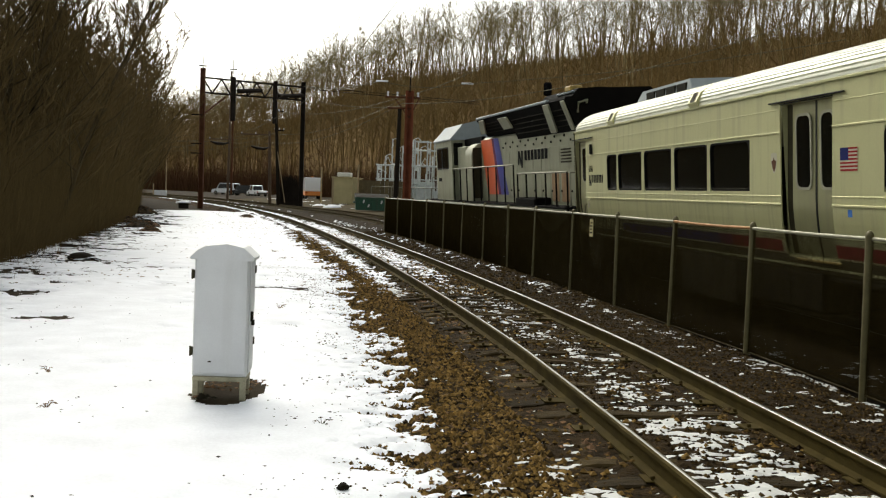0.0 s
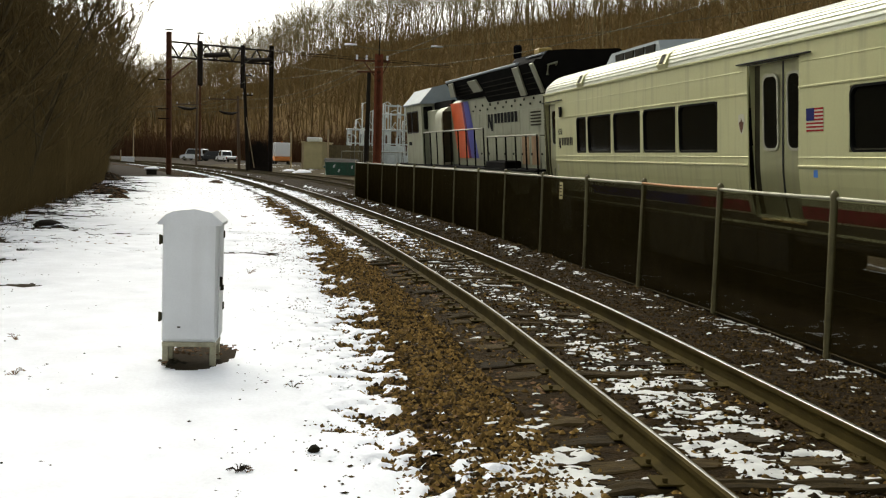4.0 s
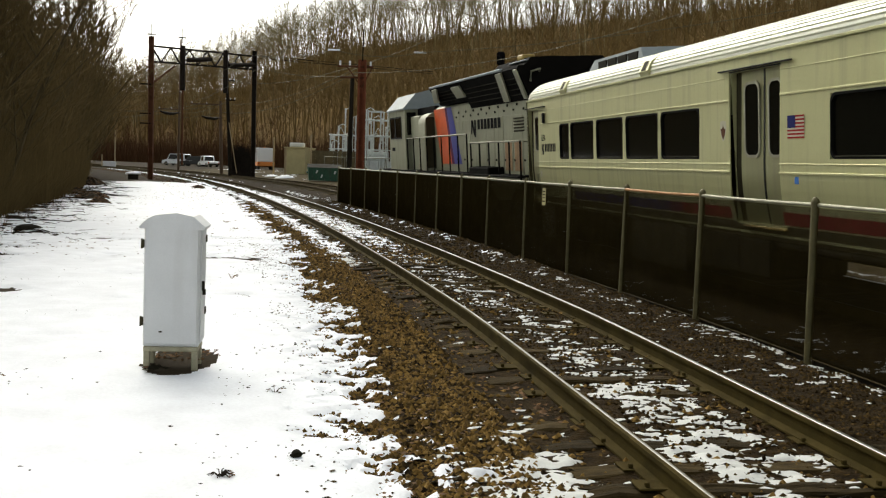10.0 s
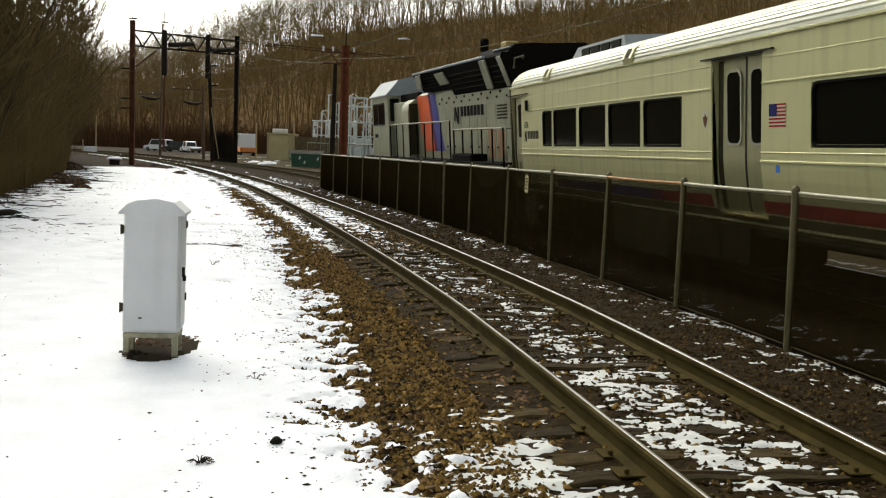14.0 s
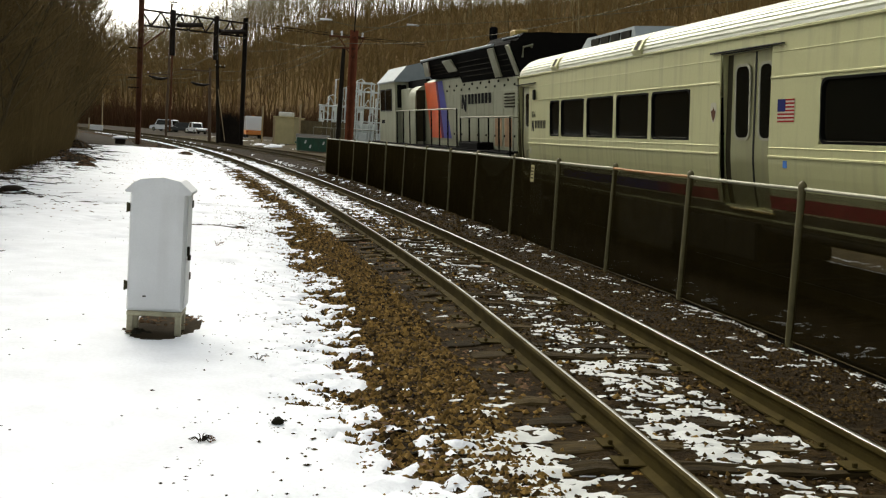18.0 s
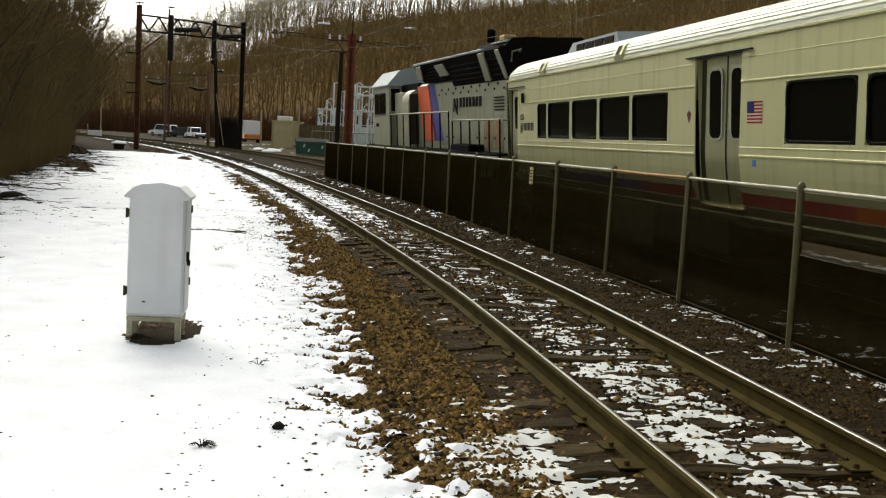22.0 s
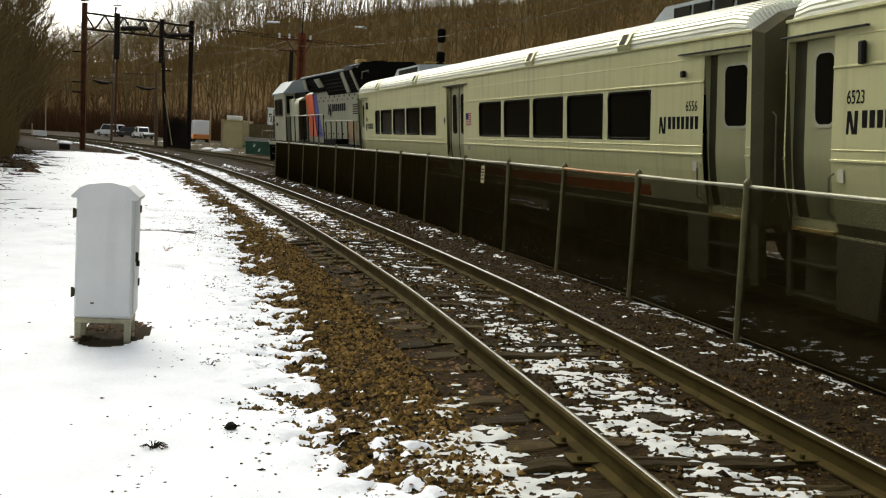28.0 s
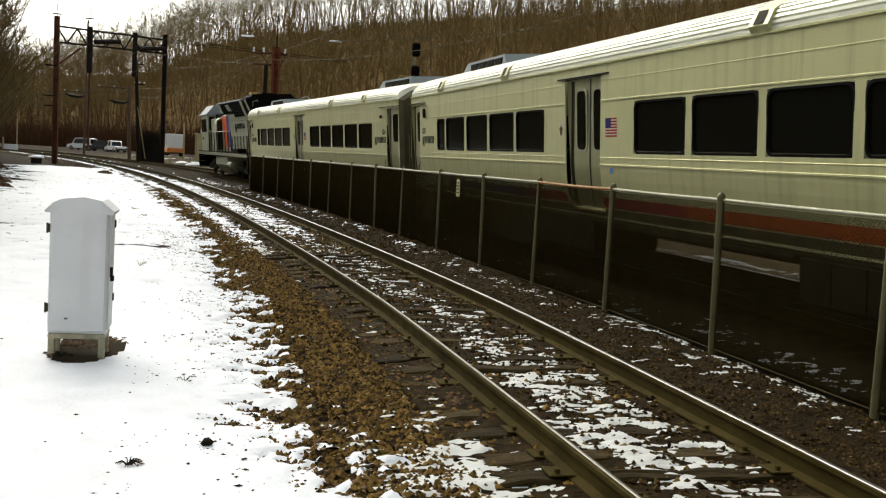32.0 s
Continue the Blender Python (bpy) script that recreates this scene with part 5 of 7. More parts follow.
        part("hood_link", Build().box((sgn * 0.9, 2.7, 3.2), (0.16, 2.6, 1.2), 0.02), LOCODARK, root, "black panel between hood and cab")
        # slanted bands
        for cols, (t0, t1, b0, b1) in ((LOCOORANGE, (-0.02, 1.44, -0.75, 0.62)), (PURPLE, (-0.26, -0.02, -1.05, -0.75)), (LOCOBLUE, (-0.86, -0.26, -1.96, -1.05))):
            v = [(sgn * 1.016, y, z) for y, z in ((b0, 1.75), (b1, 1.75), (t1, 3.64), (t0, 3.64))]
            part("band", Build().add(v, [(0, 1, 2, 3) if sgn > 0 else (3, 2, 1, 0)]), cols, root, cols.name.replace("locomotive_", "").replace("_band", "") + " slanted band")
        logo_shapes(root, sgn * 1.022, -6.1, -3.1, 2.7, 3.12, sgn)
        # hood doors: seams, latches, grille
        for k in range(9):
            y = -8.3 + k * 0.82
            rust = k in (1, 2)
            part("hood_door", Build().box((sgn * 1.004, y, 2.42), (0.012, 0.76, 1.45), 0.004), LOCOGREY, root)
            if rust:
                part("door_panel", Build().box((sgn * 1.012, y, 2.0), (0.01, 0.6, 0.78), 0.004), RUSTYDOOR, root, "rust-tan lower door panel")
            for z in (1.9, 3.28):
                part("latch", Build().box((sgn * 1.02, y + 0.28, z), (0.03, 0.07, 0.06), 0.008), CARDARK, root, "dark latch")
            part("lifting_eye", Build().box((sgn * 1.01, y, 3.42), (0.03, 0.09, 0.07), 0.01), CARDARK, root)
        for k in range(5):
            part("intake_slat", Build().box((sgn * 1.02, -7.62, 2.7 + k * 0.085), (0.025, 0.8, 0.035), 0.0, 0, 0, sgn * 25), CARGREY, root)
        # handrails in two runs
        for y0, y1, zt, n in ((-4.05, 3.9, 2.69, 9), (-8.9, -4.45, 2.42, 6)):
            part("handrail", Build().tube([(sgn * 1.46, y0, zt), (sgn * 1.46, y1, zt)], 0.024, 8), GALV, root, smooth=40)
            for k in range(n):
                y = y0 + (y1 - y0) * k / (n - 1)
                part("stanchion", Build().rod((sgn * 1.46, y, 1.4), (sgn * 1.46, y, zt), 0.024, 6), LOCODARK, root)
        part("sand_box", Build().box((sgn * 1.25, -5.25, 1.6), (0.5, 1.9, 0.22), 0.03), LOCODARK, root, "black box on the walkway")
        for y in (-8.75, 7.6):
            for z in (0.45, 0.8, 1.15):
                part("step", Build().box((sgn * 1.35, y, z), (0.3, 0.5, 0.03), 0.006), CARGREY, root)
        part("fuel_tank", Build().sweep([[(sgn * x, y, z) for x, z in ((0.1, 1.2), (1.35, 1.2), (1.4, 0.75), (1.1, 0.3), (0.1, 0.28))][:: (1 if sgn > 0 else -1)] for y in (-2.0, 2.0)]), LOCOGREY, root, "grey fuel tank")
        part("air_reservoir", Build().rod((sgn * 1.25, -3.4, 0.75), (sgn * 1.25, -2.2, 0.75), 0.2, 12), LOCOGREY, root, smooth=40)
    part("low_nose", Build().sweep([[(x, y, z) for x, z in ((-1.15, 1.5), (1.15, 1.5), (1.15, 2.65), (0.9, 2.85), (-0.9, 2.85), (-1.15, 2.65))] for y in (6.8, 8.3)]), LOCOGREY, root)
    for d in (-1, 1):
        part("pilot", Build().box((0, d * 8.85, 0.85), (2.9, 0.12, 0.95), 0.03), LOCODARK, root)
        part("coupler", Build().box((0, d * 9.02, 0.86), (0.3, 0.42, 0.3), 0.04), CARDARK, root)
        part("end_rail", Build().tube([(-1.3, d * 8.7, 1.45), (-1.3, d * 8.7, 2.4), (1.3, d * 8.7, 2.4), (1.3, d * 8.7, 1.45)], 0.02, 6), GALV, root)
    wheels = []
    for y in (-5.2, 5.2):
        wheels += bogie(root, y, 0.5, (-1.37, 1.37), "truck")
    return root, wheels


# ---------------------------------------------------------------- overhead portal and poles


def lattice(b, a, c, w, r, bays, up=Vector((0, 0, 1))):
    """Two chords and the zigzag between them."""
    a, c = Vector(a), Vector(c)
    b.rod(a, c, r, 6).rod(a - up * w, c - up * w, r, 6)
    for k in range(bays):
        p, q = a.lerp(c, k / bays), a.lerp(c, (k + 1) / bays)
        m = (p + q) / 2
        b.rod(p, m - up * w, r * 0.8, 5).rod(m - up * w, q, r * 0.8, 5)
    return b


def h_column(base, top, w, mat_, parent, name="column"):
    a, c = Vector(base), Vector(top)
    b = Build()
    for dx in (-w / 2, w / 2):
        b.box(((a.x + c.x) / 2 + dx, (a.y + c.y) / 2, (a.z + c.z) / 2), (0.03, w, c.z - a.z), 0.0)
    b.box(((a.x + c.x) / 2, (a.y + c.y) / 2, (a.z + c.z) / 2), (w, 0.03, c.z - a.z))
    k = a.z + 0.4
    while k < c.z - 0.3:
        b.box((a.x, a.y - w / 2, k), (w, 0.015, 0.1), 0.0, 0, 0, 35)
        k += 0.6
    return part(name, b, mat_, parent)


portal = thing("catenary_portal", pose(0, 0, 0), "rust-brown steel overhead line portal with a lattice beam across the tracks", "overhead portal")
PA, PB = Vector((-20.4, 85.5, 11.0)), Vector((-13.9, 99.0, 11.78))
h_column((PA.x, PA.y, -0.4), PA + Vector((0, 0, 0.5)), 0.36, RUSTSTEEL, portal)
h_column((PB.x, PB.y, 0.0), PB + Vector((0, 0, 0.2)), 0.36, DARKSTEEL, portal)
beam = lattice(Build(), PA + Vector((0, 0, -0.3)), PB + Vector((0, 0, -0.3)), 1.25, 0.09, 6)
part("lattice_beam", beam, DARKSTEEL, portal)
part("brace", Build().rod(PA + Vector((0, 0, -3.4)), PA.lerp(PB, 0.2) + Vector((0, 0, -1.8)), 0.07, 6), RUSTSTEEL, portal)
for k, drop, w in ((0.275, 3.8, 0.38), (0.69, 3.9, 0.38)):
    p = PA.lerp(PB, k)
    part("drop_post", Build().box((p.x, p.y, p.z - drop / 2), (w, w, drop), 0.03), DARKSTEEL, portal)
part("insulator_beam", Build().rod(PA.lerp(PB, 0.32) + Vector((0, 0, -1.2)), PA.lerp(PB, 0.54) + Vector((0, 0, -0.95)), 0.2, 8), DARKSTEEL, portal)
part("insulator_beam", Build().rod(PA.lerp(PB, 0.72) + Vector((0, 0, -1.35)), PB + Vector((0, 0, -1.1)), 0.2, 8), DARKSTEEL, portal)
for k0, k1, dz in ((0.08, 0.24, -5.7), (0.46, 0.64, -6.1)):  # sagging strain insulators with their steady arms
    a, c = PA.lerp(PB, k0) + Vector((0, 0, dz + 0.1)), PA.lerp(PB, k1) + Vector((0, 0, dz))
    part("strain_insulator", Build().tube([a, a.lerp(c, 0.3) + Vector((0, 0, -0.12)), a.lerp(c, 0.7) + Vector((0, 0, -0.14)), c], [0.06, 0.13, 0.13, 0.06], 8), DARKSTEEL, portal)
part("drop_pipe", Build().rod(PA.lerp(PB, 0.275) + Vector((0, 0, -3.7)), PA.lerp(PB, 0.275) + Vector((0, 0, -10.2)), 0.09, 8), RUSTSTEEL, portal, "thin rusty down pipe")
for dz in (-3.4, -5.8, -6.6):
    part("side_arm", Build().box(PA + Vector((-0.45, 0, dz)), (0.9, 0.12, 0.1), 0.01), DARKSTEEL, portal)
for p in (PA, PA.lerp(PB, 0.27)):
    part("finial", Build().rod(p + Vector((0, 0, 0.2)), p + Vector((0, 0, 1.5)), 0.035, 5).box(p + Vector((0, 0, 0.65)), (0.7, 0.12, 0.1)), DARKSTEEL, portal)
far_beam = lattice(Build(), PB + Vector((0, 0, -0.2)), PB + Vector((17.5, 16, 0.3)), 0.25, 0.025, 4)
part("cross_span", far_beam, DARKSTEEL, portal)


def wood_pole(base, top, r, m, arms=(), label="tall weathered wooden line pole"):
    b, t = Vector(base), Vector(top)
    root = thing("utility_pole", Matrix.Translation(b), label, "utility pole", group="line poles")
    part("shaft", Build().tube([(0, 0, -0.3), (t - b) * 0.5, t - b], [r, r * 0.85, r * 0.7], 10), m, root, smooth=50)
    for z, w, d in arms:
        k = z / (t - b).z
        c = (t - b) * k
        arm = part("cross_arm", Build().box((c.x + d, c.y, c.z), (w, 0.12, 0.14), 0.015), m, root)
        for q in (-0.45, 0.0, 0.45):
            part("insulator", Build().tube([(c.x + d + q * w, c.y, c.z + 0.07), (c.x + d + q * w, c.y, c.z + 0.13), (c.x + d + q * w, c.y, c.z + 0.24)], [0.03, 0.07, 0.05], 8), PORCELAIN, arm)
    return root


wood_pole((-27.0, 127.2, 0.3), (-26.8, 127.2, 16.0), 0.16, BROWNPOLE, ((7.2, 3.2, -1.0),))
wood_pole((-20.2, 118.3, 0.2), (-20.4, 118.3, 8.2), 0.2, BROWNPOLE, ((7.6, 3.6, -1.6),))
wood_pole((-17.6, 108.6, 0.2), (-18.2, 108.6, 11.9), 0.21, CREOSOTE, ((7.6, 1.0, 0.3), (9.6, 1.0, 0.3)))
wood_pole((-45.0, 165, 0.4), (-45.0, 165, 5.6), 0.1, PALEPOLE, (), "slender pale post beside the far track")
guy = Build().rod((-17.9, 108.5, 6.0), (-16.9, 108.3, 0.2), 0.05, 6)
tagged(part("pole_guard", guy, PALEPOLE), "pale guy guard leaning against a line pole", "guy wire")
wood_pole((-3.32, 70.0, 0.0), (-3.22, 70.0, 7.4), 0.19, CREOSOTE, (), "black creosoted wooden pole")

mast = thing("steel_mast", pose(-2.75, 75.0, -0.25), "red-brown steel catenary mast with cross arms", "mast")
mb = Build()
for dx in (-0.22, 0.22):
    mb.box((dx, 0, 4.7), (0.16, 0.36, 9.4), 0.008)
mb.box((0, 0.1, 4.7), (0.4, 0.03, 9.4))
part("column", mb, REDSTEEL, mast)
lac = Build()
for k in range(16):
    lac.rod((-0.22 if k % 2 else 0.22, -0.16, k * 0.58), (0.22 if k % 2 else -0.22, -0.16, (k + 1) * 0.58), 0.025, 4)
part("lacing", lac, REDSTEEL, mast)
for z, w, d in ((8.9, 2.6, -0.5), (8.1, 1.8, -0.7)):
    part("cross_arm", Build().box((d, 0, z), (w, 0.14, 0.13), 0.015), RUSTSTEEL, mast)
for dx in (-1.1, 0.7):
    part("arm_brace", Build().rod((0, -0.1, 7.4), (dx, -0.1, 8.85), 0.05, 6), RUSTSTEEL, mast)
part("top_pole", Build().rod((0, 0, 9.3), (0.05, 0, 11.6), 0.05, 6), DARKSTEEL, mast)
for x in (-1.6, -0.9, 0.6):
    part("insulator", Build().tube([(x, 0, 8.98), (x, 0, 9.1), (x, 0, 9.2), (x, 0, 9.3)], [0.09, 0.05, 0.09, 0.05], 8), PORCELAIN, mast)

# long pale insulators hung in the cross-spans, and the wires
for k, p in enumerate(((-3.85, 60, 8.18), (1.15, 60, 8.2))):
    ins = thing("line_insulator", pose(*p, 0, 0, 5), "pale rod insulator in the overhead wires", "insulator")
    part("rod", Build().tube([(-0.36, 0, 0), (-0.34, 0, 0), (0.34, 0, 0), (0.36, 0, 0)], [0.02, 0.05, 0.05, 0.02], 8), PORCELAIN, ins, smooth=40)


def wire(pts, r=0.02, label="thin overhead line wire", sag=0.4):
    path = []
    for a, b in zip(pts, pts[1:]):
        a, b = Vector(a), Vector(b)
        for k in range(8):
            u = k / 8
            path.append(a.lerp(b, u) - Vector((0, 0, sag * 4 * u * (1 - u))))
    path.append(Vector(pts[-1]))
    w = part("overhead_wire", Build().tube(path, r * 0.85, 4), LINEWIRE)
    return tagged(w, label, "wire", group="overhead wires")


for off, z0, z1 in ((-0.35, 6.4, 6.6), (-0.3, 7.55, 7.9)):
    wire([line1(6, off, z0), line1(46, off, z0), line1(90, off, z1), line1(150, off, z1)], 0.012, sag=0.2)
wire([(-40, 128, 8.0), (-20, 118, 7.9), (-2.5, 75, 8.9), (10, 40, 13)], 0.022, sag=1.0)
wire([(-46, 130, 6.6), (-20, 118, 6.9), (-3.3, 75, 8.2), (16, 48, 10.2)], 0.022, sag=1.0)
wire([(-60, 140, 7.0), (-27, 127, 7.8), (-18, 108.6, 9.8), (-2.5, 75.0, 9.0)], 0.022, sag=0.8)
wire([(-60, 141, 6.0), (-27, 127, 7.1), (-18, 108.6, 7.7)], 0.022, sag=0.5)
wire([PB + Vector((0, 0, -0.2)), (-3.85, 60, 8.18), (1.15, 60, 8.2), (20, 52, 10.2)], 0.02, sag=0.3)
wire([PB + Vector((0, 0, -1.2)), (-2.5, 75, 8.1)], 0.02, sag=0.5)

# signal heads on a bracket behind the train
sig = thing("railway_signal", pose(7.2, 75.2, -0.35), "black railway signal heads on a galvanised bracket mast", "railway signal")
part("mast", Build().rod((0, 0, -0.3), (0, 0, 9.4), 0.1, 10), GALV, sig, smooth=40)
part("platform", Build().box((-0.3, 0, 7.0), (1.6, 0.9, 0.06), 0.01), GALV, sig)
rl = {-0.42: Build(), 0.42: Build()}
for x in (-1.05, -0.3, 0.45):
    for y in (-0.42, 0.42):
        rl[y].rod((x, y, 7.0), (x, y, 8.0), 0.025, 5)
for y in (-0.42, 0.42):
    rl[y].rod((-1.05, y, 8.0), (0.45, y, 8.0), 0.025, 5).rod((-1.05, y, 7.5), (0.45, y, 7.5), 0.02, 5)
for y in (-0.42, 0.42):
    part("platform_rail", rl[y], STEPGOLD, sig, "dull yellowish platform railing")
for z in (9.95, 8.3):
    hd = part("signal_head", Build().box((0.1, -0.2, z), (0.6, 0.3, 1.0), 0.12), SIGNALBLACK, sig)
    for dz in (-0.22, 0.22):
        part("lamp_hood", Build().tube([(0.1, -0.34, z + dz), (0.1, -0.62, z + dz)], [0.16, 0.17], 12), SIGNALBLACK, hd, smooth=40)
part("ladder", Build().rod((0.35, 0.2, 0), (0.35, 0.2, 7.0), 0.025, 5).rod((0.6, 0.2, 0), (0.6, 0.2, 7.0), 0.025, 5), GALV, sig)

# ---------------------------------------------------------------- bare trees


def grow(rng, height, r0, limbs, twigs, spread, lean=0.0, sides=(6, 4, 3), low=0.25, far=False):
    """Two meshes of one bare tree: the stem with its limbs, and the crown of branches and twigs."""
    stem, crown = Build(), Build()
    path, p = [], Vector((0, 0, -0.3))
    d = Vector((lean * rng.uniform(-1, 1), lean * rng.uniform(-1, 1), 1)).normalized()
    n = 7
    for k in range(n + 1):
        path.append(p.copy())
        d = (d + Vector((rng.uniform(-0.12, 0.12), rng.uniform(-0.12, 0.12), 0.05))).normalized()
        p = p + d * (height / n)
    stem.tube(path, [r0 * (1 - 0.9 * k / n) + 0.006 for k in range(n + 1)], sides[0], cap=False)

    def at(k):
        q = min(k, 0.999) * n
        i = int(q)
        return path[i].lerp(path[i + 1], q - i)

    tips = []
    for k in range(limbs):
        u = low + (0.95 - low) * (k + rng.random()) / limbs
        a = rng.uniform(0, 2 * math.pi)
        ln = height * spread * (1.15 - u) * rng.uniform(0.6, 1.1)
        q, dd = at(u), Vector((math.cos(a), math.sin(a), rng.uniform(0.15, 0.9) if far else rng.uniform(0.5, 1.3))).normalized()
        pts = [q.copy()]
        for j in range(3):
            dd = (dd + Vector((rng.uniform(-0.2, 0.2), rng.uniform(-0.2, 0.2), 0.18))).normalized()
            q = q + dd * ln / 3
            pts.append(q.copy())
        rl = r0 * (1 - 0.85 * u) * (0.36 if far else 0.5)
        stem.tube(pts, [rl, rl * 0.75, rl * 0.5, rl * 0.22], sides[1], cap=False)
        tips.append((pts, ln))
    per = max(1, twigs // (limbs * 6))
    for pts, ln in tips:
        for j in range(6):
            u = rng.uniform(0.25, 1.0) * 2.999
            q = pts[int(u)].lerp(pts[int(u) + 1], u - int(u))
            dd = ((pts[3] - pts[0]).normalized() + Vector((rng.uniform(-0.9, 0.9), rng.uniform(-0.9, 0.9), rng.uniform(-0.2, 0.7)))).normalized()
            bl = ln * rng.uniform(0.3, 0.6)
            e1 = q + dd * bl * 0.5
            e2 = e1 + (dd + Vector((rng.uniform(-0.4, 0.4), rng.uniform(-0.4, 0.4), 0.25))).normalized() * bl * 0.5
            if far:
                sd = dd.cross(Vector((rng.uniform(-1, 1), rng.uniform(-1, 1), rng.uniform(-1, 1)))).normalized() * 0.022
                crown.add([q - sd, q + sd, e1 + sd * 0.7, e1 - sd * 0.7, e2], [(0, 1, 2, 3), (3, 2, 4)])
            else:
                crown.tube([q, e1, e2], [0.015, 0.011, 0.006], sides[2], cap=False)
            for t in range(per):
                b = q.lerp(e1, rng.random()) if rng.random() < 0.4 else e1.lerp(e2, rng.random())
                w = (dd + Vector((rng.uniform(-1, 1), rng.uniform(-1, 1), rng.uniform(-0.3, 0.9)))).normalized() * rng.uniform(0.25, 0.8) * max(0.5, bl * 0.5)
                sd = w.cross(Vector((rng.uniform(-1, 1), rng.uniform(-1, 1), rng.uniform(-1, 1)))).normalized() * (0.014 if far else 0.0075)
                m = b + w * 0.55 + Vector((0, 0, 0.04))
                crown.add([b - sd, b + sd, m + sd * 0.7, m - sd * 0.7, b + w], [(0, 1, 2, 3), (3, 2, 4)])
    return stem, crown


WOODS = random.Random(23)
near_trees = []
for k in range(7):
    st, cr = grow(WOODS, WOODS.uniform(9, 13.5), WOODS.uniform(0.045, 0.085), 26, 2100, 0.36, 0.2, low=0.06)
    near_trees.append((st.mesh("trunk", BARK, 60), cr.mesh("crown", TWIG)))


def bare_tree(k, at, scale=1.0):
    root = thing("bare_tree", at @ Matrix.Scale(scale, 4), "leafless slender tree with grey-brown bark in the trackside thicket", "tree", group="thicket trees")
    part("trunk", near_trees[k][0], None, root)
    part("crown", near_trees[k][1], None, root, "fine bare brown twigs")
    return root


firsts = {}
placed = []
while len(placed) < 235:
    s = 13 + 118 * WOODS.random() ** 1.15
    o = -10.2 - WOODS.random() ** 1.4 * 17 - (1.2 if s < 24 else 0)
    if any(abs(s - a) < 0.8 and abs(o - b) < 0.8 for a, b in placed):
        continue
    placed.append((s, o))
    p = line1(s, o)
    p.z = float(ground_z(p.x, p.y))
    k, sc = WOODS.randrange(7), WOODS.uniform(0.8, 1.35)
    m = Matrix.Translation(p) @ pose(0, 0, 0, WOODS.uniform(-4, 4), WOODS.uniform(-4, 4), WOODS.uniform(0, 360))
    if k in firsts:
        t = copy_thing(firsts[k], m)
        t.scale = (sc, sc, sc)
    else:
        firsts[k] = bare_tree(k, m, sc)


for s, o in ((34, -11.4), (40, -11.2), (47, -11.2), (53, -11.0), (58, -11.1), (62, -10.9), (67, -10.6), (71, -10.2), (76, -9.8), (81, -9.6), (86, -10.2), (92, -9.8), (99, -10.2), (106, -10.0), (114, -10.5), (122, -10.2), (130, -11), (140, -11), (150, -12)):
    p = line1(s, o)
    p.z = float(ground_z(p.x, p.y))
    t = copy_thing(firsts[WOODS.choice(sorted(firsts))], Matrix.Translation(p) @ pose(0, 0, 0, WOODS.uniform(-3, 3), WOODS.uniform(-3, 3), WOODS.uniform(-30, 30)))
    sc = WOODS.uniform(1.2, 1.5)
    t.scale = (sc, sc, sc * 0.95)


def slivers(name, n, place, hgt, r, material, label, category, seed, curve=0.35):
    """Many thin upright stems in one object."""
    g = np.random.default_rng(seed)
    X, Y = place(g, n)
    n = len(X)
    Z = ground_z(X, Y) - 0.05
    H = g.uniform(*hgt, n)
    a, t = g.uniform(0, 2 * np.pi, n), g.uniform(0.05, curve, n)
    dx, dy = np.cos(a) * t, np.sin(a) * t
    R = r * g.uniform(0.6, 1.4, n)
    V = np.zeros((n, 7, 3))
    for j in range(3):
        w = 2 * np.pi * j / 3
        V[:, j] = np.stack([X + R * np.cos(w), Y + R * np.sin(w), Z], -1)
        V[:, 3 + j] = np.stack([X + dx * H * 0.35 + 0.7 * R * np.cos(w), Y + dy * H * 0.35 + 0.7 * R * np.sin(w), Z + H * 0.55], -1)
    V[:, 6] = np.stack([X + dx * H, Y + dy * H, Z + H], -1)
    f = [(0, 1, 4, 3), (1, 2, 5, 4), (2, 0, 3, 5)]
    g3 = [(3, 4, 6), (4, 5, 6), (5, 3, 6)]
    base = 7 * np.arange(n)[:, None]
    faces = [tuple(q) for ff in f for q in (base + np.array(ff)).tolist()] + [tuple(q) for ff in g3 for q in (base + np.array(ff)).tolist()]
    me = bpy.data.meshes.new(name)
    me.from_pydata(V.reshape(-1, 3).tolist(), [], faces)
    me.materials.append(material)
    me.update()
    return tagged(new(name, me), label, category, kind="stuff")


def along(s0, s1, o0, o1, power=1.0):
    def f(g, n):
        S, O = g.uniform(s0, s1, n), o0 + (o1 - o0) * g.uniform(0, 1, n) ** power
        u = np.maximum(0.0, S - 12) / 38
        rad = RAD + O - 1.6 * (1 - np.exp(-(u**1.2)))
        return CX + rad * np.cos(TH0 + S / RAD), CY + rad * np.sin(TH0 + S / RAD)

    return f


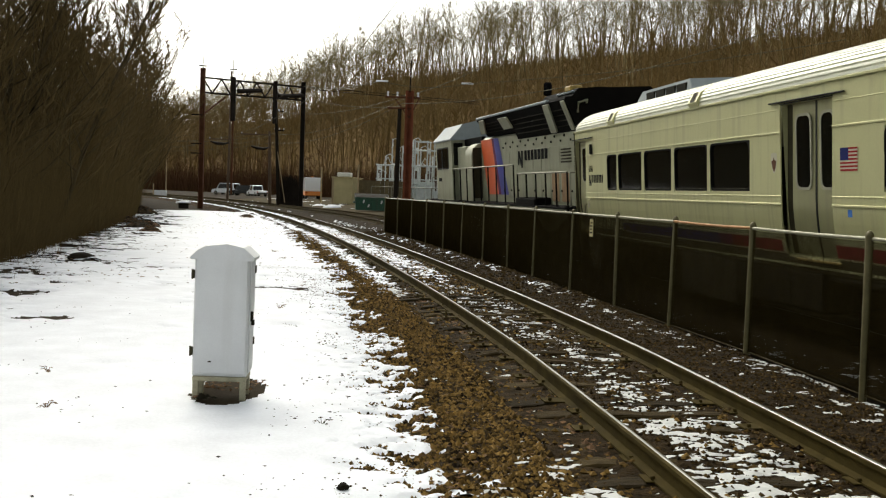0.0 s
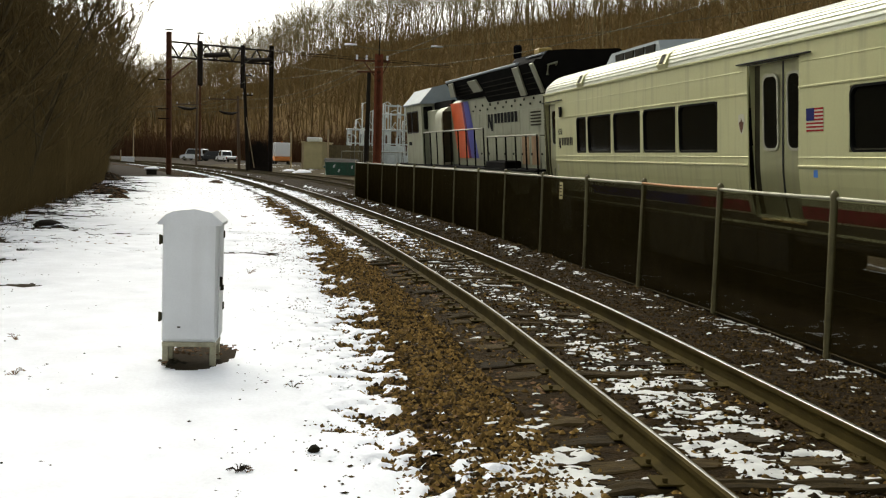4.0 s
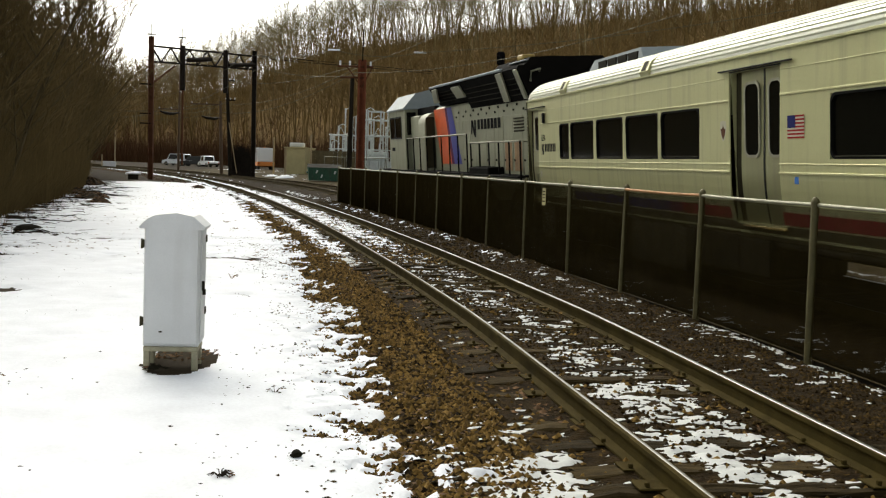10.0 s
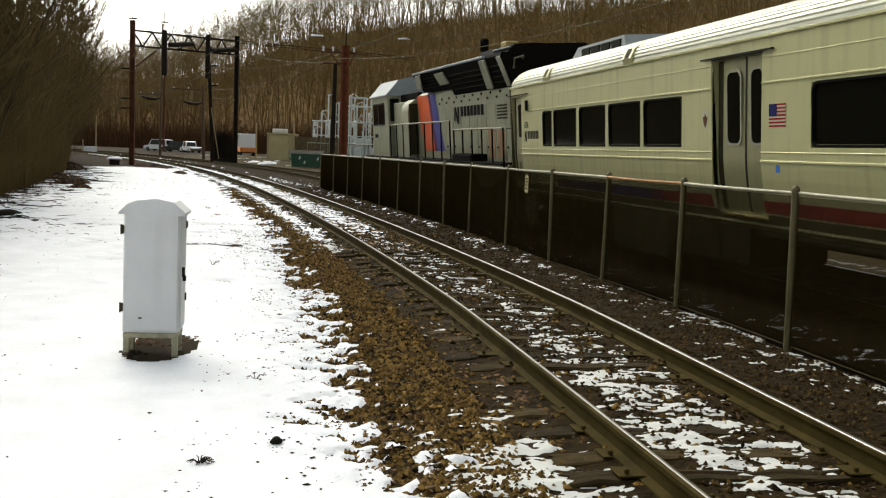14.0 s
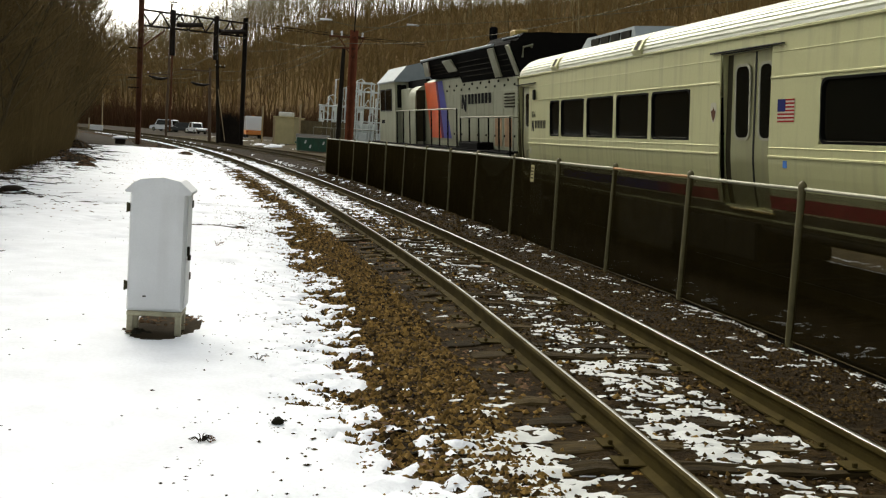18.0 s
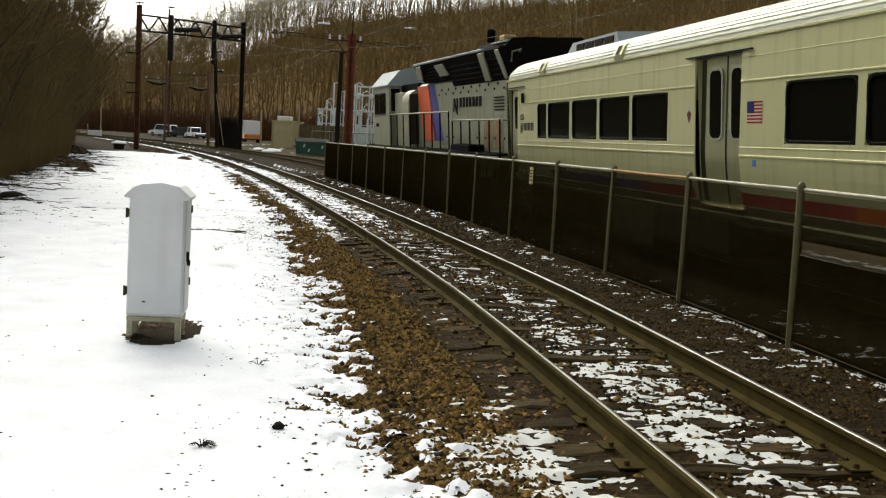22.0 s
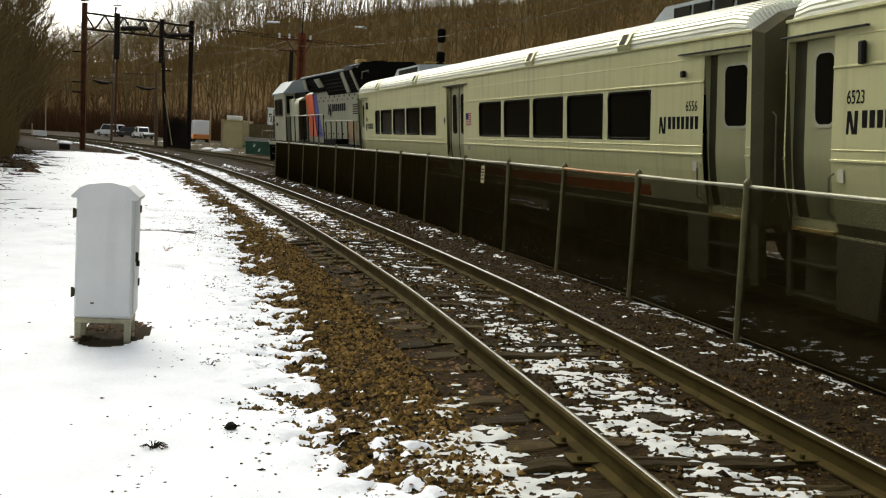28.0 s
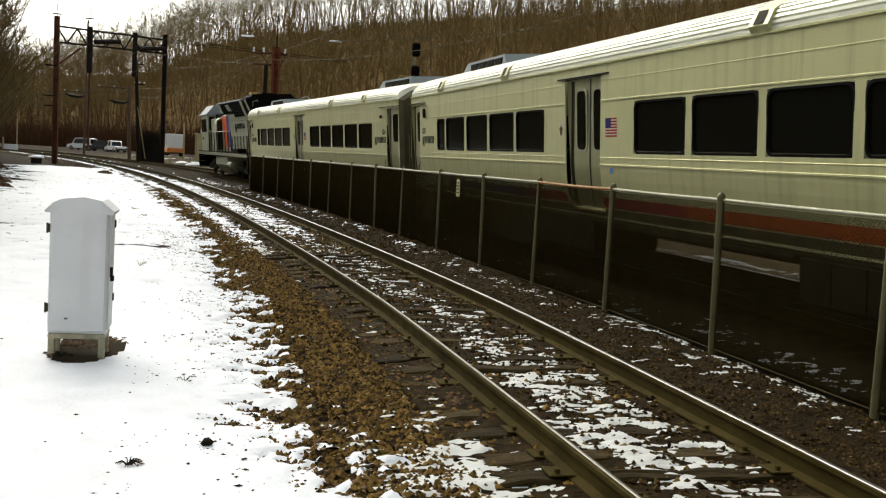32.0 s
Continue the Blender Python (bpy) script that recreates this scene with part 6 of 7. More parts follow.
slivers("undergrowth", 40000, along(13, 60, -9.8, -24, 1.4), (0.5, 4.2), 0.0055, TWIG, "dense brown leafless undergrowth at the edge of the woods", "undergrowth", 3)
slivers("undergrowth", 22000, along(15, 70, -9.6, -12.5, 1.0), (0.2, 1.8), 0.006, TWIG, "fuzzy brown brush along the foot of the woods", "undergrowth", 5, 1.2)
slivers("undergrowth", 30000, along(40, 160, -9.4, -26, 1.3), (1.0, 6.0), 0.011, TWIG, "dense brown leafless undergrowth at the edge of the woods", "undergrowth", 4)
def clumps(n_clump, s0, s1, o0, o1, radius):
    """Places gathered round a few random centres."""

    def f(g, n):
        cs, co, cr = g.uniform(s0, s1, n_clump), g.uniform(o0, o1, n_clump), radius * g.uniform(0.3, 1.3, n_clump)
        k = g.integers(n_clump, size=n)
        a, r = g.uniform(0, 6.28, n), g.uniform(0, 1, n)
        S, O = cs[k] + cr[k] * r * np.cos(a), co[k] + cr[k] * r * np.sin(a)
        u = np.maximum(0.0, S - 12) / 38
        rad = RAD + O - 1.6 * (1 - np.exp(-(u**1.2)))
        return CX + rad * np.cos(TH0 + S / RAD), CY + rad * np.sin(TH0 + S / RAD)

    return f


slivers("dead_brush", 14000, clumps(150, 24, 76, -11.2, -8.7, 0.6), (0.03, 0.18), 0.007, CREOSOTE, "dark clumps of dead brush poking through the snow", "brush", 16, 2.6)
slivers("dry_grass", 1300, along(15, 66, -8.3, -11.5, 0.6), (0.1, 0.6), 0.005, LEAF, "dry brown grass and brush poking through the snow", "grass", 6, 0.9)


def forest(name, n, seed, pick, size, label, material=FARBARK):
    """A wood of bare trees joined in one object, from a few grown shapes."""
    g = np.random.default_rng(seed)
    shapes = []
    r2 = random.Random(seed)
    for k in range(6):
        st, cr = grow(r2, 16, r2.uniform(0.1, 0.17), 13, 400, 0.5, 0.1, (4, 3, 3), 0.36, True)
        b = Build()
        b.add(st.v, st.f)
        b.add(cr.v, cr.f)
        V = np.array(b.v)
        quad = np.array([q for q in b.f if len(q) == 4])
        tri = np.array([q for q in b.f if len(q) == 3])
        shapes.append((V, quad, tri))
    X, Y = pick(g, n)
    verts, faces, base = [], [], 0
    for x, y, z in zip(X, Y, ground_z(X, Y)):
        V, quad, tri = shapes[g.integers(6)]
        a, sc = g.uniform(0, 6.28), g.uniform(*size)
        ca, sa_ = math.cos(a) * sc, math.sin(a) * sc
        W = np.stack([V[:, 0] * ca - V[:, 1] * sa_ + x, V[:, 0] * sa_ + V[:, 1] * ca + y, V[:, 2] * sc + z], -1)
        verts.append(W)
        faces += (quad + base).tolist() + (tri + base).tolist()
        base += len(V)
    me = bpy.data.meshes.new(name)
    me.from_pydata(np.concatenate(verts).tolist(), [], faces)
    me.materials.append(material)
    me.update()
    return tagged(new(name, me), label, "trees", kind="stuff")


def hillside(d0, d1, az0, az1, near=60, far=430):
    def f(g, n):
        X, Y = [], []
        while len(X) < n:
            az, r = np.radians(g.uniform(az0, az1, 4000)), np.sqrt(g.uniform(near**2, far**2, 4000))
            x, y = r * np.sin(az), r * np.cos(az)
            d = hill_depth(x, y)
            k = (d > d0) & (d < d1)
            X += x[k].tolist()
            Y += y[k].tolist()
        return np.array(X[:n]), np.array(Y[:n])

    return f


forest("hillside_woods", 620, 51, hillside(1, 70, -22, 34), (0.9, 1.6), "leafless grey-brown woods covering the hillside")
forest("ridge_woods", 900, 53, hillside(70, 150, -22, 34, 60, 560), (1.05, 1.85), "pale leafless woods along the ridge", HAZEBARK)
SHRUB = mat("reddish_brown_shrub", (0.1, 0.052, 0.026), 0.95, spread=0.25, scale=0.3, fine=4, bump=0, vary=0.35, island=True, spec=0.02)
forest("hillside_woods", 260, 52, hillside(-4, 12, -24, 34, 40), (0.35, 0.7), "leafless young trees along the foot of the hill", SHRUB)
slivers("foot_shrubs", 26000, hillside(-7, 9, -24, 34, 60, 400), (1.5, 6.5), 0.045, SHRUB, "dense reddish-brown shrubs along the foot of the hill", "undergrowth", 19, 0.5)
slivers("dry_grass", 12000, along(46, 150, -4.5, 13, 1.0), (0.04, 0.16), 0.02, LEAF, "low dry grass and weeds between the far tracks", "grass", 20, 1.2)
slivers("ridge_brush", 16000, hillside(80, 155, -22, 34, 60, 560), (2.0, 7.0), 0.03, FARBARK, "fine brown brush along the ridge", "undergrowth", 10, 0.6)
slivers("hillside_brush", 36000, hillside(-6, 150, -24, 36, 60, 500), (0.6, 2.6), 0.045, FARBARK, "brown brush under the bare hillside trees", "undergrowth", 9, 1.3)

# ---------------------------------------------------------------- the yard beyond the fence's end


def vehicle(at, paint, label, length, width, height, cab0, cab1, group="parked vehicles"):
    """A parked car or van: body, glasshouse, wheels, lamps, bumpers."""
    root = thing("parked_vehicle", at, label, "vehicle", group=group)
    h1 = height * 0.52
    L, Wd = length / 2, width / 2
    lower = [(-L, 0.35), (-L, h1 * 0.9), (-L * 0.92, h1), (L * 0.55, h1 * 0.98), (L * 0.94, h1 * 0.85), (L, 0.6), (L, 0.35)]
    part("body", Build().sweep([[(x, y, z) for y, z in lower] for x in (-Wd, Wd)]), paint, root)
    a, b = cab0 * L, cab1 * L
    up = [(a, h1), (a + 0.12, height * 0.96), (a + 0.3, height), (b - 0.55, height), (b, h1)]
    part("cab", Build().sweep([[(x * (0.94 if z > h1 else 1), y, z) for y, z in up] for x in (-Wd * 0.95, Wd * 0.95)]), paint, root)
    for sx in (-1, 1):
        v = [(sx * (Wd * 0.955), a + 0.15, h1 + 0.05), (sx * (Wd * 0.955), b - 0.2, h1 + 0.05), (sx * Wd * 0.905, b - 0.6, height * 0.95), (sx * Wd * 0.905, a + 0.3, height * 0.95)]
        part("side_window", Build().add(v, [(0, 1, 2, 3) if sx > 0 else (3, 2, 1, 0)]), TINTED, root, "dark side window")
        for y in (-L * 0.62, L * 0.62):
            w = part("wheel", Build().tube([(sx * (Wd - 0.2), y, 0.34), (sx * (Wd + 0.01), y, 0.34)], 0.34, 16), RUBBER, root, smooth=40)
            part("rim", Build().tube([(sx * (Wd + 0.011), y, 0.34), (sx * (Wd + 0.02), y, 0.34)], 0.2, 12), GALV, w)
        part("tail_lamp", Build().box((sx * (Wd - 0.12), -L - 0.01, h1 * 0.75), (0.16, 0.04, 0.26), 0.01), FLAGRED, root, "red tail lamp")
    v = [(-Wd * 0.8, a - 0.005, h1 + 0.06), (Wd * 0.8, a - 0.005, h1 + 0.06), (Wd * 0.74, a + 0.1, height * 0.92), (-Wd * 0.74, a + 0.1, height * 0.92)]
    part("rear_window", Build().add(v, [(0, 1, 2, 3)]), TINTED, root, "dark rear window")
    for d in (-1, 1):
        part("bumper", Build().box((0, d * (L + 0.03), 0.48), (width * 0.96, 0.12, 0.2), 0.04), CARGREY, root)
    return root


def on_ground(x, y, rz=0.0):
    return pose(x, y, float(ground_z(x, y)), 0, 0, rz)


vehicle(on_ground(-37.6, 176, 62), CARWHITE, "white van parked beside the far track", 4.9, 1.95, 2.0, -0.95, 0.55)
vehicle(on_ground(-33.9, 171.5, 70), CARBLACK, "dark sports utility vehicle parked in the yard", 4.6, 1.85, 1.7, -0.9, 0.45)
vehicle(on_ground(-30.6, 167, 30), CARWHITE, "white pickup with a dark cab parked in the yard", 4.8, 1.9, 1.8, -0.1, 0.6)

truck = thing("utility_truck", on_ground(-19.2, 148.7, 12), "white and orange utility truck standing in the yard", "truck")
part("box_body", Build().box((0, 0, 2.15), (2.4, 3.6, 2.0), 0.06), CARWHITE, truck)
part("lower_body", Build().box((0, 0, 0.85), (2.45, 4.2, 0.6), 0.04), SAFETYORANGE, truck, "orange lower body")
part("cab", Build().sweep([[(x, y, z) for y, z in ((1.9, 0.6), (3.9, 0.6), (3.9, 1.5), (3.4, 2.4), (1.9, 2.4))] for x in (-1.1, 1.1)]), CARWHITE, truck)
part("rear_door", Build().box((0, -1.82, 2.1), (2.0, 0.05, 1.7), 0.02), CARWHITE, truck)
part("beacon", Build().rod((0, 1.0, 3.15), (0, 1.0, 3.35), 0.12, 10), SAFETYORANGE, truck, "orange roof beacon")
for sx in (-1, 1):
    for y in (-1.2, 2.9):
        part("wheel", Build().tube([(sx * 0.85, y, 0.45), (sx * 1.2, y, 0.45)], 0.45, 16), RUBBER, truck, smooth=40)
    part("tail_lamp", Build().box((sx * 1.0, -2.12, 0.95), (0.2, 0.04, 0.16), 0.01), FLAGRED, truck, "red tail lamp")

shed = thing("equipment_building", on_ground(-11.5, 121.0, -8), "low beige equipment building with a flat roof", "building")
part("wall", Build().box((0, 0, 1.45), (2.4, 5.2, 3.1), 0.03), BEIGE, shed)
part("roof", Build().box((0, 0, 3.06), (2.6, 5.4, 0.12), 0.03), BEIGE, shed)
part("roof_unit", Build().box((-0.2, -0.6, 3.4), (1.6, 1.2, 0.5), 0.08), PORCELAIN, shed, "white rooftop unit")
part("corner_trim", Build().box((-1.1, -2.6, 1.5), (0.25, 0.06, 3.0), 0.01), PALEPOLE, shed)
screen = thing("timber_screen", on_ground(-7.4, 120.0, -6), "brown timber screen wall beside the building", "fence")
for k in range(11):
    part("board", Build().box((-2.5 + k * 0.52, 0, 1.4), (0.5, 0.05, 2.9), 0.01), SCREENWOOD, screen)
for z in (0.6, 2.1):
    part("rail", Build().box((0.1, 0.06, z), (5.6, 0.06, 0.12), 0.01), SCREENWOOD, screen)

for x, y, h in ((-14.6, 121, 4.3), (-9.9, 117, 4.6), (-45.6, 160, 2.0)):
    pp = thing("pale_post", on_ground(x, y), "slender pale post standing in the yard", "post", group="pale posts")
    part("shaft", Build().rod((0, 0, -0.2), (0, 0, h), 0.1, 8), PALEPOLE, pp)

skip = thing("waste_container", on_ground(-6.75, 95, 8), "dark green steel waste container with pale scrapes", "container")
part("tub", Build().sweep([[(x, y, z) for x, z in ((-1.45, 0.12), (1.45, 0.12), (1.55, 1.32), (-1.55, 1.32))] for y in (-0.8, 0.8)]), GREENSKIP, skip)
for x in (-1.1, -0.55, 0, 0.55, 1.1):
    part("side_rib", Build().box((x, -0.83, 0.72), (0.09, 0.08, 1.15), 0.01), GREENSKIP, skip)
part("lid", Build().sweep([[(x, y, z) for y, z in ((-0.85, 1.32), (0.85, 1.32), (0.85, 1.62), (0.7, 1.66))] for x in (-1.55, 1.55)]), CARDARK, skip, "black lid")
for x in (-1.6, 1.6):
    part("lift_pocket", Build().box((x, 0, 0.85), (0.12, 1.0, 0.18), 0.02), GREENSKIP, skip)
for k, (x, z) in enumerate(((-0.75, 0.95), (-0.3, 0.55), (0.9, 0.9))):
    part("scrape", Build().box((x, -0.812, z), (0.14, 0.012, 0.3), 0.0, 0, 0, 20), PORCELAIN, skip, "pale scrape in the paint")

# substation: frames, bus tubes, insulator stacks, switch gear
sub = thing("substation", on_ground(-4.7, 131, -6), "electrical substation of pale steel frames, tubes and insulators", "substation")


def stack(x, y, z, n, parent):
    path, rad = [], []
    for k in range(n):
        for dz, rr in ((0, 0.05), (0.03, 0.13), (0.09, 0.1), (0.12, 0.05)):
            path.append((x, y, z + k * 0.13 + dz))
            rad.append(rr)
    return part("insulator_stack", Build().tube(path, rad, 8), PORCELAIN, parent)


for i, x in enumerate((-4.0, -2.4, -0.8, 0.8, 2.4, 3.8)):
    tall = (5.0, 5.0, 7.4, 8.2, 8.2, 7.0)[i]
    for y in (0.0, 3.0):
        part("frame_post", Build().box((x, y, tall / 2), (0.16, 0.16, tall), 0.01), SUBGREY, sub)
    for z in (2.6, 4.4, 6.6):
        if z < tall:
            part("cross_tube", Build().rod((x, -0.3, z), (x, 3.3, z), 0.06, 8), SUBGREY, sub)
            for y in (0.5, 1.5, 2.5):
                stack(x, y, z + 0.05, 5, sub)
for z, x0, x1 in ((5.0, -4.2, 4.0), (4.95, -4.2, 4.0), (7.0, -0.9, 4.0), (8.1, 0.7, 2.6), (3.2, -4.2, 3.8), (2.2, -4.2, 3.8)):
    for y in (0.0, 1.5, 3.0):
        part("bus_tube", Build().rod((x0, y, z), (x1, y, z), 0.05, 8), SUBGREY, sub)
for k in range(14):
    x, y, h = -4.0 + k * 0.6, 1.0 + (k % 3) * 1.6, 3.0 + (k * 7 % 5) * 1.1
    part("support_post", Build().rod((x, y, 0), (x, y, h), 0.09, 8), SUBGREY, sub)
    stack(x, y, h, 7 + k % 3, sub)
    part("jumper_bar", Build().tube([(x, y, h + 1.0), (x + 0.5, y + 0.4, h + 1.3), (x + 1.0, y, h + 0.9)], 0.05, 6), SUBGREY, sub)
for k, x in enumerate((-3.2, -1.6, 0.0, 1.6, 3.1)):
    part("switch_arm", Build().rod((x, 0, 5.1), (x + 0.5, 0, 6.0), 0.05, 6).rod((x + 0.5, 0, 6.0), (x + 0.9, 0, 5.2), 0.04, 6), SUBGREY, sub)
    part("switch_cabinet", Build().box((x, 1.0, 0.9), (1.0, 0.9, 1.8), 0.03), SUBGREY, sub)
tr = part("transformer", Build().box((1.6, 4.6, 1.6), (2.6, 1.8, 2.8), 0.06), SUBGREY, sub)
for k in range(8):
    part("cooling_fin", Build().box((0.5 + k * 0.3, 3.6, 1.5), (0.05, 0.35, 2.1), 0.01), SUBGREY, tr)
yf = thing("yard_fence", on_ground(-2.5, 112, 0), "pale chain-link yard fence before the substation", "fence")
for k in range(7):
    part("post", Build().rod((-5.5 + k * 2.2, 0, -0.1), (-5.5 + k * 2.2, 0, 2.2), 0.05, 8), GALV, yf)
part("top_rail", Build().rod((-5.5, 0, 2.2), (7.7, 0, 2.2), 0.04, 8), GALV, yf)

box2 = thing("track_box", on_ground(-45.5, 163.5, 10), "small pale equipment box beside the far track", "cabinet")
part("body", Build().box((0, 0, 0.45), (2.0, 0.8, 0.8), 0.05), WHITEPAINT, box2)
part("lid", Build().box((0, 0, 0.9), (2.1, 0.9, 0.1), 0.03), WHITEPAINT, box2)

# dark, ivied mound beside the poles, and a heap of ploughed snow


def mound(radius):
    def f(g, n):
        a, r = g.uniform(0, 6.28, n), radius * np.sqrt(g.uniform(0, 1, n))
        return -17.0 + r * np.cos(a), 112.0 + r * np.sin(a)

    return f


for rad_, low_, high_, seed_ in ((1.35, 0.5, 1.7, 13), (1.05, 1.2, 2.8, 14), (0.7, 2.0, 3.7, 15)):
    slivers("ivied_brush", 1100, mound(rad_), (low_, high_), 0.05, DARKSTEEL, "dark tangled brush mound beside the line poles", "bush", seed_, 0.22)


def heap(x, y, r, h, seed, label="small heap of ploughed snow in the yard"):
    b = Build()
    g = random.Random(seed)
    rings = []
    for k in range(5):
        u = k / 4
        rings.append([(x + r * (1 - u * 0.92) * (1 + 0.25 * g.uniform(-1, 1)) * math.cos(a), y + 0.6 * r * (1 - u * 0.92) * (1 + 0.2 * g.uniform(-1, 1)) * math.sin(a), float(ground_z(x, y)) - 0.05 + h * math.sin(u * 1.57)) for a in [j * math.pi / 7 for j in range(14)]])
    b.sweep(rings)
    return tagged(part("snow_heap", b, SNOW, smooth=80), label, "snow heap", group="snow heaps")


heap(-11.5, 106, 1.2, 0.4, 1)
heap(-13.6, 112, 0.9, 0.25, 2)
heap(-4.3, 98, 0.7, 0.3, 4)

# ---------------------------------------------------------------- small things on the snow


def tuft(x, y, n, size, seed, material, label, rise=0.6, name="dead_weed", cat="plant"):
    g = random.Random(seed)
    z = float(ground_z(x, y)) + 0.045
    root = thing(name, pose(x, y, z), label, cat, group="dead weeds in the snow")
    for k in range(n):
        a, t = g.uniform(0, 6.28), g.uniform(0.3, 1.0)
        ln = size * g.uniform(0.5, 1.1)
        e = Vector((math.cos(a) * t, math.sin(a) * t, g.uniform(0.04, rise))).normalized() * ln
        part("stem", Build().tube([(0.15 * e.x, 0.15 * e.y, 0), e * 0.5 + Vector((0, 0, 0.02)), e], [0.004, 0.003, 0.0015], 4), material, root)
        if g.random() < 0.6:
            q = e * 0.8
            part("leaf", Build().add([q, q + Vector((0.014, 0.005, 0.005)), q + Vector((0.024, 0.017, 0.0)), q + Vector((0.005, 0.017, 0.007))], [(0, 1, 2, 3)]), LEAF, root)
    return root


tuft(-0.94, 8.45, 5, 0.09, 1, CARGREY, "grey dead weed stems poking from the snow")
tuft(-0.99, 6.13, 22, 0.1, 2, CREOSOTE, "broken dark twigs and leaves lying flat on the snow", 0.12)
tuft(-2.57, 16.3, 9, 0.13, 3, LEAF, "withered brown weed clump in thin snow")
tuft(-5.0, 30.5, 14, 0.14, 4, LEAF, "withered brown brush clump at the snow's edge", 0.2)
tuft(-4.35, 28.0, 12, 0.12, 5, LEAF, "withered brown brush clump at the snow's edge", 0.2)
tuft(-3.9, 10.2, 7, 0.11, 6, LEAF, "broken brown twigs lying on the snow")
tuft(-3.3, 8.6, 7, 0.1, 7, LEAF, "broken brown twigs lying on the snow")
log = thing("fallen_log", pose(-9.08, 25.9, float(ground_z(-9.08, 25.9)) - 0.01, 0, 2, 68), "dark rotten fallen log half sunk in the snow", "log")
part("trunk", Build().tube([(-0.5, 0.1, 0.0), (-0.42, 0.02, 0.05), (-0.1, -0.03, 0.07), (0.2, 0.05, 0.06), (0.45, 0.0, 0.02)], [0.05, 0.1, 0.11, 0.09, 0.04], 9), CREOSOTE, log, smooth=50)
part("bark_slab", Build().tube([(-0.3, 0.3, 0.0), (0.0, 0.24, 0.03), (0.3, 0.26, 0.0)], [0.05, 0.1, 0.04], 7), CREOSOTE, log, smooth=50)
part("branch", Build().tube([(0.42, 0, 0.03), (0.65, 0.06, 0.04), (1.1, 0.0, 0.02)], [0.04, 0.03, 0.012], 6), CREOSOTE, log, smooth=50)


def leaf_mound(x, y, w, d, h, rz, seed):
    """Blown leaves and soil in a low uneven heap."""
    g = random.Random(seed)
    root = thing("leaf_mound", pose(x, y, float(ground_z(x, y)) - 0.02, 0, 0, rz), "low brown mound of dead leaves and brush in the snow", "leaf mound", group="leaf mounds")
    rings = []
    for k in range(7):
        u = k / 6
        rings.append([(0.5 * w * (1 - u * 0.95) * (1 + g.uniform(-0.22, 0.22)) * math.cos(a), 0.5 * d * (1 - u * 0.95) * (1 + g.uniform(-0.22, 0.22)) * math.sin(a), h * math.sin(u * 1.57) * (1 + g.uniform(-0.25, 0.2))) for a in [j * math.pi / 11 for j in range(22)]])
    part("soil", Build().sweep(rings), DIRT, root)
    leaves = Build()
    for k in range(260):
        a, u = g.uniform(0, 6.28), math.sqrt(g.random())
        c = Vector((0.52 * w * u * math.cos(a), 0.52 * d * u * math.sin(a), h * math.sin((1 - u) * 1.57) + 0.02))
        e, n = Vector((g.uniform(-1, 1), g.uniform(-1, 1), g.uniform(-0.3, 0.6))) * 0.07, Vector((g.uniform(-1, 1), g.uniform(-1, 1), g.uniform(-0.3, 0.6))) * 0.05
        leaves.add([c - e, c + n, c + e, c - n], [(0, 1, 2, 3)])
    tagged(part("leaves", leaves, LEAF, root, "dry brown leaves"), kind="stuff")


for k, (x, y, w, d, h, rz) in enumerate(((-13.5, 46.0, 1.6, 4.2, 0.3, 16), (-11.9, 41.5, 0.9, 2.2, 0.2, 18), (-15.6, 50.5, 1.4, 3.0, 0.3, 15), (-19.3, 65.5, 1.8, 5.0, 0.45, 16), (-21.4, 70.5, 1.6, 4.5, 0.5, 14), (-14.6, 43.0, 0.8, 1.6, 0.2, 20), (-12.7, 66.0, 1.1, 4.5, 0.2, 14), (-6.5, 43.4, 0.6, 2.6, 0.12, 10), (-17.2, 80.4, 1.6, 9.0, 0.25, 14))):
    leaf_mound(x, y, w, d, h, rz, 30 + k)


def fallen_twigs(n, s_range, o_range, length, thick, seed, label):
    """Crooked dead twigs lying across the snow."""
    g = random.Random(seed)
    b = Build()
    for k in range(n):
        p = line1(g.uniform(*s_range), g.uniform(*o_range))
        a, ln, r = g.uniform(-0.9, 0.9) + (3.14 if g.random() < 0.5 else 0), g.uniform(*length), g.uniform(*thick)
        path = []
        for j in range(5):
            path.append((p.x, p.y, float(ground_z(p.x, p.y)) + 0.045 + g.uniform(0.0, 0.05)))
            a += g.uniform(-0.5, 0.5)
            p = p + Vector((math.cos(a), math.sin(a), 0)) * (ln / 4)
        b.tube(path, [r, r, r * 0.8, r * 0.6, r * 0.3], 3)
    return tagged(part("fallen_twigs", b, CREOSOTE), label, "twigs", kind="stuff")


fallen_twigs(190, (26, 62), (-10.6, -7.6), (0.3, 1.3), (0.006, 0.016), 71, "dark dead twigs lying on the snow along the thicket")
fallen_twigs(36, (22, 46), (-9.0, -6.6), (0.2, 0.6), (0.004, 0.009), 72, "thin dead twigs scattered on the snow")
fallen_twigs(50, (45, 80), (-10.0, -7.4), (0.6, 2.0), (0.012, 0.028), 73, "dark dead branches lying at the foot of the thicket")

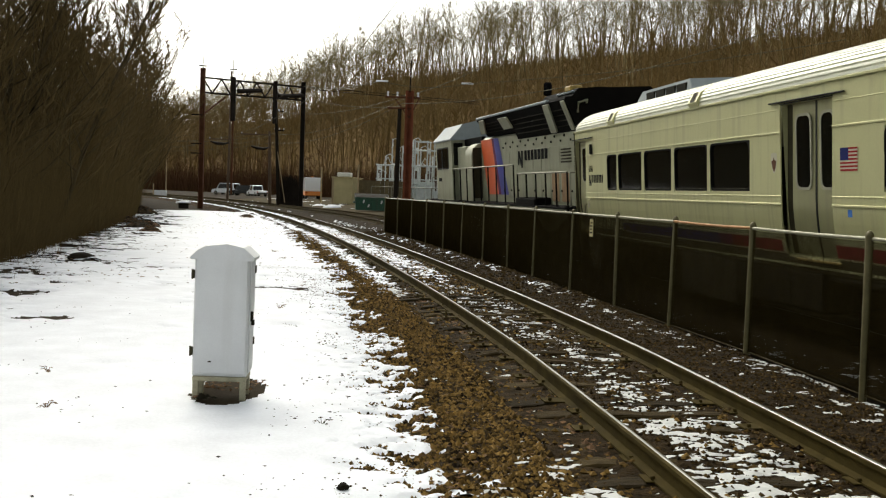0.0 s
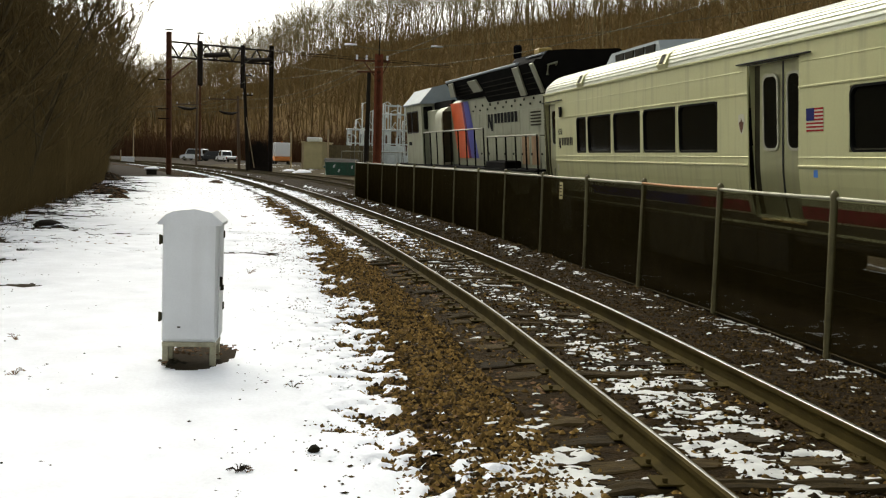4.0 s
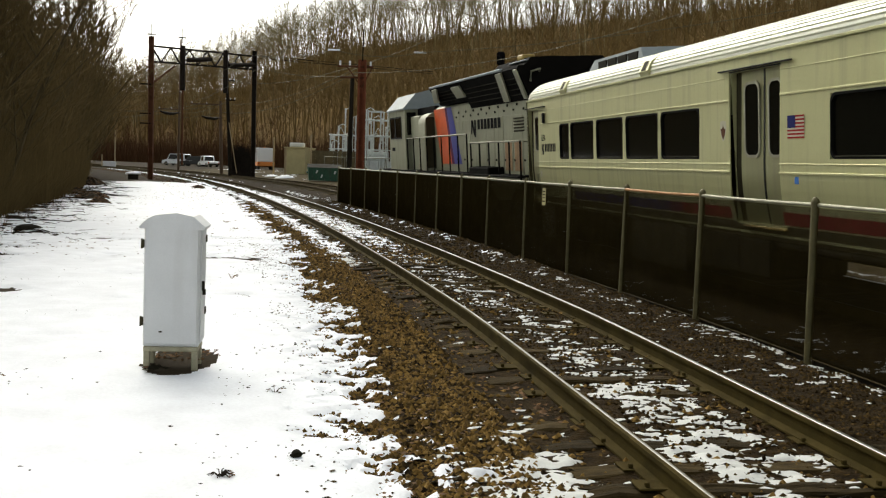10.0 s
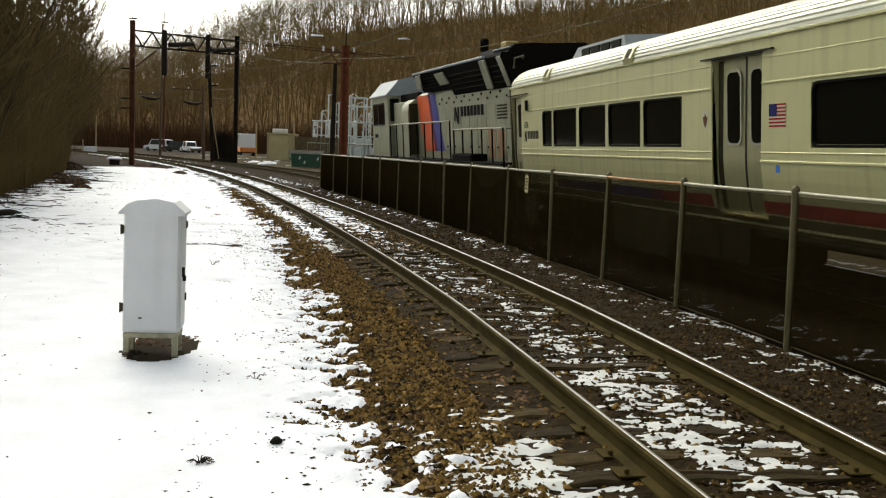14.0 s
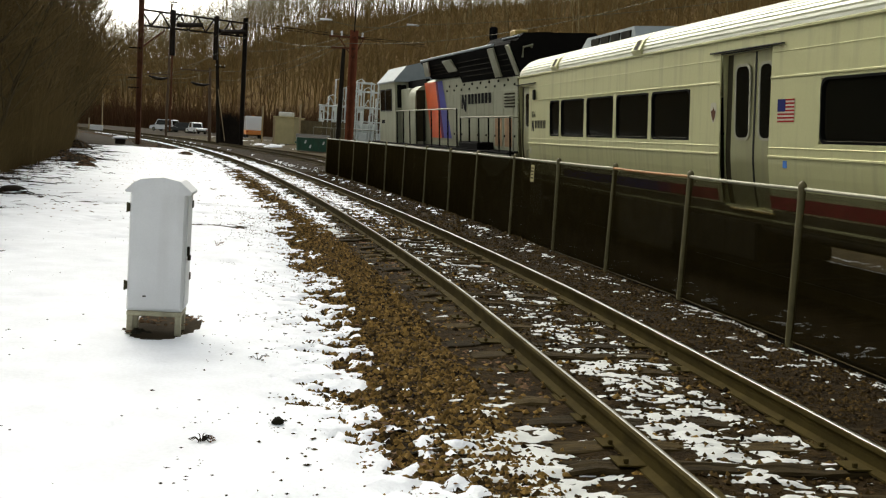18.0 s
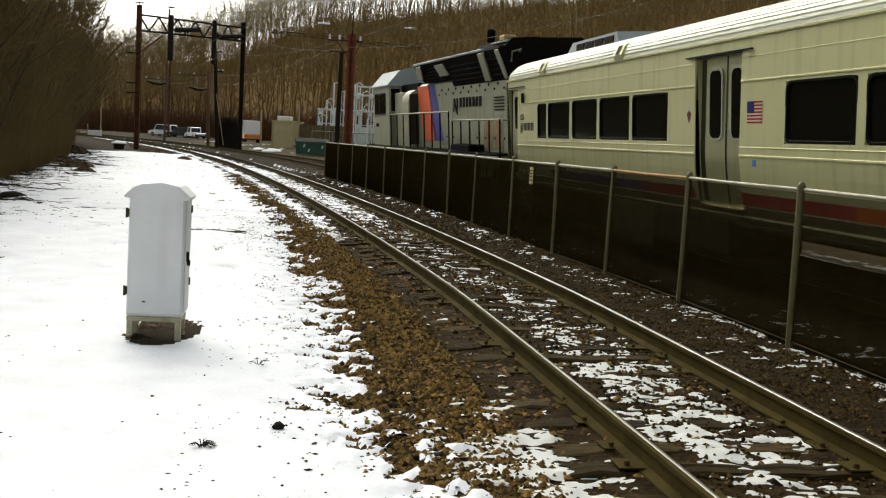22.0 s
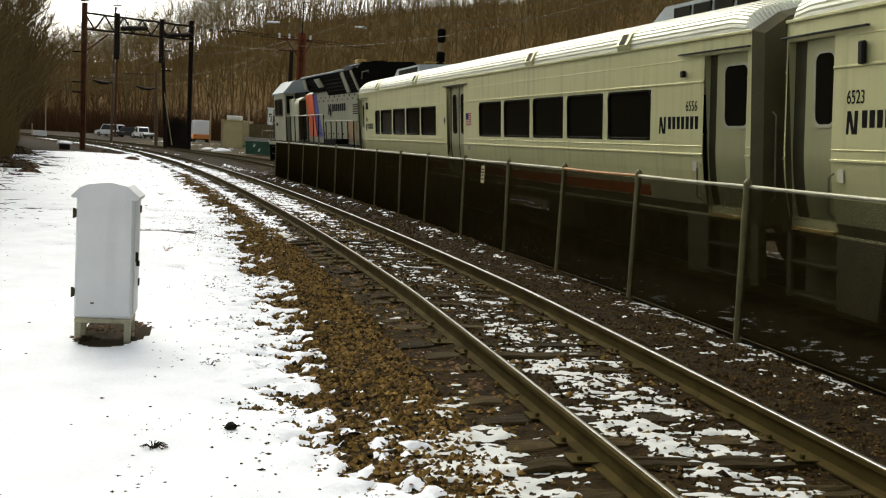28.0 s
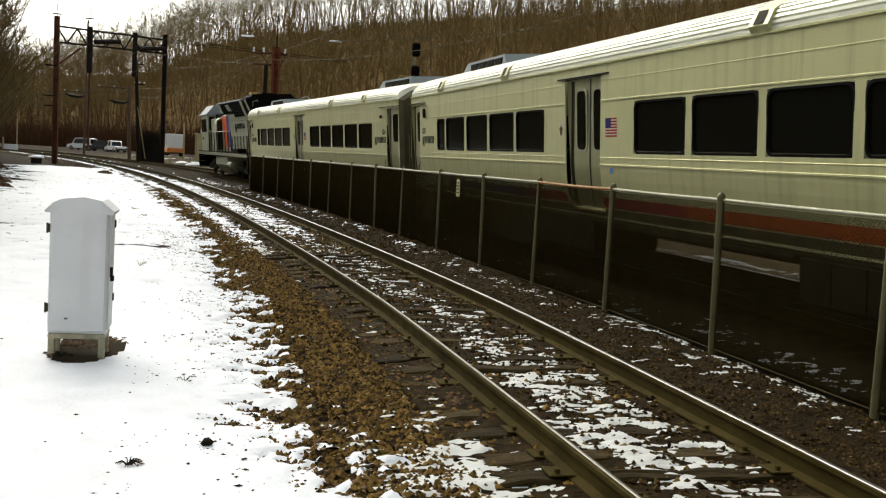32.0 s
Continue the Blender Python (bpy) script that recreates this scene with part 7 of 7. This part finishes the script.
relay = thing("equipment_box", on_ground(-21.4, 83.9, 15), "small dark lineside box capped with snow", "cabinet")
part("body", Build().box((0, 0, 0.2), (0.8, 0.6, 0.42), 0.03), DARKSTEEL, relay)
part("snow_cap", Build().sweep([[(0.62 * w * math.cos(a), 0.48 * w * math.sin(a), z) for a in [j * math.pi / 8 for j in range(16)]] for w, z in ((0.85, 0.4), (1.0, 0.45), (0.9, 0.53), (0.5, 0.6), (0.1, 0.62))]), SNOW, relay, "rounded cap of snow", smooth=60)

g = random.Random(4)
rk = Build().sweep([[(0.045 * w * math.cos(a) * g.uniform(0.8, 1.15), 0.032 * w * math.sin(a) * g.uniform(0.8, 1.15), z + g.uniform(-0.004, 0.004)) for a in [k * 0.785 for k in range(8)]] for w, z in ((0.8, -0.02), (1.0, -0.005), (0.85, 0.014), (0.45, 0.024))])
rock = tagged(part("loose_stone", rk, CARDARK, at=pose(-0.58, 6.61, float(ground_z(-0.58, 6.61)) + 0.065, 0, 0, 30)), "dark loose stone lying on the snow", "stone")


def scatter(name, n, s_range, o_range, size, material, label, category, seed, flat=0.25, lift=0.05, sparse=0.47, grain=0.8):
    g = np.random.default_rng(seed)
    S, O = g.uniform(*s_range, n), g.uniform(*o_range, n)
    keep = fbm(S * grain, O * grain, seed, 3) > sparse
    S, O = S[keep], O[keep]
    n = len(S)
    u = np.maximum(0.0, S - 12) / 38
    rad = RAD + O - 1.6 * (1 - np.exp(-(u**1.2)))
    X, Y = CX + rad * np.cos(TH0 + S / RAD), CY + rad * np.sin(TH0 + S / RAD)
    base = np.array(ico)
    V = base[None] * g.uniform(0.5, 1.4, (n, 6, 1)) * (size * g.uniform(0.35, 1.3, (n, 1, 1))) * np.array([1, 1, flat])
    V[..., 0] *= g.uniform(0.7, 1.5, (n, 1))
    V += np.stack([X, Y, ground_z(X, Y) + lift], -1)[:, None]
    F = (np.array(icf)[None] + 6 * np.arange(n)[:, None, None]).reshape(-1, 3)
    me = bpy.data.meshes.new(name)
    me.from_pydata(V.reshape(-1, 3).tolist(), [], F.tolist())
    me.materials.append(material)
    me.update()
    return tagged(new(name, me), label, category, kind="stuff")


scatter("leaf_scraps", 1500, (5, 24), (-9, -2.2), 0.012, CREOSOTE, "scraps of dead leaves and soil on the snow", "leaves", 61, 0.4, 0.06, 0.62, 1.6)
scatter("leaf_scraps", 2000, (5, 26), (-3.6, -2.1), 0.013, CREOSOTE, "dark scraps of soil scattered on the snow near the ballast", "leaves", 64, 0.4, 0.06, 0.55, 2.0)
scatter("leaf_scraps", 1500, (20, 60), (-11, -1.8), 0.035, LEAF, "scraps of dead leaves and soil on the snow", "leaves", 62)
scatter("stray_stones", 1100, (5, 24), (-3.1, -2.0), 0.013, DARKSTONE, "stray stones at the edge of the snow", "stones", 63, 0.6)

# leaves and clips gathered along the rail feet
for off in (-0.93, -0.57, 0.57, 0.93):
    scatter("rail_side_litter", 900, (4, 26), (off - 0.07, off + 0.07), 0.04, LEAF, "dead leaves and rusty scraps gathered along the rails", "leaves", 80 + int(off * 10), 0.4, 0.10)

LEAFS, LEAFO = 10.25, -3.97
# dead leaves blown in among the ballast
scatter("ballast_leaves", 5200, (4, 22), (-2.5, 2.3), 0.02, LEAF, "orange-brown dead leaves among the ballast stones", "leaves", 71, 0.35, 0.105)
scatter("wet_leaves", 420, (LEAFS - 0.5, LEAFS + 0.5), (LEAFO - 0.3, LEAFO + 0.36), 0.03, CARDARK, "wet dark leaves on the bare soil round the cabinet", "leaves", 90, 0.5, 0.05)
scatter("wet_leaves", 160, (LEAFS - 0.5, LEAFS + 0.5), (LEAFO - 0.3, LEAFO + 0.36), 0.025, LEAF, "wet brown leaves on the bare soil round the cabinet", "leaves", 91, 0.5, 0.055)

# ---------------------------------------------------------------- the train and its run
TRAVEL = [(0, 12.92), (19.8, 12.92), (20.5, 13.03), (21, 13.20), (21.5, 13.41), (22, 13.67), (22.5, 14.05), (23, 14.49), (23.5, 15.03), (24, 15.64), (24.5, 16.38), (25, 17.22), (25.5, 18.19),
          (26, 19.25), (26.5, 20.44), (27, 21.75), (27.5, 23.17), (28, 24.75), (28.5, 26.42), (29, 28.19), (29.5, 30.10), (30, 32.12), (30.5, 34.25), (31, 36.45), (31.5, 38.85), (32, 41.35)]
PITCH = 25.35 * K - 0.25


def on_track(s, reach):
    """The pose of a vehicle whose two bogies stand reach metres before and behind s."""
    a, b = line2(s - reach), line2(s + reach)
    d = b - a
    return Matrix.Translation((a + b) / 2) @ pose(0, 0, 0, 0, 0, math.degrees(math.atan2(-d.x, d.y))) @ pose(0, 0, 0, 0, -CANT * cant(s), 0)


TRAIN = []
TRAIN.append((*passenger_car("6556", "grey ribbed-roof passenger car with dark windows behind the locomotive"), 0.0, 8.9))
TRAIN.append((*passenger_car("6523", "grey ribbed-roof passenger car with dark windows, second in the train"), -PITCH, 8.9))
TRAIN.append((*locomotive(), FRONT + 0.35 + 9.1, 5.2))


def motions():
    """The standing train pulls away and gathers speed."""
    ts, ss = [r[0] for r in TRAVEL], [r[1] for r in TRAVEL]
    for root, wheels, ahead, reach in TRAIN:
        walk(root, [(t, on_track(s + ahead, reach)) for t, s in TRAVEL])
        for w, at, r in wheels:
            rows = [(0.0, Matrix.Translation(at))]
            t = 19.8
            while t < 32.001:
                turn = -math.degrees((float(np.interp(t, ts, ss)) - ss[0]) / r)
                rows.append((round(t, 2), Matrix.Translation(at) @ pose(0, 0, 0, turn, 0, 0)))
                t += 0.1
            walk(w, rows)


motions()
